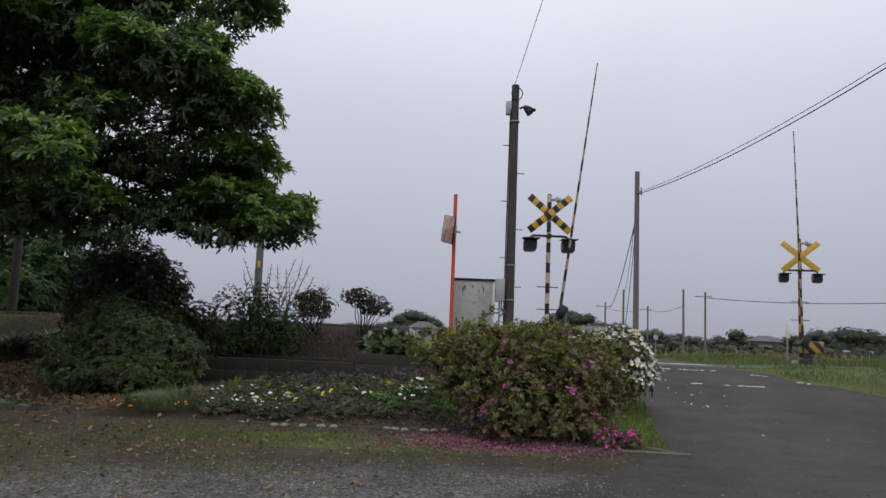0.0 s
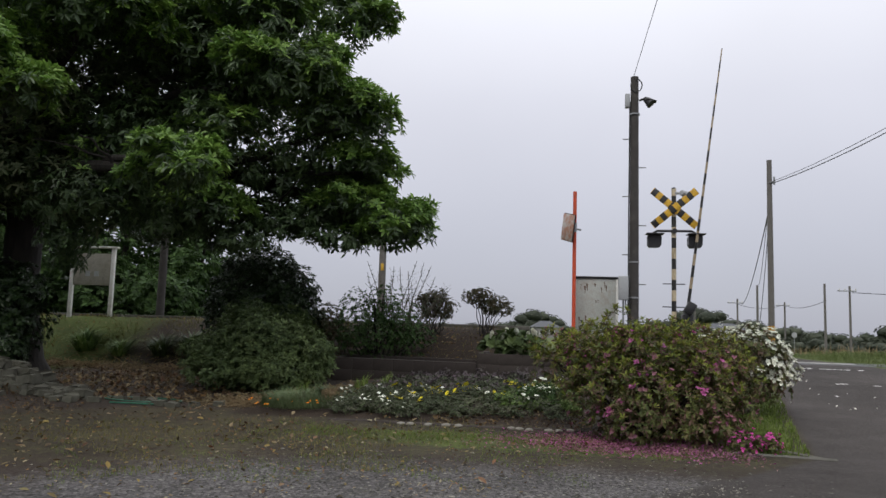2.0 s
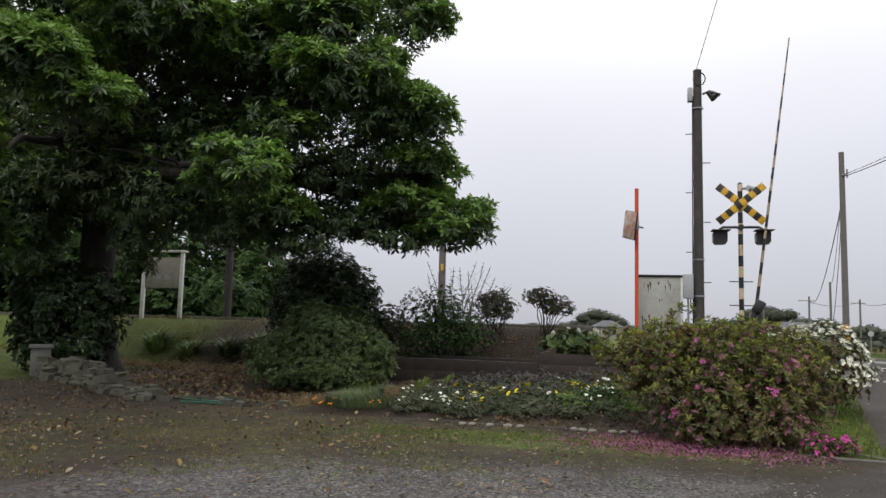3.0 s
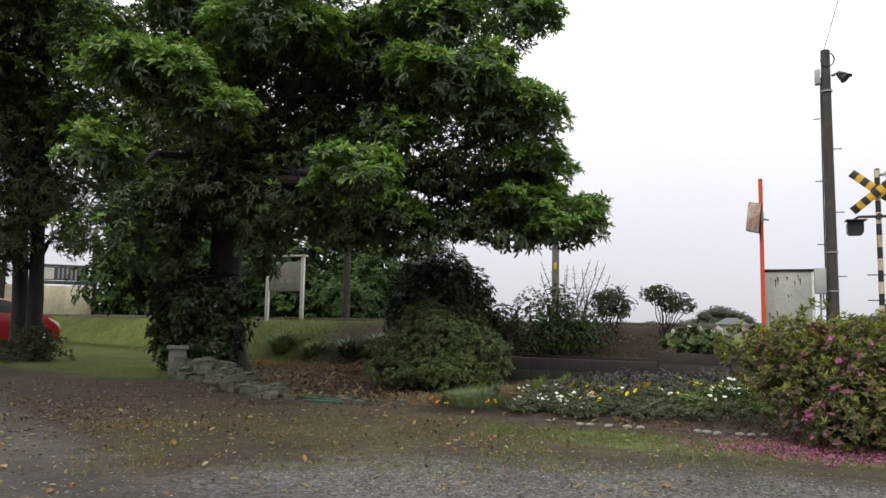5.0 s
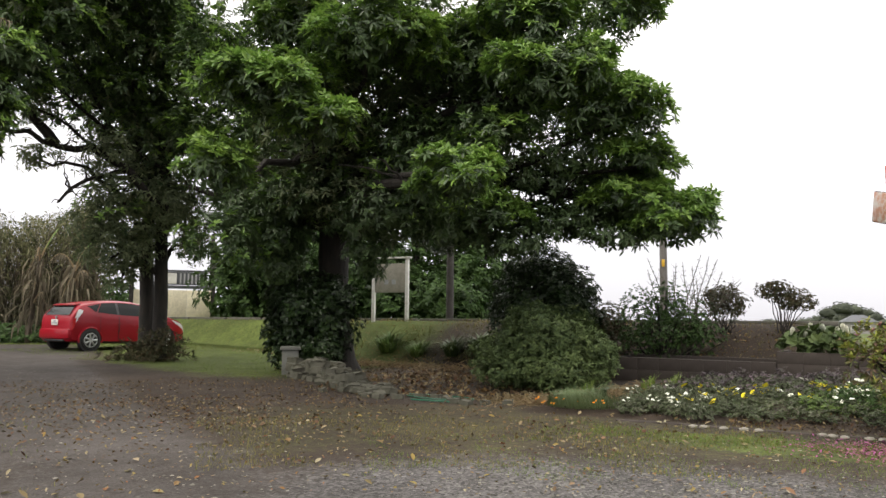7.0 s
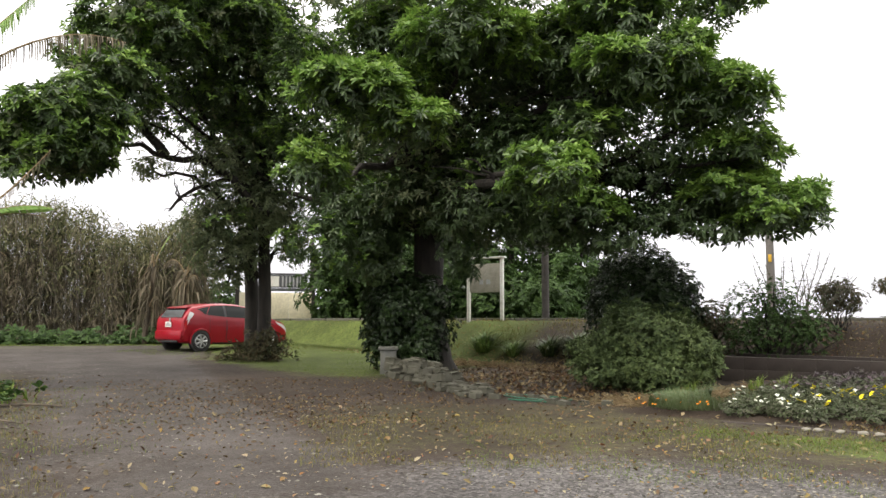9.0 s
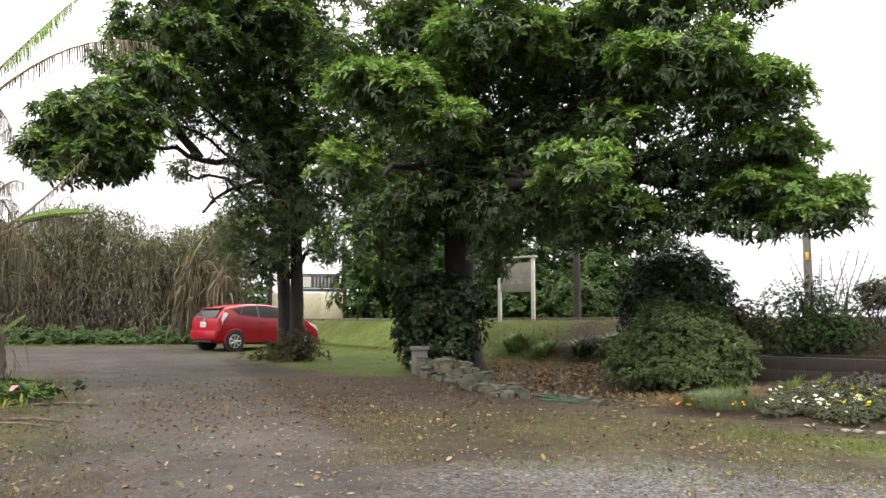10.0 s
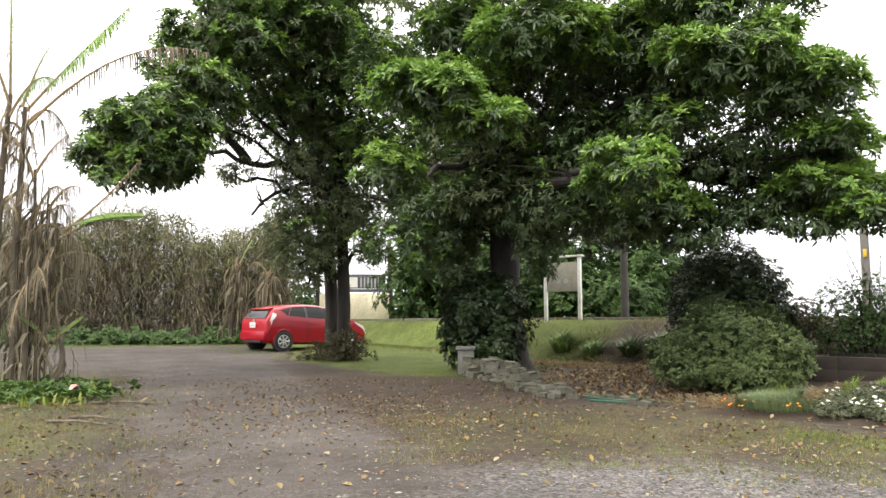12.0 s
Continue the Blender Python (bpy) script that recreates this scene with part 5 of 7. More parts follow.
def house(at, w, d, h, turn, wall, roof, label, windows=2):
    t = thing("house", pose(at[0], at[1], gz(at[0], at[1]) - 0.1, 0, 0, turn), label, "house", "distant houses")
    part("wall", box(bmesh.new(), (0, 0, h * 0.5), (w, d, h)), wall, t)
    bm = bmesh.new()
    lo = [bm.verts.new((sx * (w / 2 + 0.6), sy * (d / 2 + 0.6), h)) for sx, sy in ((-1, -1), (1, -1), (1, 1), (-1, 1))]
    hi = [bm.verts.new((s * w * 0.2, 0, h + d * 0.26)) for s in (-1, 1)]
    bm.faces.new(lo[::-1])
    bm.faces.new((lo[0], lo[1], hi[1], hi[0]))
    bm.faces.new((lo[2], lo[3], hi[0], hi[1]))
    bm.faces.new((lo[1], lo[2], hi[1]))
    bm.faces.new((lo[3], lo[0], hi[0]))
    part("roof", bm, roof, t, smooth=False)
    for i in range(windows):
        wd = part("window", box(bmesh.new(), ((i - (windows - 1) / 2) * w / windows * 0.8, -d / 2 - 0.03, h * 0.55), (w / windows * 0.45, 0.08, h * 0.35)), M_WHITE, t)
        part("pane", box(bmesh.new(), ((i - (windows - 1) / 2) * w / windows * 0.8, -d / 2 - 0.075, h * 0.55), (w / windows * 0.38, 0.02, h * 0.29)), M_CARGLASS, wd)
    return t


house((-4.4, 190), 6.0, 6.0, 2.7, 10, M_WALL_PALE, M_ROOF, "distant pale house with a dark hipped roof", 2)
house((-19.0, 235), 5.0, 4.0, 2.2, -8, M_WALL_PALE, M_ROOF, "distant pale house with a low dark roof", 2)
house((44.6, 104), 3.6, 3.0, 2.2, -20, M_WALL_PALE, M_ROOF, "distant pale house with a grey roof among trees", 3)
house((62.0, 112.0), 8.0, 1.6, 1.0, -25, M_WALL_PALE, M_BLUE, "low shed with a blue sheet roof across the field", 3)
house((24.0, 120.0), 7.0, 5.0, 2.4, -10, M_WALL_PALE, M_ROOF, "distant pale house behind the hedgerow", 2)
house((32.8, 52.0), 3.6, 2.0, 2.4, -30, M_POLE_GREY, M_POLE_GREY, "weathered grey shed in the field", 1)

# a barrier rail and a road sign past the crossing
gr = thing("guard_rail", pose(8.0, 46.0, gz(8, 46)), "weathered grey guard rail along the far road", "guard rail")
for x in (0, 1.0, 2.0, 3.0):
    part("post", tube(bmesh.new(), [(x, 0, -0.1), (x, 0, 0.8)], 0.05, 8), M_STEEL, gr)
for z in (0.4, 0.7):
    part("rail", box(bmesh.new(), (1.5, -0.06, z), (3.4, 0.05, 0.12), 0.01), M_STEEL, gr)
for (x, y, h, tall) in ((16.98, 59.63, 1.9, 0), (10.43, 22.72, 1.2, 1)):
    rs = thing("road_sign", pose(x, y, gz(x, y) - 0.05), "pale road sign on a thin post" if tall else "round road sign seen from its grey back", "road sign")
    part("post", tube(bmesh.new(), [(0, 0, 0), (0, 0, h)], 0.03, 8), M_STEEL, rs)
    if tall:
        part("plate", box(bmesh.new(), (0, -0.04, h - 0.2), (0.14, 0.015, 0.42), 0.005), M_WHITE, rs)
    else:
        bm = bmesh.new()
        bmesh.ops.create_cone(bm, cap_ends=True, segments=20, radius1=0.2, radius2=0.2, depth=0.02, matrix=pose(0, -0.04, h - 0.2, 90))
        part("plate", bm, M_GREYBOX, rs)

# ---- the wood behind the platform ----
for i, (a_, d_, h_) in enumerate(((27.0, 31, 4.5), (29.5, 33, 6.5), (32.5, 30, 7.0), (35.5, 33, 8.5), (38.5, 31, 8.0), (41.5, 34, 8.5), (42.2, 36, 5.6), (40.8, 36, 5.5), (28.5, 29, 3.4), (31.2, 28, 3.2), (34.5, 28.5, 3.6), (37.5, 28.5, 3.4), (41.0, 29, 3.6), (42.2, 30, 3.0), (43.8, 31, 4.8), (44.7, 30, 3.6), (44.4, 36, 4.2), (45.3, 35, 3.4), (43.4, 36, 5.4), (44.9, 38, 5.0))):
    x, y = -d_ * math.sin(radians(a_)), d_ * math.cos(radians(a_))
    low = 7 < i < 14
    t = thing("woodland_tree", pose(x, y, gz(x, y) - 0.05), "leafy undergrowth tree behind the platform" if low else "leafy green woodland tree behind the platform", "tree", "trees behind the platform")
    g = random.Random(300 + i)
    part("trunk", tube(bmesh.new(), bowed((0, 0, 0), (g.uniform(-0.3, 0.3), 0, h_ * 0.8), 0, 5, 0.08, g), [0.2, 0.18, 0.15, 0.12, 0.09, 0.05], 8), M_BARK, t)
    lobes = []
    for k in range(6 if low else 9):
        r = g.uniform(0.8, 1.5)
        spread = 0.35 if i >= 14 else 1.6
        r = min(r, 0.75) if i >= 14 else r
        lobes.append((g.uniform(-1, 1) * spread, g.uniform(-1.4, 1.0) * min(1.0, spread), h_ * g.uniform(0.12, 0.95), r, r * 0.75))
    P, N = shell(lobes, 0.2 if i >= 14 else 0.32, lower=0.4, seed=310 + i, inner=0.2)
    rosettes("crown", P, N, 0.2, M_LEAF_WOOD, t, k=8, wide=0.28, lift=(-0.3, 0.8), seed=320 + i)

# low green growth in the gap beyond the car
for i, (a_, d_, h_) in enumerate(((51.5, 44, 2.4), (52.8, 40, 2.5), (54.5, 41, 3.0), (57.0, 39, 2.8), (24.5, 31, 1.6))):
    x, y = -d_ * math.sin(radians(a_)), d_ * math.cos(radians(a_))
    t = thing("thicket_bush", pose(x, y, gz(x, y) - 0.05), "leafy green bush on rough ground beyond the platform", "bush", "bushes beyond the platform")
    g = random.Random(340 + i)
    part("stem", tube(bmesh.new(), [(0, 0, 0), (0, 0, h_ * 0.6)], [0.08, 0.03], 6), M_BARK, t)
    lobes = [(g.uniform(-1.6, 1.6), g.uniform(-1, 1), h_ * g.uniform(0.25, 0.7), 1.0, h_ * 0.28) for k in range(6)]
    P, N = shell(lobes, 0.3, lower=0.4, seed=350 + i, inner=0.2)
    rosettes("foliage", P, N, 0.22, M_LEAF_WOOD, t, k=7, wide=0.32, seed=360 + i)


# ---- the platform's furniture ----
sg = thing("station_sign", pose(-12.6, 18.55, gz(-12.6, 18.55) - 0.05, 0, 0, 6), "weathered white station name board on two posts", "sign")
for x in (-0.56, 0.56):
    part("post", box(bmesh.new(), (x, 0, 0.95), (0.1, 0.1, 1.9), 0.012), M_WHITE, sg, "white painted wooden post")
part("board", box(bmesh.new(), (0, 0.0, 1.32), (1.02, 0.045, 0.86), 0.006), M_SIGNWOOD, sg)
part("cap_board", box(bmesh.new(), (0, 0, 1.92), (1.36, 0.16, 0.05), 0.01), M_WHITE, sg)
for x in (-0.12, 0.12):
    part("lettering_bar", box(bmesh.new(), (x, -0.027, 1.2), (0.13, 0.006, 0.14)), M_GREYBOX, sg)
utility_pole((-10.64, 18.7), 5.6, 0.11, M_POLE_DARK, "dark wooden pole on the platform", 0)
cp = utility_pole((-5.72, 23.3), 4.6, 0.13, M_POLE_GREY, "grey concrete pole with a yellow marker behind the platform", 0)
part("marker", box(bmesh.new(), (0.03, -0.14, 2.85), (0.09, 0.02, 0.22), 0.005), M_YELLOW, cp, "small yellow marker plate")

pe = tagged(part("platform_edge", box(bmesh.new(), (0, 0, 0), (46, 0.35, 0.14), 0.01), M_CONCRETE, None, "weathered concrete edge of the platform"), category="platform", kind="structure")
pe.matrix_basis = pose(-24.6, 22.0, 1.2, 0, 0, -6.28)
for i in range(12):
    x = -26 + 2.2 * i
    y = float(crest(x)) - 0.15
    r = part("kerb_stone", box(bmesh.new(), (0, 0, 0.0), (2.1, 0.12, 0.10), 0.015), M_KERB, pe)
    r.matrix_world = pose(x, y, gz(x, y) + 0.02, 0, 0, -6.28)
    r.matrix_parent_inverse = Matrix.Identity(4)
    r.matrix_basis = pe.matrix_basis.inverted() @ pose(x, y, gz(x, y) + 0.02, 0, 0, -6.28)

# the beige panel fence and shelter beyond the lawn
pf = thing("panel_fence", pose(-24.1, 21.0, gz(-24.1, 21.0) - 0.05, 0, 0, 48), "beige panel fence with a dark end post", "fence")
for i in range(3):
    part("panel", box(bmesh.new(), (-1.55 + 1.02 * i, 0, 0.62), (1.016, 0.05, 1.16), 0.008), M_BEIGE, pf)
for x in (-2.1, 0.98):
    part("post", box(bmesh.new(), (x, 0.0, 1.6), (0.16, 0.16, 3.2), 0.015), M_POLE_DARK, pf, "tall dark timber post")
sh = thing("station_shelter", pose(-26.2, 22.6, gz(-26.2, 22.6), 0, 0, 48), "small open grey shelter with slatted windows behind the fence", "shelter")
for x in (-1.5, 1.15):
    part("post", box(bmesh.new(), (x, 0, 1.9), (0.16, 0.16, 3.8), 0.012), M_POLE_DARK, sh, "dark timber post")
for z, h in ((1.42, 0.14), (2.12, 0.08)):
    part("beam", box(bmesh.new(), (-0.2, 0, z), (2.6, 0.14, h), 0.01), M_ROOF, sh)
wd = part("window_frame", box(bmesh.new(), (0.1, 0.0, 1.79), (1.7, 0.05, 0.56), 0.008), M_ROOF, sh)
part("pane", box(bmesh.new(), (-0.5, -0.035, 1.79), (0.4, 0.02, 0.46)), M_WHITE, wd, "pale opaque pane")
for i in range(7):
    part("slat", box(bmesh.new(), (-0.14 + 0.16 * i, -0.035, 1.79), (0.07, 0.02, 0.46)), M_GREYBOX, wd)


# ---- planter walls ----
def block_wall(name, a, c, z0, z1, label, courses):
    t = thing(name, pose(a[0], a[1], 0), label, "planter")
    d = Vector((c[0] - a[0], c[1] - a[1], 0))
    ang = math.degrees(math.atan2(d.y, d.x))
    n = max(1, round(d.length / 0.4))
    h = (z1 - z0) / courses
    mesh = None
    for r in range(courses):
        for i in range(n):
            u = (i + 0.5) / n
            if mesh is None:
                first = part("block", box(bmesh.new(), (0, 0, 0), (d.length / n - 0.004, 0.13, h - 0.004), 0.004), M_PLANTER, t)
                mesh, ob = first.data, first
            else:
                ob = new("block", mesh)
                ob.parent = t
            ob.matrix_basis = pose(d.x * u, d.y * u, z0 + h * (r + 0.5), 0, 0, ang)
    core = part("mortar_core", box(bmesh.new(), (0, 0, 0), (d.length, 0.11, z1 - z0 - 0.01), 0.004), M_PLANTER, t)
    core.matrix_basis = pose(d.x * 0.5, d.y * 0.5, (z0 + z1) / 2, 0, 0, ang)
    return t


block_wall("planter_wall", (-4.55, 14.75), (-1.62, 14.52), 0.10, 0.56, "low dark concrete block planter wall", 2)
block_wall("planter_wall", (-4.6, 16.3), (-4.56, 14.8), 0.14, 0.56, "short return of the dark block planter wall", 2)
block_wall("planter_wall", (-4.5, 15.55), (-1.66, 14.98), 0.3, 0.60, "dark concrete block wall at the back of the low planter", 2)
pg = tagged(part("planter_fill", box(bmesh.new(), (-3.05, 14.98, 0.44), (2.9, 0.5, 0.2), 0.02, pose(0, 0, 0, 0, 0, -8)), M_KERB, None, "stony soil filling the low planter"), category="soil", kind="structure")
block_wall("planter_wall", (-1.60, 14.46), (0.5, 14.30), 0.14, 0.75, "taller dark concrete block planter wall", 3)
block_wall("planter_wall", (-1.58, 15.9), (-1.56, 14.52), 0.14, 0.75, "side of the taller dark block planter", 3)
sp = tagged(part("planter_soil", box(bmesh.new(), (-0.55, 15.0, 0.62), (1.9, 1.1, 0.16), 0.03), bpy.data.materials["bark_dark"], None, "dark soil filling the block planter"), category="soil", kind="structure")


# ---- bedding ----
def clump(name, at, n, height, mat, label, lean=0.7, wide=0.05, spread=0.18, seed=1, category="plant", group="", z=None):
    t = thing(name, pose(at[0], at[1], (gz(at[0], at[1]) if z is None else z) - 0.01), label, category, group)
    g = np.random.default_rng(seed)
    r, a = spread * np.sqrt(g.random(n)), g.uniform(0, 6.283, n)
    P = np.stack([r * np.cos(a), r * np.sin(a), np.zeros(n)], 1)
    tagged(blades("leaves", P, height * (1 - 0.55 * (r / spread) ** 2), mat, t, lean=lean, wide=wide, seed=seed), kind="stuff")
    return t


for i, (x, y, s, mat_) in enumerate(((-11.37, 16.65, 0.82, M_LEAF_STRAP), (-10.3, 16.4, 0.6, M_LEAF_STRAP), (-9.25, 16.4, 0.72, M_LEAF_STRAP_DARK), (-8.5, 16.45, 0.8, M_LEAF_STRAP_DARK))):
    clump("agapanthus_clump", (x, y), 210, 0.9 * s, mat_, "arching strappy green leaf clump on the bank", 1.6, 0.045, 0.22 * s, 400 + i, "plant", "leaf clumps on the bank")

# the feathery clump with orange flowers
fe = clump("marigold_clump", (-3.6, 10.15), 1800, 0.34, M_FENNEL, "feathery green clump with a few orange flowers", 1.1, 0.011, 0.55, 420, "flower")
g = np.random.default_rng(421)
P = np.stack([g.uniform(-0.6, 0.5, 14), g.uniform(-0.66, -0.4, 14), g.uniform(0.04, 0.14, 14)], 1)
tagged(rosettes("blossom", P, np.tile([0, -0.3, 1.0], (14, 1)), 0.02, M_PETAL_ORANGE, fe, "orange flowers", k=6, wide=0.45, seed=422), kind="stuff")
for x, y in ((-4.05, 11.6), (-3.2, 12.0), (-2.85, 12.2)):
    clump("iris_clump", (x, y), 60, 0.3, M_GRASS, "small clump of upright green blades in the bed", 0.5, 0.035, 0.14, int(-x * 100), "plant", "blade clumps in the bed")

# pansies and other bedding plants: one plant each, in loose drifts
def bedding(label, mat_flower, count, flower, leafmat, seed, heads, spot, tall=0.16):
    made = None
    g = random.Random(seed)
    for i in range(count):
        x, y = spot(g)
        m = pose(x, y, gz(x, y) - 0.005, 0, 0, g.uniform(0, 360))
        if i < 3:
            made = thing("bedding_plant", m, label, "flower", "flowers in the bed")
            q = np.random.default_rng(seed * 10 + i)
            P, N = shell([(0, 0, tall * 0.5, 0.14, tall * 0.6)], 0.043, lower=0.3, seed=seed + i, inner=0.2)
            tagged(rosettes("foliage", P, N, 0.034, leafmat, made, k=5, wide=0.24, seed=seed + i), kind="stuff")
            if mat_flower and heads:
                a, r = q.uniform(0, 6.28, heads), 0.12 * np.sqrt(q.random(heads))
                F = np.stack([r * np.cos(a), r * np.sin(a), tall + q.uniform(-0.03, 0.05, heads)], 1)
                for k in range(heads):
                    rosettes("flower_head", F[k:k + 1], np.array([[q.uniform(-0.5, 0.5), q.uniform(-0.9, 0.2), 0.8]]), flower, mat_flower, made, k=5, wide=0.5, lift=(0.05, 0.35), droop=0.0, seed=seed + k)
            protos = [made] if i == 0 else protos + [made]
        else:
            copy_thing(protos[i % 3], m)


def drift(x0, x1, y0, y1):
    return lambda g: (g.uniform(x0, x1), y0 + (y1 - y0) * g.random() ** 0.9)


bedding("white pansy in the flower bed", M_PETAL_WHITE, 22, 0.030, M_LEAF_BED, 500, 3, drift(-3.1, -1.7, 9.6, 11.2))
bedding("white pansy in the flower bed", M_PETAL_WHITE, 12, 0.034, M_LEAF_BED, 505, 3, drift(-1.2, 0.0, 10.2, 12.6))
bedding("yellow pansy in the flower bed", M_PETAL_YELLOW, 18, 0.030, M_LEAF_BED, 510, 3, drift(-2.5, -1.2, 9.7, 11.4))
bedding("yellow pansy in the flower bed", M_PETAL_YELLOW, 9, 0.036, M_LEAF_SHRUB, 515, 4, drift(-0.9, 0.0, 10.4, 11.8))
bedding("dusky grey-green bedding plant", M_PETAL_PURPLE, 70, 0.03, M_LEAF_BED, 520, 4, drift(-3.0, 0.2, 10.6, 13.0), 0.15)
bedding("grey-green bedding plant without flowers", None, 50, 0, M_LEAF_BED, 530, 0, drift(-2.9, -0.2, 9.55, 12.0), 0.14)
bedding("fresh green bedding plant", M_PETAL_WHITE, 10, 0.02, M_LEAF_WOOD, 540, 5, drift(-0.55, 0.1, 10.3, 11.4), 0.22)

def carpet(label, x0, x1, y0, y1, n, mat, tall, size, seed):
    q = np.random.default_rng(seed)
    x, y = q.uniform(x0, x1, n), q.uniform(y0, y1, n)
    keep = np.sin(x * 5.3 + seed) * np.sin(y * 4.1 + 2 * np.sin(x * 3)) > -0.55
    x, y = x[keep], y[keep]
    hump = 0.5 + 0.5 * np.sin(x * 9 + seed) * np.sin(y * 8)
    P = np.stack([x, y, ground_z(x, y) + tall * (0.15 + 0.85 * hump * q.random(len(x)))], 1)
    N = np.stack([q.normal(0, 0.4, len(x)), q.normal(-0.15, 0.4, len(x)), np.ones(len(x))], 1)
    return tagged(rosettes("bedding_leaves", P, N, size, mat, None, label, k=6, wide=0.24, lift=(-0.1, 0.8), droop=0.05, seed=seed), category="plants", kind="stuff")


carpet("low grey-green leaves between the bedding flowers", -3.1, 0.1, 9.75, 12.4, 4200, M_LEAF_BED, 0.15, 0.045, 541)
carpet("dusky plum-coloured bedding leaves", -2.7, 0.0, 11.3, 13.6, 2600, M_LEAF_PLUM, 0.2, 0.05, 542)
carpet("fresh green bedding leaves by the azalea", -0.9, 0.25, 10.2, 12.2, 1200, M_LEAF_STRAP, 0.2, 0.05, 543)

# calla lilies in the taller planter
cl = thing("calla_lily", pose(-0.95, 14.85, 0.68), "calla lily clump with broad leaves and white spathes", "plant")
P, N = shell([(0, 0, 0.2, 0.5, 0.22), (0.2, -0.1, 0.25, 0.3, 0.2), (-0.35, 0, 0.15, 0.25, 0.18)], 0.15, lower=0.2, seed=550)
tagged(rosettes("leaves", P, N, 0.2, M_LEAF_RHODO, cl, k=3, wide=0.36, lift=(0.2, 0.9), seed=551), kind="stuff")
g = random.Random(552)
for i in range(11):
    x, y, z = g.uniform(-0.45, 0.55), g.uniform(-0.4, 0.0), g.uniform(0.28, 0.44)
    fl_ = part("stalk", tube(bmesh.new(), [(x * 0.6, y * 0.6, 0), (x, y, z)], 0.008, 5), M_LEAF_WOOD, cl)
    ax = Vector((g.uniform(-0.6, 0.6), -0.5, 0.8)).normalized()
    part("spathe", tube(bmesh.new(), [Vector((x, y, z)), Vector((x, y, z)) + ax * 0.06, Vector((x, y, z)) + ax * 0.12, Vector((x, y, z)) + ax * 0.15 + Vector((0, -0.02, 0))], [0.008, 0.022, 0.04, 0.03], 10, cap=False), M_PETAL_WHITE, fl_, "white spathe")

# clipped shrubs on the bank
CLIPPED = ([(-0.2, 0, 0.74, 0.26, 0.2), (0.18, 0, 0.72, 0.26, 0.2), (0.0, -0.05, 0.9, 0.28, 0.17), (-0.1, 0, 0.56, 0.2, 0.13), (0.2, 0, 0.55, 0.18, 0.12), (-0.32, 0, 0.86, 0.14, 0.1)],
           [(-0.28, 0, 0.88, 0.2, 0.15), (0.0, 0, 0.8, 0.26, 0.18), (0.25, 0, 0.72, 0.26, 0.17), (0.45, 0, 0.62, 0.2, 0.14), (-0.08, -0.05, 0.98, 0.2, 0.1), (0.12, 0, 0.58, 0.18, 0.1)])
for i, (x, y) in enumerate(((-2.84, 16.78), (-1.73, 16.75))):
    shrub("clipped_shrub", (x, y), CLIPPED[i], M_LEAF_RED, "small clipped shrub with bare stems on the bank", leaf=0.045, spacing=0.05, k=6, stems=11, seed=560 + i, lower=0.9, drop=0.2, rough=0.5, stem_mat=M_BARK, stem_r=0.015)
# the bare flowering twigs
tw = thing("twiggy_shrub", pose(-3.6, 16.1, gz(-3.6, 16.1) - 0.03), "tall bare twigs with a few small leaves", "shrub")
g = random.Random(570)
for i in range(30):
    a = Vector((g.uniform(-0.3, 0.4), 0, 0.0))
    right = g.random() < 0.72
    c = Vector((g.uniform(0.2, 1.25), g.uniform(-0.3, 0.3), 0)) if right else Vector((g.uniform(-0.9, 0.1), g.uniform(-0.3, 0.3), 0))
    c.z = g.uniform(1.2, 2.1) - 0.45 * max(0.0, c.x - 0.7)
    pts = bowed(a, c, g.uniform(-0.12, 0.16), 6, 0.04, g)
    bm = tube(bmesh.new(), pts, [0.014, 0.013, 0.011, 0.010, 0.009, 0.007, 0.005], 5)
    for k in range(6):
        p_ = pts[g.randint(2, 5)].lerp(pts[6], g.random() * 0.6)
        tube(bm, [p_, p_ + Vector((g.uniform(-0.15, 0.25), 0, g.uniform(0.05, 0.22)))], [0.004, 0.002], 4)
    part("twig", bm, M_BARK_GREY, tw)
    Pq = np.array([list(pts[j].lerp(pts[j + 1], u)) for j in range(2, 6) for u in (0.1, 0.4, 0.7)])
    tagged(rosettes("leaves", Pq, np.tile([0, 0, 1.0], (12, 1)), 0.05, M_LEAF_SHRUB, tw, k=4, seed=571 + i), kind="stuff")

# the dark shrub round the large tree's foot and the mound at the twin tree's foot
shrub("evergreen_shrub", (-11.0, 13.15), [(-0.5, 0, 1.2, 0.6, 0.6), (0.0, -0.2, 1.3, 0.75, 0.65), (0.45, 0, 1.0, 0.6, 0.65), (-0.35, -0.2, 0.55, 0.6, 0.45), (0.3, -0.2, 0.5, 0.6, 0.45), (0.05, 0, 1.8, 0.65, 0.4), (-0.75, 0, 1.65, 0.5, 0.45), (0.6, -0.1, 1.6, 0.5, 0.45), (-0.75, -0.1, 0.9, 0.45, 0.45)],
      M_LEAF_CAMELLIA, "dense dark evergreen shrub round the foot of the large tree", leaf=0.1, spacing=0.1, seed=580, lower=0.8)
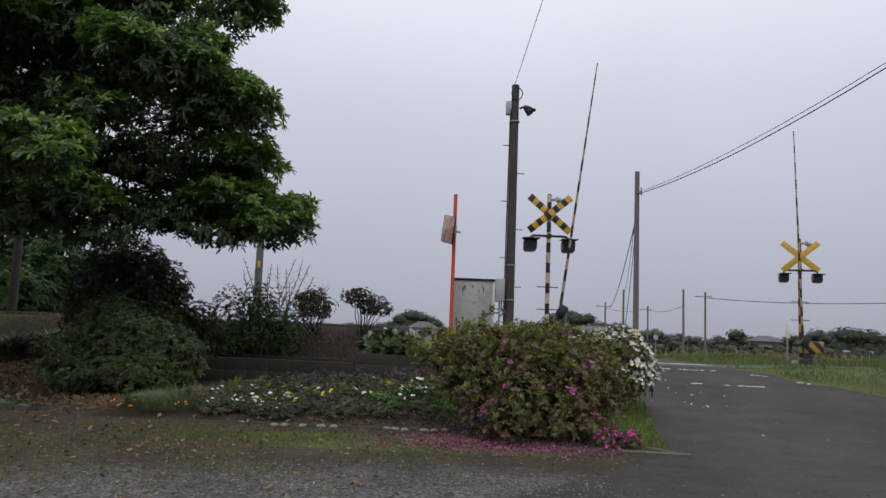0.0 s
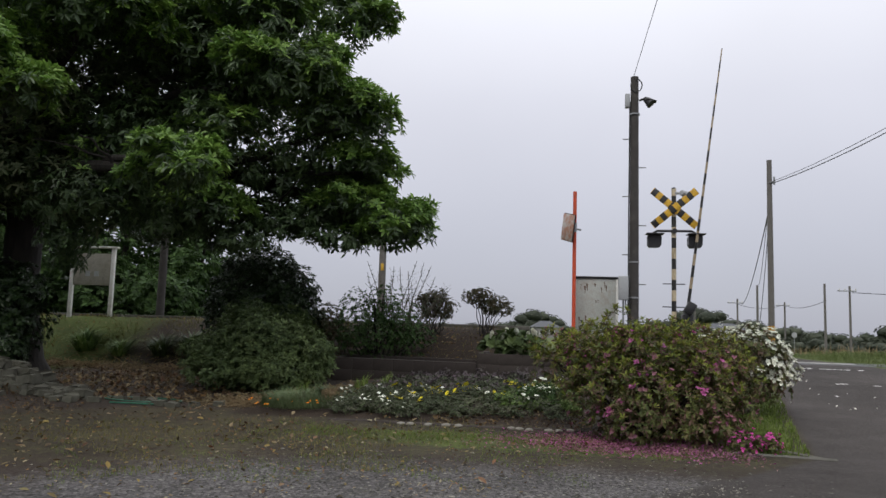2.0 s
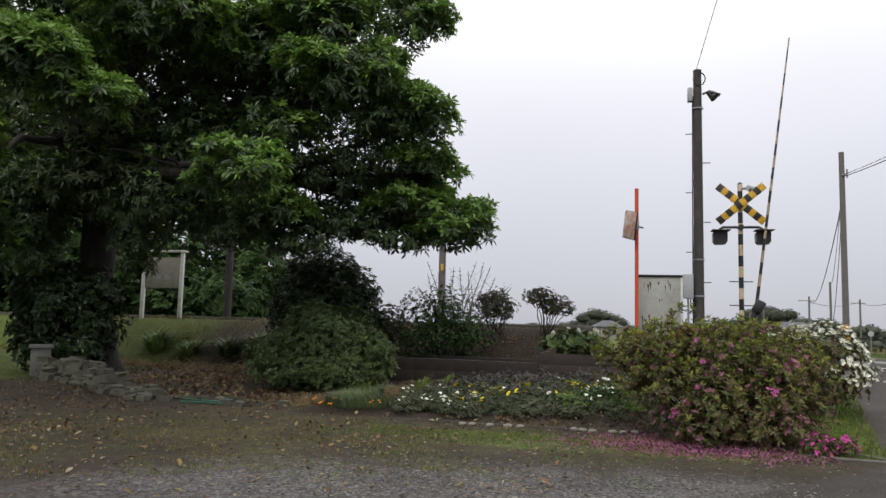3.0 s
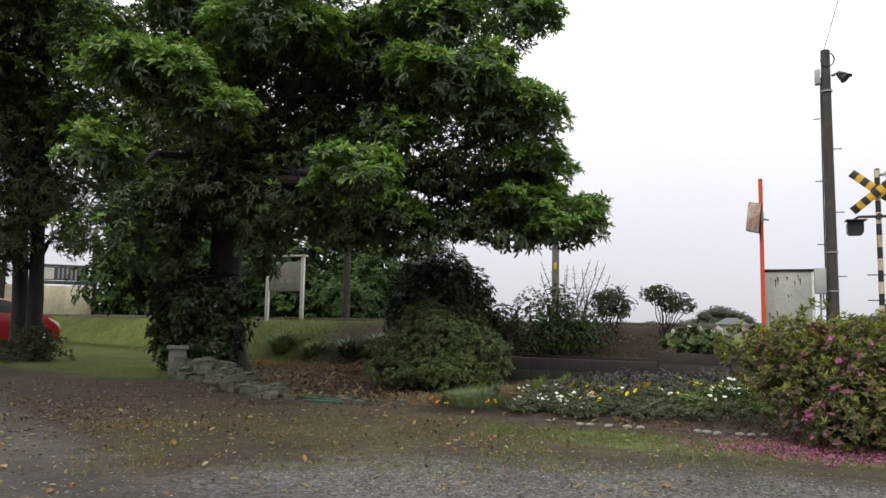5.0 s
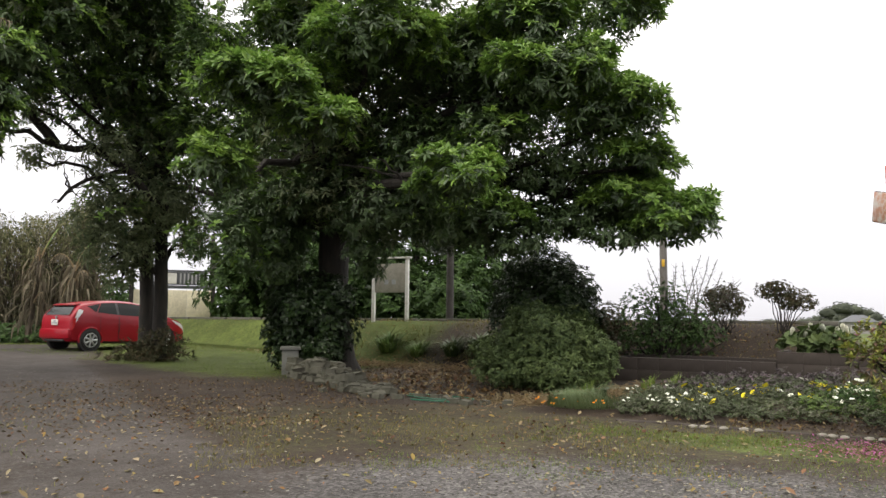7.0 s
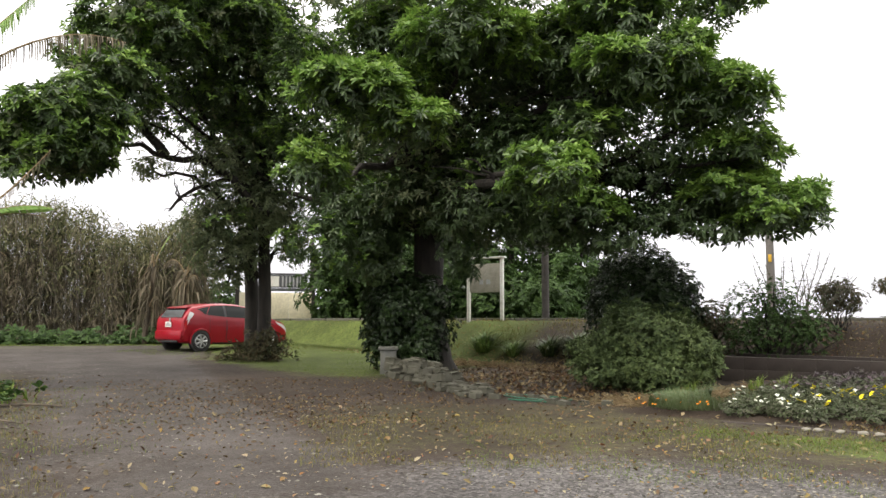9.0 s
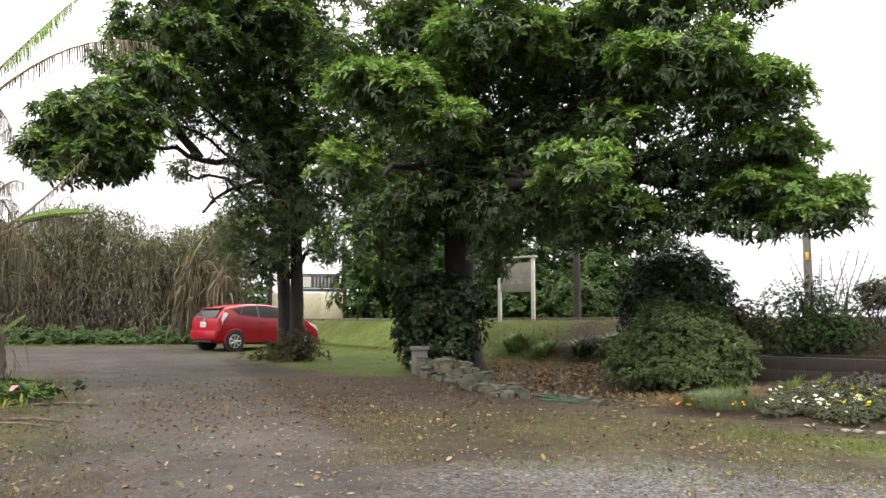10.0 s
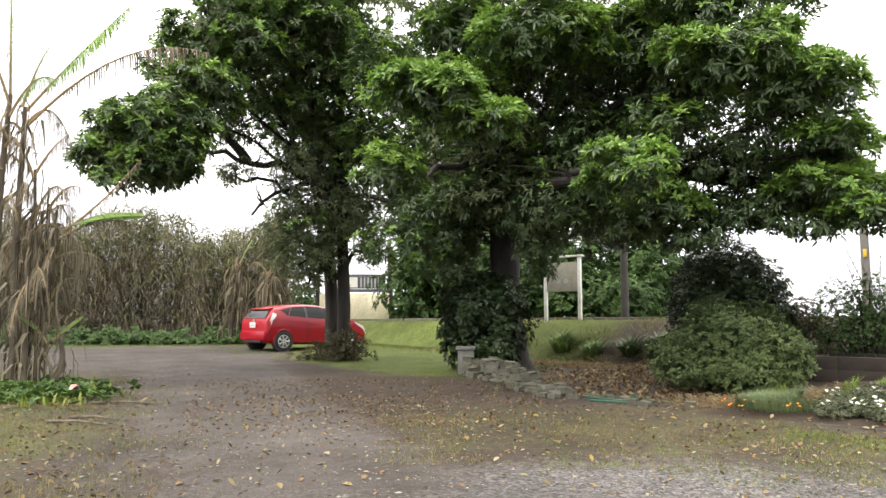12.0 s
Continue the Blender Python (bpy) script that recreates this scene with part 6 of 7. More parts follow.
shrub("ivy_mound", (-15.75, 12.75), [(-0.35, 0, 0.12, 0.5, 0.34), (0.3, 0, 0.30, 0.42, 0.5), (-0.05, -0.15, 0.2, 0.5, 0.45), (0.6, 0, 0.2, 0.38, 0.4), (-0.75, 0, 0.0, 0.4, 0.16), (-0.1, -0.35, 0.04, 0.7, 0.2)], M_LEAF_RED, "ragged mound of dull leaves round the twin trunks", leaf=0.13, spacing=0.12, seed=590, stems=3, rough=1.0, wide=0.13, lift=(0.0, 1.2), drop=0.2)

# the concrete post, the rubble edge, hose and scraps
bp = thing("concrete_post", pose(-10.75, 12.15, gz(-10.75, 12.15) - 0.05, 0, 0, 40), "short grey concrete post with a flat cap", "post")
part("shaft", box(bmesh.new(), (0, 0, 0.28), (0.34, 0.34, 0.58), 0.015), M_BLOCK, bp)
part("cap", box(bmesh.new(), (0, 0, 0.595), (0.42, 0.42, 0.07), 0.012), M_BLOCK, bp)


def rock(name, at, s, mat, label, group, seed, turn=0.0):
    g = random.Random(seed)
    bm = box(bmesh.new(), (0, 0, 0), s, min(s) * 0.16)
    for v in bm.verts:
        v.co += Vector([g.uniform(-1, 1) * min(s) * 0.17 for _ in range(3)])
    ob = part(name, bm, mat, None, label)
    ob.matrix_basis = pose(at[0], at[1], at[2], g.uniform(-8, 8), g.uniform(-8, 8), turn + g.uniform(-25, 25))
    return tagged(ob, category="stone", group=group)


g = random.Random(600)
for i in range(58):
    u = i / 57
    x, y = -10.3 + 3.3 * u + g.uniform(-0.12, 0.12), 12.0 - 1.75 * u + g.uniform(-0.3, 0.35)
    hgt = 0.42 * (1 - u) + 0.08
    for layer in range(3 if u < 0.3 else 2 if u < 0.65 else 1):
        s = (g.uniform(0.15, 0.38), g.uniform(0.14, 0.26), g.uniform(0.08, 0.16))
        rock("rubble_stone", (x + g.uniform(-0.1, 0.1), y + 0.1 * layer, gz(x, y) + s[2] * (0.4 + 0.85 * layer)), s, M_ROCK, "rough mossy grey rubble stone at the bed's edge", "stones edging the bank", 610 + i * 3 + layer, -28)
for i in range(14):
    x, y = -8.2 + 3.4 * i / 13, 10.1 + 0.25 * math.sin(i)
    s = (g.uniform(0.1, 0.22), 0.12, 0.08)
    rock("rubble_stone", (x, y, gz(x, y) + 0.03), s, M_ROCK, "small half-buried grey stone at the bed's edge", "stones edging the bank", 700 + i)

hs = thing("garden_hose", pose(-6.0, 10.0, gz(-6.0, 10.0)), "loose green garden hose lying on the soil", "hose")
part("coil", tube(bmesh.new(), [(0.6 * math.sin(a) - 0.1 * a * 0.3, 0.25 * math.cos(a * 1.1) + 0.35, 0.03) for a in [k * 0.3 for k in range(26)]], 0.009, 6), M_GREEN_HOSE, hs)
part("end", tube(bmesh.new(), [(-0.3, -0.1, 0.02), (0.1, -0.12, 0.025), (0.55, -0.05, 0.02)], 0.013, 6), M_GREEN_HOSE, hs)

# edging of the flower bed: a sunken board with pale round stones
ed = tagged(part("bed_edging", tube(bmesh.new(), [(x, 9.28 + 0.04 * math.sin(x * 2), gz(x, 9.28) - 0.012) for x in [-2.9 + 0.4 * k for k in range(9)]], 0.035, 8), M_PLANTER, None, "sunken grey edging along the flower bed"), category="edging", kind="structure")
for i, x in enumerate((-1.95, -1.83, -1.61, -1.39, -1.24, -0.6, -0.5, -0.38, -0.15, -0.03, 0.1)):
    q = random.Random(720 + i)
    bm = bmesh.new()
    bmesh.ops.create_icosphere(bm, subdivisions=2, radius=1.0)
    for v in bm.verts:
        v.co = Vector((v.co.x * 0.062 * q.uniform(0.8, 1.1), v.co.y * 0.05, v.co.z * 0.026)) * (1 + q.uniform(-0.06, 0.06))
    ob = tagged(part("edging_stone", bm, M_STONE, None, "pale rounded stone set along the flower bed"), category="stone", group="edging stones")
    ob.matrix_basis = pose(x, 9.2 + q.uniform(-0.05, 0.05), gz(x, 9.2) + 0.010, 0, 0, q.uniform(0, 90))
for a, c in (((1.75, 8.32), (2.72, 8.2)), ((2.12, 8.85), (2.6, 8.24)), ((2.2, 9.6), (2.05, 8.85))):
    tagged(part("kerb_strip", tube(bmesh.new(), [(*a, gz(*a) + 0.0), (*c, gz(*c) + 0.0)], 0.025, 6), M_KERB, None, "thin sunken concrete edging in the grass"), category="edging", kind="structure")


# ---- the red hatchback ----
def red_car(m):
    t = thing("hatchback_car", m, "red five-door hatchback parked on the gravel", "car")
    xs = [-2.0, -1.985, -1.95, -1.90, -1.80, -1.70, -1.62, -1.3, -0.9, -0.4, 0.0, 0.4, 0.75, 1.1, 1.35, 1.6, 1.8, 1.93, 2.0]
    top = [0.60, 0.76, 0.97, 1.05, 1.18, 1.285, 1.325, 1.395, 1.44, 1.455, 1.44, 1.375, 1.23, 1.055, 0.97, 0.90, 0.81, 0.69, 0.53]
    belt = [0.57, 0.72, 0.93, 0.99, 1.03, 1.045, 1.05, 1.035, 1.0, 0.965, 0.95, 0.94, 0.935, 0.92, 0.89, 0.83, 0.75, 0.65, 0.51]
    half = [0.64, 0.74, 0.785, 0.80, 0.815, 0.825, 0.83, 0.845, 0.8475, 0.8475, 0.8475, 0.8475, 0.845, 0.838, 0.825, 0.79, 0.73, 0.65, 0.55]
    low = [0.36, 0.30, 0.27, 0.25, 0.24, 0.23, 0.22, 0.2, 0.19, 0.18, 0.18, 0.18, 0.18, 0.18, 0.19, 0.2, 0.22, 0.25, 0.3]

    def section(i):
        w, zt, zb, zl = half[i], top[i], belt[i], low[i]
        g_ = max(0.0, min(1.0, (zt - zb) / 0.45))
        wr = w * (0.93 - 0.19 * g_)
        return [(0.0, zl), (w * 0.86, zl), (w * 0.955, zl + 0.06), (w * 0.965, zl + (zb - zl) * 0.30), (w, zl + (zb - zl) * 0.52), (w * 0.978, zb - 0.10), (w * 0.965, zb), (w * 0.5 * 1.0 + wr * 0.5 - 0.01, (zb + zt) / 2 + 0.02 * g_), (wr, zt - 0.055 * (0.4 + 0.6 * g_)), (wr * 0.86, zt - 0.018), (wr * 0.5, zt), (0.0, zt + 0.004)]

    S = [section(i) for i in range(len(xs))]

    def at(x, v, off=0.0, side=1):
        i = max(0, min(len(xs) - 2, int(np.searchsorted(xs, x)) - 1))
        u = (x - xs[i]) / (xs[i + 1] - xs[i])
        j = max(0, min(10, int(v)))
        q = v - j
        y0 = [S[k][j][0] + (S[k][j + 1][0] - S[k][j][0]) * q for k in (i, i + 1)]
        z0 = [S[k][j][1] + (S[k][j + 1][1] - S[k][j][1]) * q for k in (i, i + 1)]
        ny, nz = S[i][j + 1][1] - S[i][j][1], -(S[i][j + 1][0] - S[i][j][0])
        ln = math.hypot(ny, nz) or 1
        return Vector((x, side * (y0[0] + (y0[1] - y0[0]) * u + off * ny / ln), z0[0] + (z0[1] - z0[0]) * u + off * nz / ln))

    def patch(name, mat, corners, parent, side, off=0.008, n=6, label=""):
        """corners: (x, v) of lower rear, lower front, upper front, upper rear on one flank."""
        bm = bmesh.new()
        (a, b_, c_, d_) = corners
        grid = []
        for r in range(n + 1):
            f = r / n
            grid.append([])
            for k in range(n + 1):
                e = k / n
                x = (a[0] * (1 - e) + b_[0] * e) * (1 - f) + (d_[0] * (1 - e) + c_[0] * e) * f
                v = (a[1] * (1 - e) + b_[1] * e) * (1 - f) + (d_[1] * (1 - e) + c_[1] * e) * f
                grid[-1].append(bm.verts.new(at(x, v, off, side)))
        for r in range(n):
            for k in range(n):
                fc = (grid[r][k], grid[r][k + 1], grid[r + 1][k + 1], grid[r + 1][k])
                bm.faces.new(fc if side < 0 else fc[::-1])
        return part(name, bm, mat, parent, label)

    bm = bmesh.new()
    rows_ = []
    for i, x in enumerate(xs):
        ring = [bm.verts.new((x, y, z)) for y, z in S[i]]
        ring += [bm.verts.new((x, -y, z)) for y, z in S[i][-2:0:-1]]
        rows_.append(ring)
    k = len(rows_[0])
    for a, c in zip(rows_, rows_[1:]):
        for j in range(k):
            bm.faces.new((a[j], c[j], c[(j + 1) % k], a[(j + 1) % k]))
    bm.faces.new(rows_[0])
    bm.faces.new(rows_[-1][::-1])
    bmesh.ops.recalc_face_normals(bm, faces=bm.faces)
    body = part("body", bm, M_CAR, t, "glossy red bodywork")
    for s in (-1, 1):
        patch("rear_window", M_CARGLASS, ((-1.20, 6.3), (-0.58, 6.2), (-0.58, 7.92), (-1.02, 7.85)), t, s)
        patch("corner_window", M_CARGLASS, ((-1.27, 6.35), (-1.23, 6.3), (-1.05, 7.8), (-1.50, 7.4)), t, s)
        patch("front_window", M_CARGLASS, ((-0.50, 6.2), (0.74, 6.15), (0.32, 7.85), (-0.50, 7.92)), t, s)
        patch("quarter_window", M_CARGLASS, ((0.79, 6.15), (1.0, 6.1), (0.68, 7.2), (0.52, 7.4)), t, s)
        patch("window_pillar", M_BLACK, ((-0.58, 6.2), (-0.50, 6.2), (-0.50, 7.92), (-0.58, 7.92)), t, s, 0.006, 4)
        lamp = patch("tail_lamp", M_LAMP_CLEAR, ((-1.945, 4.2), (-1.82, 4.7), (-1.63, 6.5), (-1.77, 7.3)), t, s, 0.014, 6, "clear tail lamp cluster")
        patch("reflector", M_LAMP_RED, ((-1.96, 3.9), (-1.88, 4.2), (-1.83, 5.2), (-1.93, 5.2)), lamp, s, 0.022, 4, "red reflector")
        for xa in (-1.41, 1.14):
            bm = tube(bmesh.new(), [(xa + 0.355 * math.cos(q), s * 0.842, 0.30 + 0.355 * math.sin(q)) for q in [math.pi * (k_ / 14) for k_ in range(-1, 16)]], 0.026, 8)
            part("arch_flare", bm, M_CAR, t)
        patch("head_lamp", M_LAMP_CLEAR, ((1.5, 5.2), (1.93, 4.6), (1.88, 5.9), (1.35, 6.0)), t, s, 0.01, 5, "clear head lamp")
        patch("sill_trim", M_BLACK, ((-1.02, 1.3), (0.76, 1.3), (0.76, 2.0), (-1.02, 2.0)), t, s, 0.014, 8)
        for x0, x1 in ((-1.12, -0.53), (-0.51, 0.74)):
            for xa in (x0, x1):
                patch("door_gap", M_BLACK, ((xa, 2.4), (xa + 0.012, 2.4), (xa + 0.012, 5.9), (xa, 5.9)), t, s, 0.010, 14)
        for x in (-1.02, -0.36):
            patch("door_handle", M_CAR, ((x, 4.75), (x + 0.16, 4.75), (x + 0.16, 5.0), (x, 5.0)), t, s, 0.03, 3)
        part("side_mirror", box(bmesh.new(), (0.68, s * 0.93, 1.0), (0.12, 0.2, 0.15), 0.04), M_CAR, t)
    # hatch glass, tailgate seam, bumper, plate
    bm = bmesh.new()
    zz = [(-1.935, 1.0, 0.62), (-1.88, 1.08, 0.60), (-1.80, 1.185, 0.57), (-1.73, 1.265, 0.54)]
    g1 = [[bm.verts.new((x - 0.012, yy * w, z + 0.012)) for yy in (-1, -0.5, 0, 0.5, 1)] for x, z, w in zz]
    for a, c in zip(g1, g1[1:]):
        for j in range(4):
            bm.faces.new((a[j], a[j + 1], c[j + 1], c[j]))
    part("hatch_window", bm, M_CARGLASS, t)
    part("spoiler", box(bmesh.new(), (-1.69, 0, 1.318), (0.2, 1.1, 0.03), 0.012, pose(0, 0, 0, 0, -12, 0)), M_CAR, t)
    bp_ = part("rear_bumper", box(bmesh.new(), (-1.965, 0, 0.47), (0.17, 1.52, 0.30), 0.07), M_CAR, t)
    part("diffuser", box(bmesh.new(), (-1.965, 0, 0.285), (0.12, 1.0, 0.07), 0.02), M_BLACK, bp_)
    pl = part("number_plate", box(bmesh.new(), (-2.01, 0, 0.80), (0.02, 0.33, 0.165), 0.005), M_WHITE, t, "plain white number plate")
    for z, w in ((0.835, 0.16), (0.78, 0.26)):
        part("plate_bar", box(bmesh.new(), (-2.023, 0, z), (0.004, w, 0.045)), M_GREYBOX, pl)
    part("badge", tube(bmesh.new(), [(-1.96, 0, 0.945), (-1.985, 0, 0.945)], 0.045, 12), M_RIM, t)
    for x in (-1.41, 1.14):
        for s in (-1, 1):
            bm = bmesh.new()
            tube(bm, [(x, s * 0.70, 0.30), (x, s * 0.846, 0.30)], 0.345, 28)
            part("wheel_arch", bm, M_BLACK, t)
            wh = part("wheel", tube(bmesh.new(), [(x, s * 0.66, 0.29), (x, s * 0.68, 0.29), (x, s * 0.84, 0.29), (x, s * 0.862, 0.29)], [0.27, 0.29, 0.29, 0.27], 28), M_TYRE, t, "black tyre")
            part("rim", tube(bmesh.new(), [(x, s * 0.80, 0.29), (x, s * 0.866, 0.29)], [0.2, 0.195], 24), M_BLACK, wh)
            bm = bmesh.new()
            for q in range(7):
                a = 2 * math.pi * q / 7
                tube(bm, [(x + 0.03 * math.cos(a), s * 0.872, 0.29 + 0.03 * math.sin(a)), (x + 0.19 * math.cos(a), s * 0.868, 0.29 + 0.19 * math.sin(a))], [0.026, 0.034], 6)
            tube(bm, [(x + 0.195 * math.cos(a), s * 0.868, 0.29 + 0.195 * math.sin(a)) for a in [2 * math.pi * q / 24 for q in range(25)]], 0.014, 6, cap=False)
            tube(bm, [(x, s * 0.85, 0.29), (x, s * 0.882, 0.29)], 0.05, 12)
            part("spokes", bm, M_RIM, wh, "silver wheel spokes")
    return t


red_car(pose(-20.46, 15.17, gz(-20.5, 14.8) - 0.01, 0, 0, 87))


# ---- the dead reed thicket along the yard ----
def thicket():
    g = np.random.default_rng(900)
    n = 520
    u = 0.12 + 0.88 * g.random(n)
    x = -23.6 - 9.5 * u + g.normal(0, 0.2, n)
    y = 18.9 - 13.5 * u + g.normal(0, 0.2, n)
    off = g.random(n) * 2.2
    x, y = x - 0.8 * off, y + 0.55 * off
    h = 4.1 + 0.5 * np.sin(u * 17) + g.normal(0, 0.3, n) + 0.25 * off
    bm = bmesh.new()
    lobes = []
    gg = random.Random(901)
    for i in range(n):
        z0 = gz(x[i], y[i])
        lean = Vector((gg.uniform(-0.35, 0.5), gg.uniform(-0.35, 0.35), h[i]))
        tube(bm, [(x[i], y[i], z0 - 0.05), (x[i] + lean.x * 0.4, y[i] + lean.y * 0.4, z0 + h[i] * 0.55), (x[i] + lean.x, y[i] + lean.y, z0 + h[i])], [0.014, 0.011, 0.006], 4)
    t = thing("reed_thicket", pose(0, 0, 0), "tall thicket of dry brown reeds and bamboo grass", "thicket")
    tagged(part("cane_stand", bm, M_BARK_GREY, t), kind="stuff")
    k = 54
    ii = np.repeat(np.arange(n), k)
    v = g.random(n * k) ** 0.95
    P = np.stack([x[ii] + g.normal(0, 0.22, n * k), y[ii] + g.normal(0, 0.22, n * k), ground_z(x[ii], y[ii]) + h[ii] * (0.05 + 0.99 * v)], 1)
    N = np.stack([g.normal(0.25, 0.6, n * k), g.normal(-0.3, 0.6, n * k), g.normal(0.1, 0.5, n * k)], 1)
    green = g.random(n * k) < np.clip(0.14 + 0.95 * v ** 1.6, 0, 1)
    tagged(rosettes("dry_leaves", P[~green], N[~green], 0.30, M_REED_DRY, t, "dry hanging reed leaves", k=4, wide=0.06, lift=(-0.4, 0.5), droop=0.75, seed=902), kind="stuff")
    tagged(rosettes("green_leaves", P[green], N[green], 0.23, M_LEAF_REED, t, "dull green leaves near the top", k=3, wide=0.10, lift=(-0.2, 0.7), droop=0.5, seed=903), kind="stuff")
    # creeping green growth at its foot
    m = 1300
    u = g.random(m)
    cx, cy = -22.8 - 9.0 * u + g.normal(0, 0.3, m), 17.6 - 12.8 * u + g.normal(0, 0.3, m)
    P = np.stack([cx, cy, ground_z(cx, cy) + g.uniform(0.02, 0.62, m) * g.random(m)], 1)
    c = rosettes("ground_cover", P, np.tile([0.4, -0.4, 0.8], (m, 1)), 0.16, M_LEAF_WOOD, None, "leafy green ground cover along the thicket's foot", k=7, wide=0.35, seed=904)
    tagged(c, category="ground cover", kind="stuff")


thicket()


# ---- banana plants with wind-torn leaves ----
def banana_leaf(parent, a, tip, rise, seed, mat, width, tatter, label):
    """A midrib that arches from a to tip, with blade strips along both sides."""
    g = np.random.default_rng(seed)
    n = 80
    u = np.linspace(0, 1, n)
    a, tip = np.array(a), np.array(tip)
    C = a[None] * (1 - u[:, None]) + tip[None] * u[:, None] + np.array([0, 0, 1.0]) * (4 * rise * u * (1 - u))[:, None]
    leaf = part("leaf_rib", tube(bmesh.new(), [tuple(p) for p in C[::8]] + [tuple(C[-1])], [0.032 * (1 - 0.085 * i) for i in range(len(C[::8]) + 1)], 6), M_STRAW, parent, label)
    d = unit(np.gradient(C, axis=0))
    side = unit(np.cross(d, [0, 0, 1.0]))
    V, F = [], []
    for s in (-1, 1):
        for i in range(15, n - 1):
            if g.random() < tatter * 0.35:
                continue
            w = width * math.sin(math.pi * min(1, (u[i] - 0.16) / 0.86)) ** 0.55 * (g.uniform(0.6, 1.05) if tatter > 0.3 else 1.0)
            hang = (g.uniform(0.25, 0.6) if tatter > 0.3 else 0.4) + tatter * g.uniform(0.5, 2.2) * (tatter > 0.3)
            out = side[i] * s + d[i] * 0.35
            p0 = C[i]
            span_ = (C[i + 1] - C[i]) * (0.98 if tatter < 0.5 else g.uniform(0.5, 0.9))
            for k in range(5):
                f = k / 4
                q = p0 + unit(out) * w * (f if tatter < 0.5 else f * (1 - 0.4 * f)) + np.array([0, 0, -1.0]) * hang * w * f * f
                V += [q, q + span_ * (1 - (0.35 * f if tatter > 0.3 else 0))]
                if k:
                    b_ = len(V) - 4
                    F.append((b_, b_ + 1, b_ + 3, b_ + 2))
    tagged(quads("leaf_blade", np.array(V), np.array(F), mat, leaf), kind="stuff")


def streamers(name, P, out, length, wide, mat, parent, label, seed):
    """Shredded dead leaves: strips that leave a stem, fold over and hang down, each twisted its own way."""
    g = np.random.default_rng(seed)
    n = len(P)
    L = (length * g.uniform(0.45, 1.35, n))[:, None]
    W = L * wide * g.uniform(0.5, 1.5, (n, 1))
    a = g.uniform(0, 2 * np.pi, n)
    S = np.stack([np.cos(a), np.sin(a), np.zeros(n)], 1)
    o = np.asarray(out) * g.uniform(0.0, 0.75, (n, 1)) ** 1.5
    drop = np.array([[0, 0, -1.0]])
    rows_ = []
    for f, w in ((0.0, 0.5), (0.25, 1.0), (0.6, 0.9), (1.0, 0.25)):
        c = P + o * L * math.sin(min(1.0, f * 1.6) * 1.57) + drop * L * (f ** 1.4 - 0.15 * math.sin(f * 3.1)) + S * L * 0.08 * np.sin(f * 5 + a)[:, None]
        tw_ = S * math.cos(f) + np.cross(S, drop) * math.sin(f) * 0.8
        rows_ += [c - tw_ * W * w, c + tw_ * W * w]
    V = np.stack(rows_, 1).reshape(-1, 3)
    b0 = np.arange(n)[:, None] * 8
    F = np.concatenate([b0 + [2 * i, 2 * i + 1, 2 * i + 3, 2 * i + 2] for i in range(3)])
    return tagged(quads(name, V, F, mat, parent, label), kind="stuff")


def banana(at, top, r0, seed, leaves, label, strips=150, z_low=0.35, length=0.55):
    """leaves: start and tip in the world, rise of the rib, material, half width, how torn."""
    o = Vector((at[0], at[1], gz(*at) - 0.05))
    t = thing("banana_plant", pose(*o), label, "banana plant", "banana plants at the yard's edge")
    g = random.Random(seed)
    end = Vector(top) - o
    pts = bowed((0, 0, 0), end, 0, 6, 0.05, g)
    part("stem", tube(bmesh.new(), pts, [r0 * (1 - 0.1 * i) for i in range(7)], 10), M_BANANA_STEM, t, "dry sheathed stem")
    for i, (a, tip, rise, mat, w, tatter) in enumerate(leaves):
        banana_leaf(t, Vector(a) - o, Vector(tip) - o, rise, seed + i, mat, w, tatter, "torn leaf")
    for i in range(5 if end.z > 2 else 0):
        a = end * g.uniform(0.45, 0.98)
        w = g.uniform(0, 6.28)
        tip = a + Vector((math.cos(w) * g.uniform(0.35, 0.9), math.sin(w) * g.uniform(0.35, 0.9), g.uniform(-0.9, 0.5)))
        banana_leaf(t, a, tip, g.uniform(0.1, 0.45), seed + 20 + i, M_BANANA_DRY, 0.2, 0.75, "broken dry leaf")
    q = np.random.default_rng(seed)
    u = q.random(strips) ** 0.8
    ang = q.uniform(0, 6.28, strips)
    out = np.stack([np.cos(ang), np.sin(ang), np.zeros(strips)], 1)
    base = np.array(end)[None] * (z_low / max(0.5, end.z) + (1 - z_low / max(0.5, end.z)) * u)[:, None]
    P = base + out * r0 * 0.9 + out * (0.3 * q.random(strips) ** 3)[:, None]
    P[:, 2] = np.maximum(P[:, 2], length * 0.9)
    streamers("dead_leaves", P, out, length, 0.032, M_BANANA_DRY, t, "shredded dead leaves hanging round the stem", seed + 50)
    return t


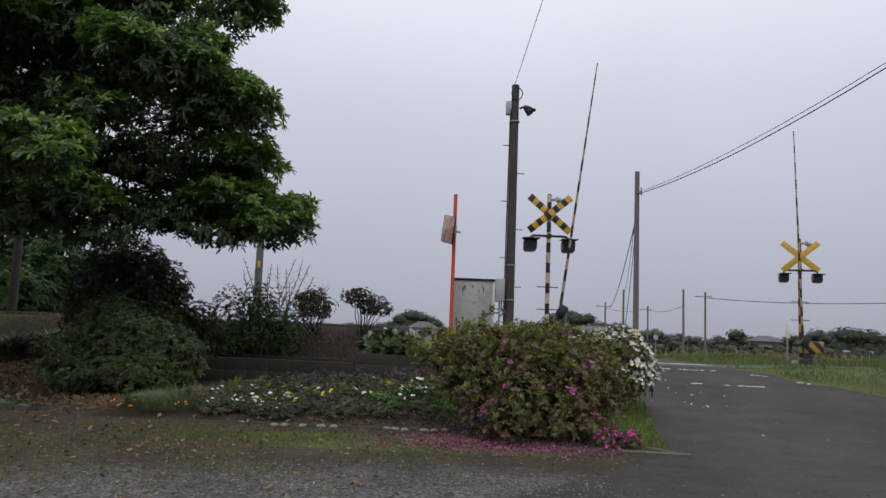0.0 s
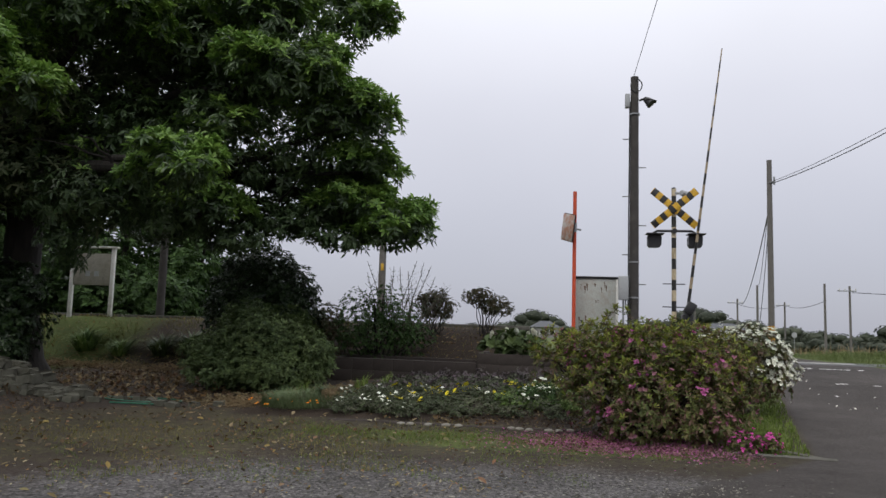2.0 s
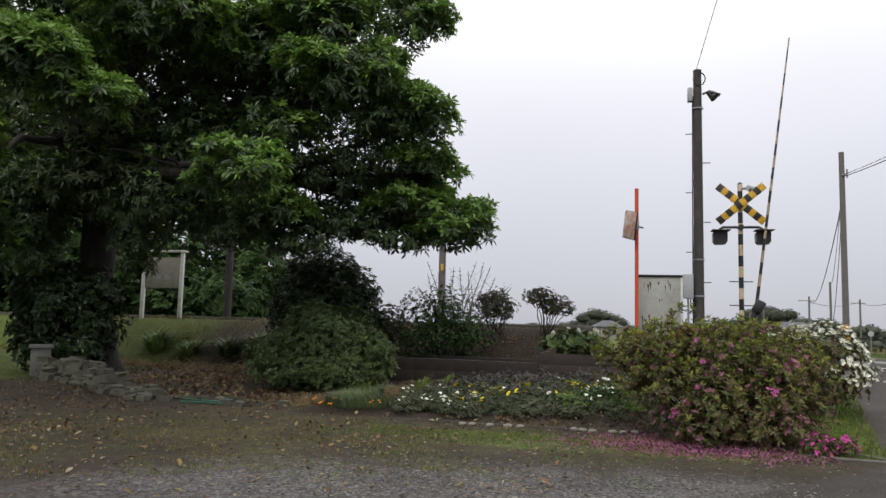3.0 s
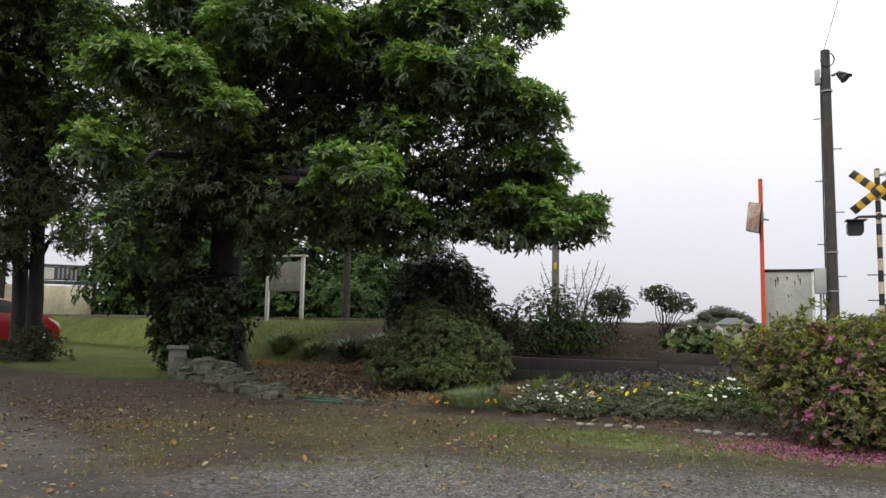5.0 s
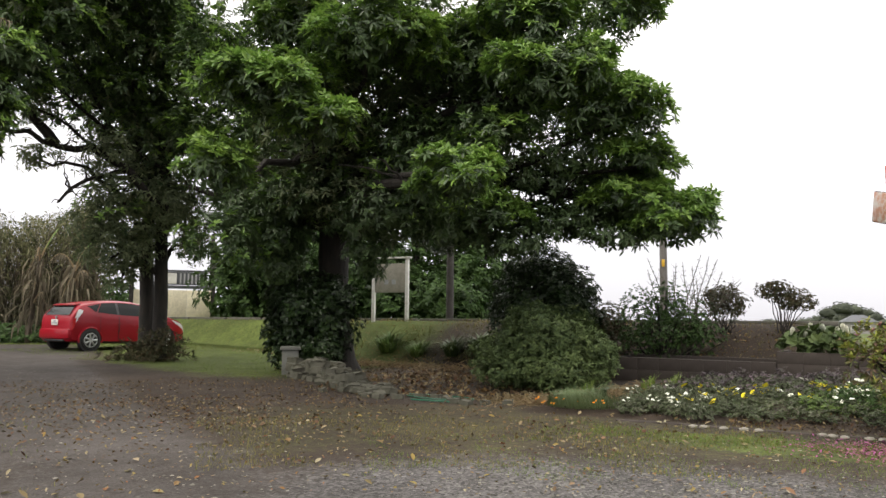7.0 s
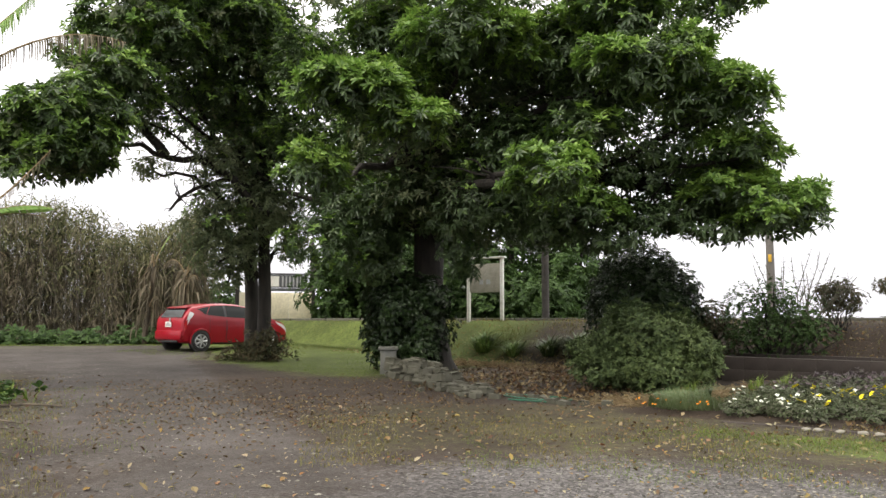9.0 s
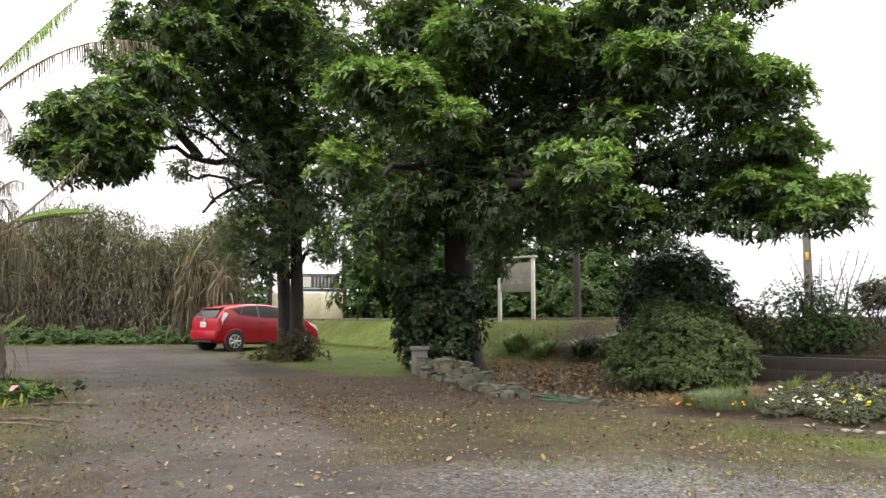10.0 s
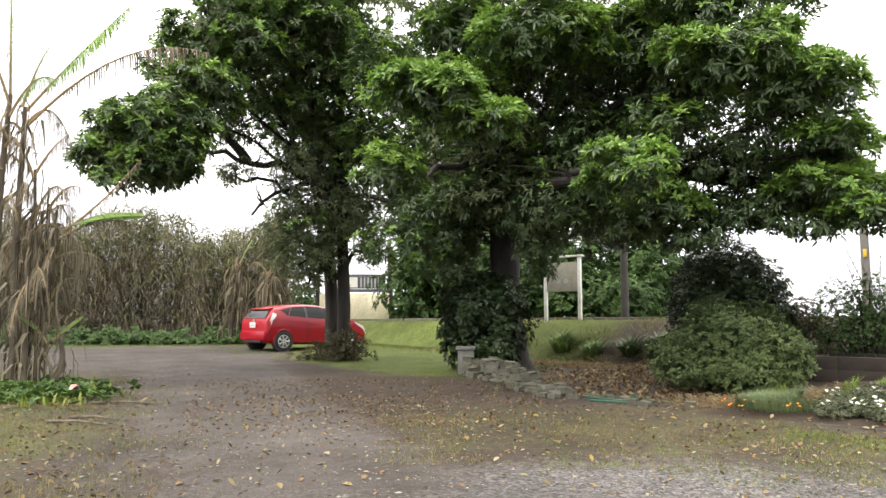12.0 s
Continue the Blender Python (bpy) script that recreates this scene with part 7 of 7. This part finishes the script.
DRY, GREEN = M_BANANA_DRY, M_BANANA
banana((-14.45, 4.45), (-14.33, 4.42, 5.0), 0.09, 930, [
    ((-14.33, 4.42, 4.9), (-13.75, 5.95, 7.15), 0.05, GREEN, 0.30, 0.48), ((-14.33, 4.42, 4.6), (-13.12, 7.27, 6.43), 0.62, DRY, 0.26, 0.7),
    ((-14.35, 4.38, 5.0), (-14.25, 4.75, 6.2), 0.1, GREEN, 0.2, 0.9), ((-14.33, 4.42, 4.6), (-14.2, 5.2, 4.4), 0.5, DRY, 0.26, 1.0)], "tall banana plant with wind-torn leaves", 110)
banana((-14.65, 4.05), (-14.42, 4.2, 5.2), 0.10, 940, [
    ((-14.42, 4.2, 5.1), (-14.42, 4.12, 7.2), 0.05, GREEN, 0.28, 0.48), ((-14.42, 4.2, 5.0), (-14.6, 3.3, 6.4), 0.4, GREEN, 0.34, 0.6),
    ((-14.42, 4.2, 4.8), (-14.3, 4.9, 5.6), 0.3, GREEN, 0.3, 0.5), ((-14.42, 4.2, 4.4), (-14.5, 3.4, 4.3), 0.4, DRY, 0.3, 1.0)], "tall banana plant with shredded leaves", 100)
banana((-14.25, 4.75), (-14.1, 5.0, 2.95), 0.07, 950, [
    ((-14.15, 4.95, 2.75), (-13.6, 6.3, 3.2), 0.16, GREEN, 0.26, 0.15), ((-14.15, 4.95, 2.6), (-13.62, 6.32, 2.98), 0.24, DRY, 0.2, 0.9),
    ((-14.15, 4.95, 2.7), (-13.64, 6.24, 4.25), -0.12, DRY, 0.1, 1.4), ((-14.2, 4.85, 2.2), (-13.85, 5.7, 2.3), 0.2, DRY, 0.2, 1.0)], "leaning banana plant with one fresh green leaf", 150)
banana((-14.2, 4.6), (-14.28, 4.62, 3.9), 0.06, 990, [
    ((-14.28, 4.62, 3.8), (-14.1, 5.1, 4.6), 0.1, DRY, 0.22, 1.0), ((-14.28, 4.62, 3.7), (-14.35, 4.2, 4.4), 0.15, DRY, 0.24, 1.0)], "dead banana plant hung with brown leaves", 150)
banana((-13.95, 5.0), (-14.0, 5.15, 1.0), 0.07, 960, [((-14.1, 5.0, 0.85), (-13.95, 5.42, 1.3), 0.05, GREEN, 0.16, 0.1), ((-14.1, 4.9, 0.8), (-14.3, 4.5, 1.3), 0.1, GREEN, 0.16, 0.2)], "young banana shoot with a green leaf", 24, 0.1, 0.4)
banana((-14.75, 4.6), (-14.2, 4.85, 3.3), 0.055, 970, [((-14.2, 4.85, 3.2), (-14.0, 5.35, 3.6), 0.2, DRY, 0.22, 1.0)], "dead banana plant leaning over its neighbours", 150)
banana((-15.2, 4.9), (-15.0, 4.9, 2.9), 0.12, 995, [((-15.0, 4.9, 2.8), (-14.7, 5.5, 3.3), 0.3, DRY, 0.26, 1.0), ((-15.0, 4.9, 2.7), (-15.2, 4.2, 3.2), 0.3, DRY, 0.26, 1.0)], "dead banana plant hung with brown leaves", 140)
banana((-23.6, 15.5), (-23.4, 15.6, 3.0), 0.1, 980, [((-23.4, 15.6, 2.9), (-23.1, 16.1, 3.9), 0.2, GREEN, 0.2, 0.3), ((-23.4, 15.6, 2.8), (-22.9, 16.2, 3.0), 0.4, DRY, 0.24, 0.7), ((-23.4, 15.6, 2.8), (-23.9, 15.0, 3.1), 0.4, DRY, 0.24, 0.7)], "dead banana plant leaning on the reed thicket", 150, 0.6, 0.9)
banana((-24.4, 14.7), (-24.1, 14.8, 3.3), 0.1, 985, [((-24.1, 14.8, 3.2), (-23.9, 15.2, 4.2), 0.1, GREEN, 0.16, 0.3)], "dead banana plant hung with pale leaves by the reeds", 110, 0.8, 0.8)


sc = thing("plastic_scrap", pose(-12.6, 4.75, gz(-12.6, 4.75), 0, 0, 20), "crumpled faded pink plastic scrap in the weeds", "scrap")
bm = bmesh.new()
bmesh.ops.create_grid(bm, x_segments=6, y_segments=5, size=0.13)
q_ = random.Random(31)
for v in bm.verts:
    v.co.z = 0.10 + 0.1 * math.sin(v.co.x * 17) * math.cos(v.co.y * 15) + q_.uniform(-0.03, 0.03)
part("sheet", bm, painted("pink_plastic", (0.42, 0.20, 0.17), 0.5, 0, (0.25, 0.15, 0.12), 0.4, 14.0), sc)
for i, (a, c) in enumerate((((-9.7, 3.4), (-8.9, 3.75)), ((-9.9, 3.75), (-9.2, 4.05)), ((-11.4, 4.6), (-10.6, 5.2)))):
    tagged(part("dry_stalk", tube(bmesh.new(), [(*a, gz(*a) + 0.02), ((a[0] + c[0]) / 2, (a[1] + c[1]) / 2 + 0.03, gz(*a) + 0.04), (*c, gz(*c) + 0.02)], [0.02, 0.017, 0.01], 6), M_BANANA_STEM, None, "dry fallen banana stalk on the grass"), category="stalk", group="fallen stalks")


# ---- loose cover of the ground ----
def on_ground(x, y, lift=0.0):
    return np.stack([x, y, ground_z(x, y) + lift], 1)


def sector(g, n, r0, r1, a0, a1, power=1.0):
    r = r0 + (r1 - r0) * g.random(n) ** power
    a = np.radians(g.uniform(a0, a1, n))
    return -r * np.sin(a), r * np.cos(a)


def fallen(name, x, y, size, mat, label, seed, category, flat=0.35):
    g = np.random.default_rng(seed)
    N = np.stack([g.normal(0, flat, len(x)), g.normal(0, flat, len(x)), np.ones(len(x))], 1)
    ob = rosettes(name, on_ground(x, y, 0.012), N, size, mat, None, label, k=1, wide=0.3, lift=(-0.05, 0.3), droop=0.0, seed=seed)
    return tagged(ob, category=category, kind="stuff")


g = np.random.default_rng(1000)
x, y = sector(g, 5200, 4.0, 17.0, -2, 76, 0.8)
keep = (y < 10.2 + 0.0 * x) | (x < -7)
keep &= ~((x > 2.2) & (y > 6))
dens = 0.35 + 0.65 * np.clip(np.sin(x * 0.9 + 1) * np.sin(y * 1.1), 0, 1) + 1.3 * ((np.hypot(x, y) > 6.4) & (np.hypot(x, y) < 11) & (x > -7.5))
keep &= g.random(len(x)) < dens * np.where(np.degrees(np.arctan2(-x, y)) > 34, 0.10, 0.28)
fallen("fallen_leaves", x[keep], y[keep], 0.045, M_LITTER, "dry brown and yellow fallen leaves", 1001, "leaves")
x, y = sector(g, 1300, 5.4, 10.5, 2, 58, 0.9)
keep = (y < 9.4) | (x < -6.5)
fallen("fallen_leaves", x[keep], y[keep], 0.036, M_LITTER_PALE, "pale tan and yellow fallen leaves", 1040, "leaves")
x, y = sector(g, 1100, 8.5, 15.0, 30, 62)
keep = (x < -6.0) & (y < 12.5)
fallen("fallen_leaves", x[keep], y[keep], 0.06, M_LITTER, "dry brown fallen leaves under the trees", 1002, "leaves")
x, y = g.uniform(-8.8, -4.6, 2600), g.uniform(10.3, 15.4, 2600)
fallen("fallen_leaves", x, y, 0.09, M_LITTER, "brown leaf litter on the dark soil", 1003, "leaves", 0.6)
x, y = g.uniform(-4.4, 0.0, 1500), g.uniform(14.9, 17.3, 1500)
fallen("fallen_leaves", x, y, 0.045, M_LITTER, "brown leaf litter on the bank", 1005, "leaves", 0.6)

x = g.uniform(-17, -1.5, 2600)
y = crest(x) - 3.0 + 2.8 * g.random(2600)
fallen("fallen_leaves", x, y, 0.055, M_LITTER_PALE, "pale brown leaf litter strewn on the platform's bank", 1033, "leaves", 0.6)
# straw mulch by the bed
x, y = g.normal(-3.85, 0.6, 2300), g.normal(11.3, 0.65, 2300)
keep = y > 10.2
x, y = np.r_[x[keep], g.normal(-4.6, 0.4, 700)], np.r_[y[keep], g.normal(10.5, 0.25, 700)]
N = np.stack([g.normal(0, 0.4, len(x)), g.normal(0, 0.4, len(x)), np.ones(len(x))], 1)
tagged(rosettes("straw_mulch", on_ground(x, y, 0.03), N, 0.17, M_STRAW, None, "dry straw and cut stalks strewn beside the bed", k=1, wide=0.035, lift=(-0.25, 0.3), droop=0.1, seed=1006), category="straw", kind="stuff")

x, y = g.uniform(-11.6, -6.8, 3200), g.uniform(12.6, 15.9, 3200)
fallen("fallen_leaves", x, y, 0.06, M_LITTER, "brown leaf litter on the soil below the bank", 1054, "leaves", 0.5)
x, y = g.uniform(-11.8, -8.2, 1500), g.normal(15.3, 0.5, 1500)
N = np.stack([g.normal(0, 0.4, 1500), g.normal(0, 0.4, 1500), np.ones(1500)], 1)
tagged(rosettes("straw_mulch", on_ground(x, y, 0.02), N, 0.2, M_STRAW, None, "dry straw and fallen stalks at the bank's foot", k=1, wide=0.045, lift=(-0.2, 0.25), droop=0.1, seed=1046), category="straw", kind="stuff")

# fallen azalea petals
x, y = g.normal(0.85, 0.72, 9500), 8.45 + g.normal(0, 0.40, 9500)
keep = (x > -1.1) & (x < 2.0) & (y < 9.3) & (g.random(9500) < 1 - 0.75 * ss(8.1, 7.3, y))
fallen("fallen_petals", x[keep], y[keep], 0.03, M_PETAL_FALLEN, "pink petals fallen round the azalea", 1007, "petals")
x, y = g.uniform(2.7, 5.0, 24), g.uniform(9.5, 15, 24)
fallen("fallen_petals", x, y, 0.045, M_PETAL_WHITE, "white petals fallen on the lane", 1008, "petals")


x, y = sector(g, 260, 5.6, 10.6, 4, 62, 0.9)
keep = (y < 9.6) | (x < -5.5)
fallen("fallen_leaves", x[keep], y[keep], 0.075, M_LITTER_PALE, "large pale yellow and tan fallen leaves", 1051, "leaves", 0.3)
x, y = sector(g, 900, 7.6, 12.5, 10, 62, 0.9)
keep = ((y < 10.3) | (x < -7.0)) & (np.sin(x * 1.3 + y) * np.sin(y * 1.9 - x * 0.6) > -0.2)
fallen("fallen_leaves", x[keep], y[keep], 0.06, M_LITTER, "large brown and red fallen leaves", 1052, "leaves", 0.55)
x, y = sector(g, 3000, 9.0, 15.5, 36, 62, 0.9)
keep = (np.sin(x * 1.1 + 0.7 * y) * np.sin(y * 1.4 - 0.5 * x) > -0.45) & (y < 11.6 - 0.1 * (x + 12))
fallen("fallen_leaves", x[keep], y[keep], 0.042, M_LITTER, "fine brown leaf litter in the shade of the trees", 1055, "leaves", 0.5)
x, y = g.uniform(-1.6, 0.4, 600), g.uniform(9.3, 10.3, 600)
fallen("fallen_leaves", x, y, 0.05, M_LITTER, "brown leaves on the bed's bare soil", 1053, "leaves", 0.5)

# pebbles: small five-sided stones
def pebbles(name, x, y, size, label, seed):
    q = np.random.default_rng(seed)
    n = len(x)
    a = np.linspace(0, 2 * np.pi, 6)[:-1]
    s = size * q.lognormal(0, 0.35, n)
    ring = np.stack([np.cos(a), np.sin(a), np.zeros(5)], 1)[None] * s[:, None, None] * q.uniform(0.7, 1.2, (n, 5, 1))
    base = on_ground(x, y, -0.002)[:, None]
    top = base + np.stack([q.normal(0, 0.15, n) * s, q.normal(0, 0.15, n) * s, s * q.uniform(0.5, 0.9, n)], 1)[:, None]
    mid = base + ring + np.array([0, 0, 1.0]) * (s * 0.3)[:, None, None]
    V = np.concatenate([mid, top], 1).reshape(-1, 3)
    b0 = np.arange(n)[:, None] * 6
    F = np.concatenate([b0 + [k, (k + 1) % 5, 5] for k in range(5)])
    return tagged(quads(name, V, F, M_PEBBLE, None, label), category="gravel", kind="stuff")


x, y = sector(g, 26000, 3.6, 8.2, -34, 38, 1.0)
r_ = np.hypot(x, y)
fade = 1 - 0.95 * ss(16, 37, np.degrees(np.arctan2(-x, y)))
keep = g.random(len(x)) < np.clip(1.1 - ss(5.6, 8.0, r_) * 1.05, 0, 1) * np.where(x > 1.5, 0.25, 1.0) * fade
pebbles("gravel", x[keep], y[keep], 0.0085, "loose grey gravel on the yard", 1010)
x, y = sector(g, 15000, 3.6, 20.0, 40, 78, 0.8)
keep = (y < 9.5) & (g.random(len(x)) < 0.42)
pebbles("gravel", x[keep], y[keep], 0.011, "scattered grey gravel on the drive", 1011)

# grass
def turf(name, x, y, h, mat, label, seed, lean=0.6, wide=0.06):
    return tagged(blades(name, on_ground(x, y, -0.005), h, mat, None, label, lean, wide, seed), category="grass", kind="stuff")


x, y = g.uniform(-3.4, 1.9, 12000), g.normal(8.45, 0.32, 12000)
keep = (np.sin(x * 2.3) * np.sin(y * 5 + x) > -0.35) & (y < 9.15) & (g.random(12000) < 0.75)
turf("grass", x[keep], y[keep], 0.035, M_GRASS, "short mossy grass strip before the flower bed", 1020)
x, y = sector(g, 9500, 6.4, 9.8, 6, 48)
keep = np.sin(x * 1.7 + 0.6 * np.sin(y * 3)) * np.sin(y * 2.1 + x) > -0.2
turf("grass", x[keep], y[keep], 0.042, M_GRASS_DRY, "sparse yellowing short grass in the packed dirt", 1021, 0.9)
x, y = sector(g, 9000, 5.9, 8.2, -2, 36)
keep = np.sin(x * 2.9 + 0.8 * np.sin(y * 4)) * np.sin(y * 3.3 + x) > 0.0
turf("grass", x[keep], y[keep], 0.03, M_GRASS, "patches of short green grass between gravel and bed", 1041, 0.9)
x, y = g.uniform(1.7, 3.6, 9000), g.uniform(8.3, 13.0, 9000)
keep = x < 2.5 + (y - 8.25) * 0.2
turf("grass", x[keep], y[keep], 0.07, M_GRASS, "fresh grass wedge beside the lane", 1022)
x, y = g.uniform(-22, -10.2, 34000), g.uniform(9.5, 17.5, 34000)
keep = (y > 11.2 - 0.12 * (x + 12) + 0.6 * np.sin(x * 2.3) * np.sin(x * 0.9 + y)) & (g.random(34000) < 0.8)
turf("grass", x[keep], y[keep], 0.035, M_GRASS, "short green lawn under the trees", 1023, 1.2, 0.08)
x, y = g.uniform(7.0, 22, 60000), g.uniform(13.6, 30, 60000)
keep = x > 7.25 + np.clip(15.4 - y, 0, 3) * 0.5 + np.clip(y - 20, 0, 99) * 0.02
h_ = 0.10 * (0.6 + 0.9 * np.abs(np.sin(x[keep] * 1.3 + np.sin(y[keep] * 0.9)) * np.sin(y[keep] * 1.1)))
turf("grass", x[keep], y[keep], h_, M_GRASS_TALL, "lush grass verge beyond the lane", 1024, 1.0, 0.035)
x, y = g.uniform(7.4, 26, 30000), g.uniform(18.2, 34, 30000)
keep = (x > 8.2 + 0.05 * (y - 18)) & (np.sin(x * 0.8) * np.sin(y * 0.7 + 1) > -0.4)
keep &= ~((np.abs(x - 9.7) < 1.3) & (y < 20.7))
turf("weeds", x[keep], y[keep], 0.24, M_GRASS_TALL, "tall weeds round the crossing signal", 1025, 0.9, 0.018)
x, y = g.uniform(12.0, 40, 5000), g.uniform(26, 55, 5000)
turf("weeds", x, y, 0.5, M_STRAW, "tall brown dry weeds in the field", 1026, 0.35, 0.02)
x, y = g.uniform(-26, -1.0, 7000), g.uniform(0, 1, 7000)
y = crest(x) - 3.0 + 3.2 * y
turf("grass", x, y, 0.06, M_GRASS_DRY, "thin rough grass on the platform's bank", 1027)
x, y = g.random(6000), g.normal(0, 0.35, 6000)
x, y = -22.0 - 9.0 * x + 0.8 * y, 16.9 - 13.0 * x + 0.5 * y
turf("grass", x, y, 0.06, M_GRASS, "thin yellow-green grass along the thicket", 1031)
# weed band added to draw the shaded hollow where bank meets lawn
x = g.uniform(-25, -13, 9000)
y = crest(x) - 1.75 + g.normal(0, 0.22, 9000)
turf("weeds", x, y, 0.09, M_GRASS_TALL, "rough weeds standing in for the shaded hollow at the bank's foot", 1047, 0.8, 0.04)
x = g.uniform(-17, -5, 9000)
y = crest(x) - 3.0 + 3.0 * g.random(9000)
keep = np.sin(x * 2.1 + np.sin(y * 2)) * np.sin(y * 2.9 + x) > 0.15
turf("grass", x[keep], y[keep], 0.10, M_GRASS_DRY, "grass tufts on the platform's bank", 1034, 0.9, 0.05)
x = -3.0 - 12 * g.random(16000)
y = 0.45 * -x - 0.75 + g.normal(0, 0.75, 16000)
keep = (np.sin(x * 1.9 + np.sin(y * 2.4)) * np.sin(y * 2.3 + 0.6 * x) > 0.0 + 0.35 * (y - 0.45 * -x)) & (y > 0)
turf("grass", x[keep], y[keep], 0.04, M_GRASS_DRY, "patchy grass at the drive's near edge", 1035, 0.8, 0.06)
x = -4.0 - 11 * g.random(1500)
y = 0.42 * -x - 0.7 + g.normal(0, 0.9, 1500)
fallen("fallen_leaves", x, y, 0.06, M_LITTER, "dry leaves along the drive's near edge", 1036, "leaves", 0.5)
# rank growth under the bananas
x, y = g.normal(-14.0, 0.9, 5000), g.normal(4.2, 0.55, 5000)
turf("weeds", x, y, 0.16, M_GRASS, "rank weeds under the banana plants", 1028, 0.9, 0.1)
x, y = sector(g, 8000, 7.5, 14.5, 57, 78)
az_ = np.degrees(np.arctan2(-x, y))
keep = (g.random(8000) < ss(58, 70, az_ + 4 * np.sin(x * 2.1) * np.sin(y * 2.7)) * 0.8) & (np.sin(x * 3.1 + y) * np.sin(y * 3.7) > -0.5)
x, y = x[keep], y[keep]
turf("grass", x, y, 0.04, M_GRASS, "sparse grass at the edge of the drive", 1029)
x, y = g.normal(-13.2, 0.9, 420), g.normal(4.6, 0.6, 420)
fallen("fallen_leaves", x, y, 0.09, M_LITTER, "dry leaves under the banana plants", 1032, "leaves", 0.6)
x, y = g.normal(-13.6, 0.8, 700), g.normal(4.4, 0.5, 700)
N = np.stack([g.normal(0, 0.3, 700), g.normal(0, 0.3, 700), np.ones(700)], 1)
tagged(rosettes("ground_cover", on_ground(x, y, 0.08), N, 0.12, M_LEAF_WOOD, None, "broad-leaved weeds under the banana plants", k=5, wide=0.35, seed=1030), category="weeds", kind="stuff")
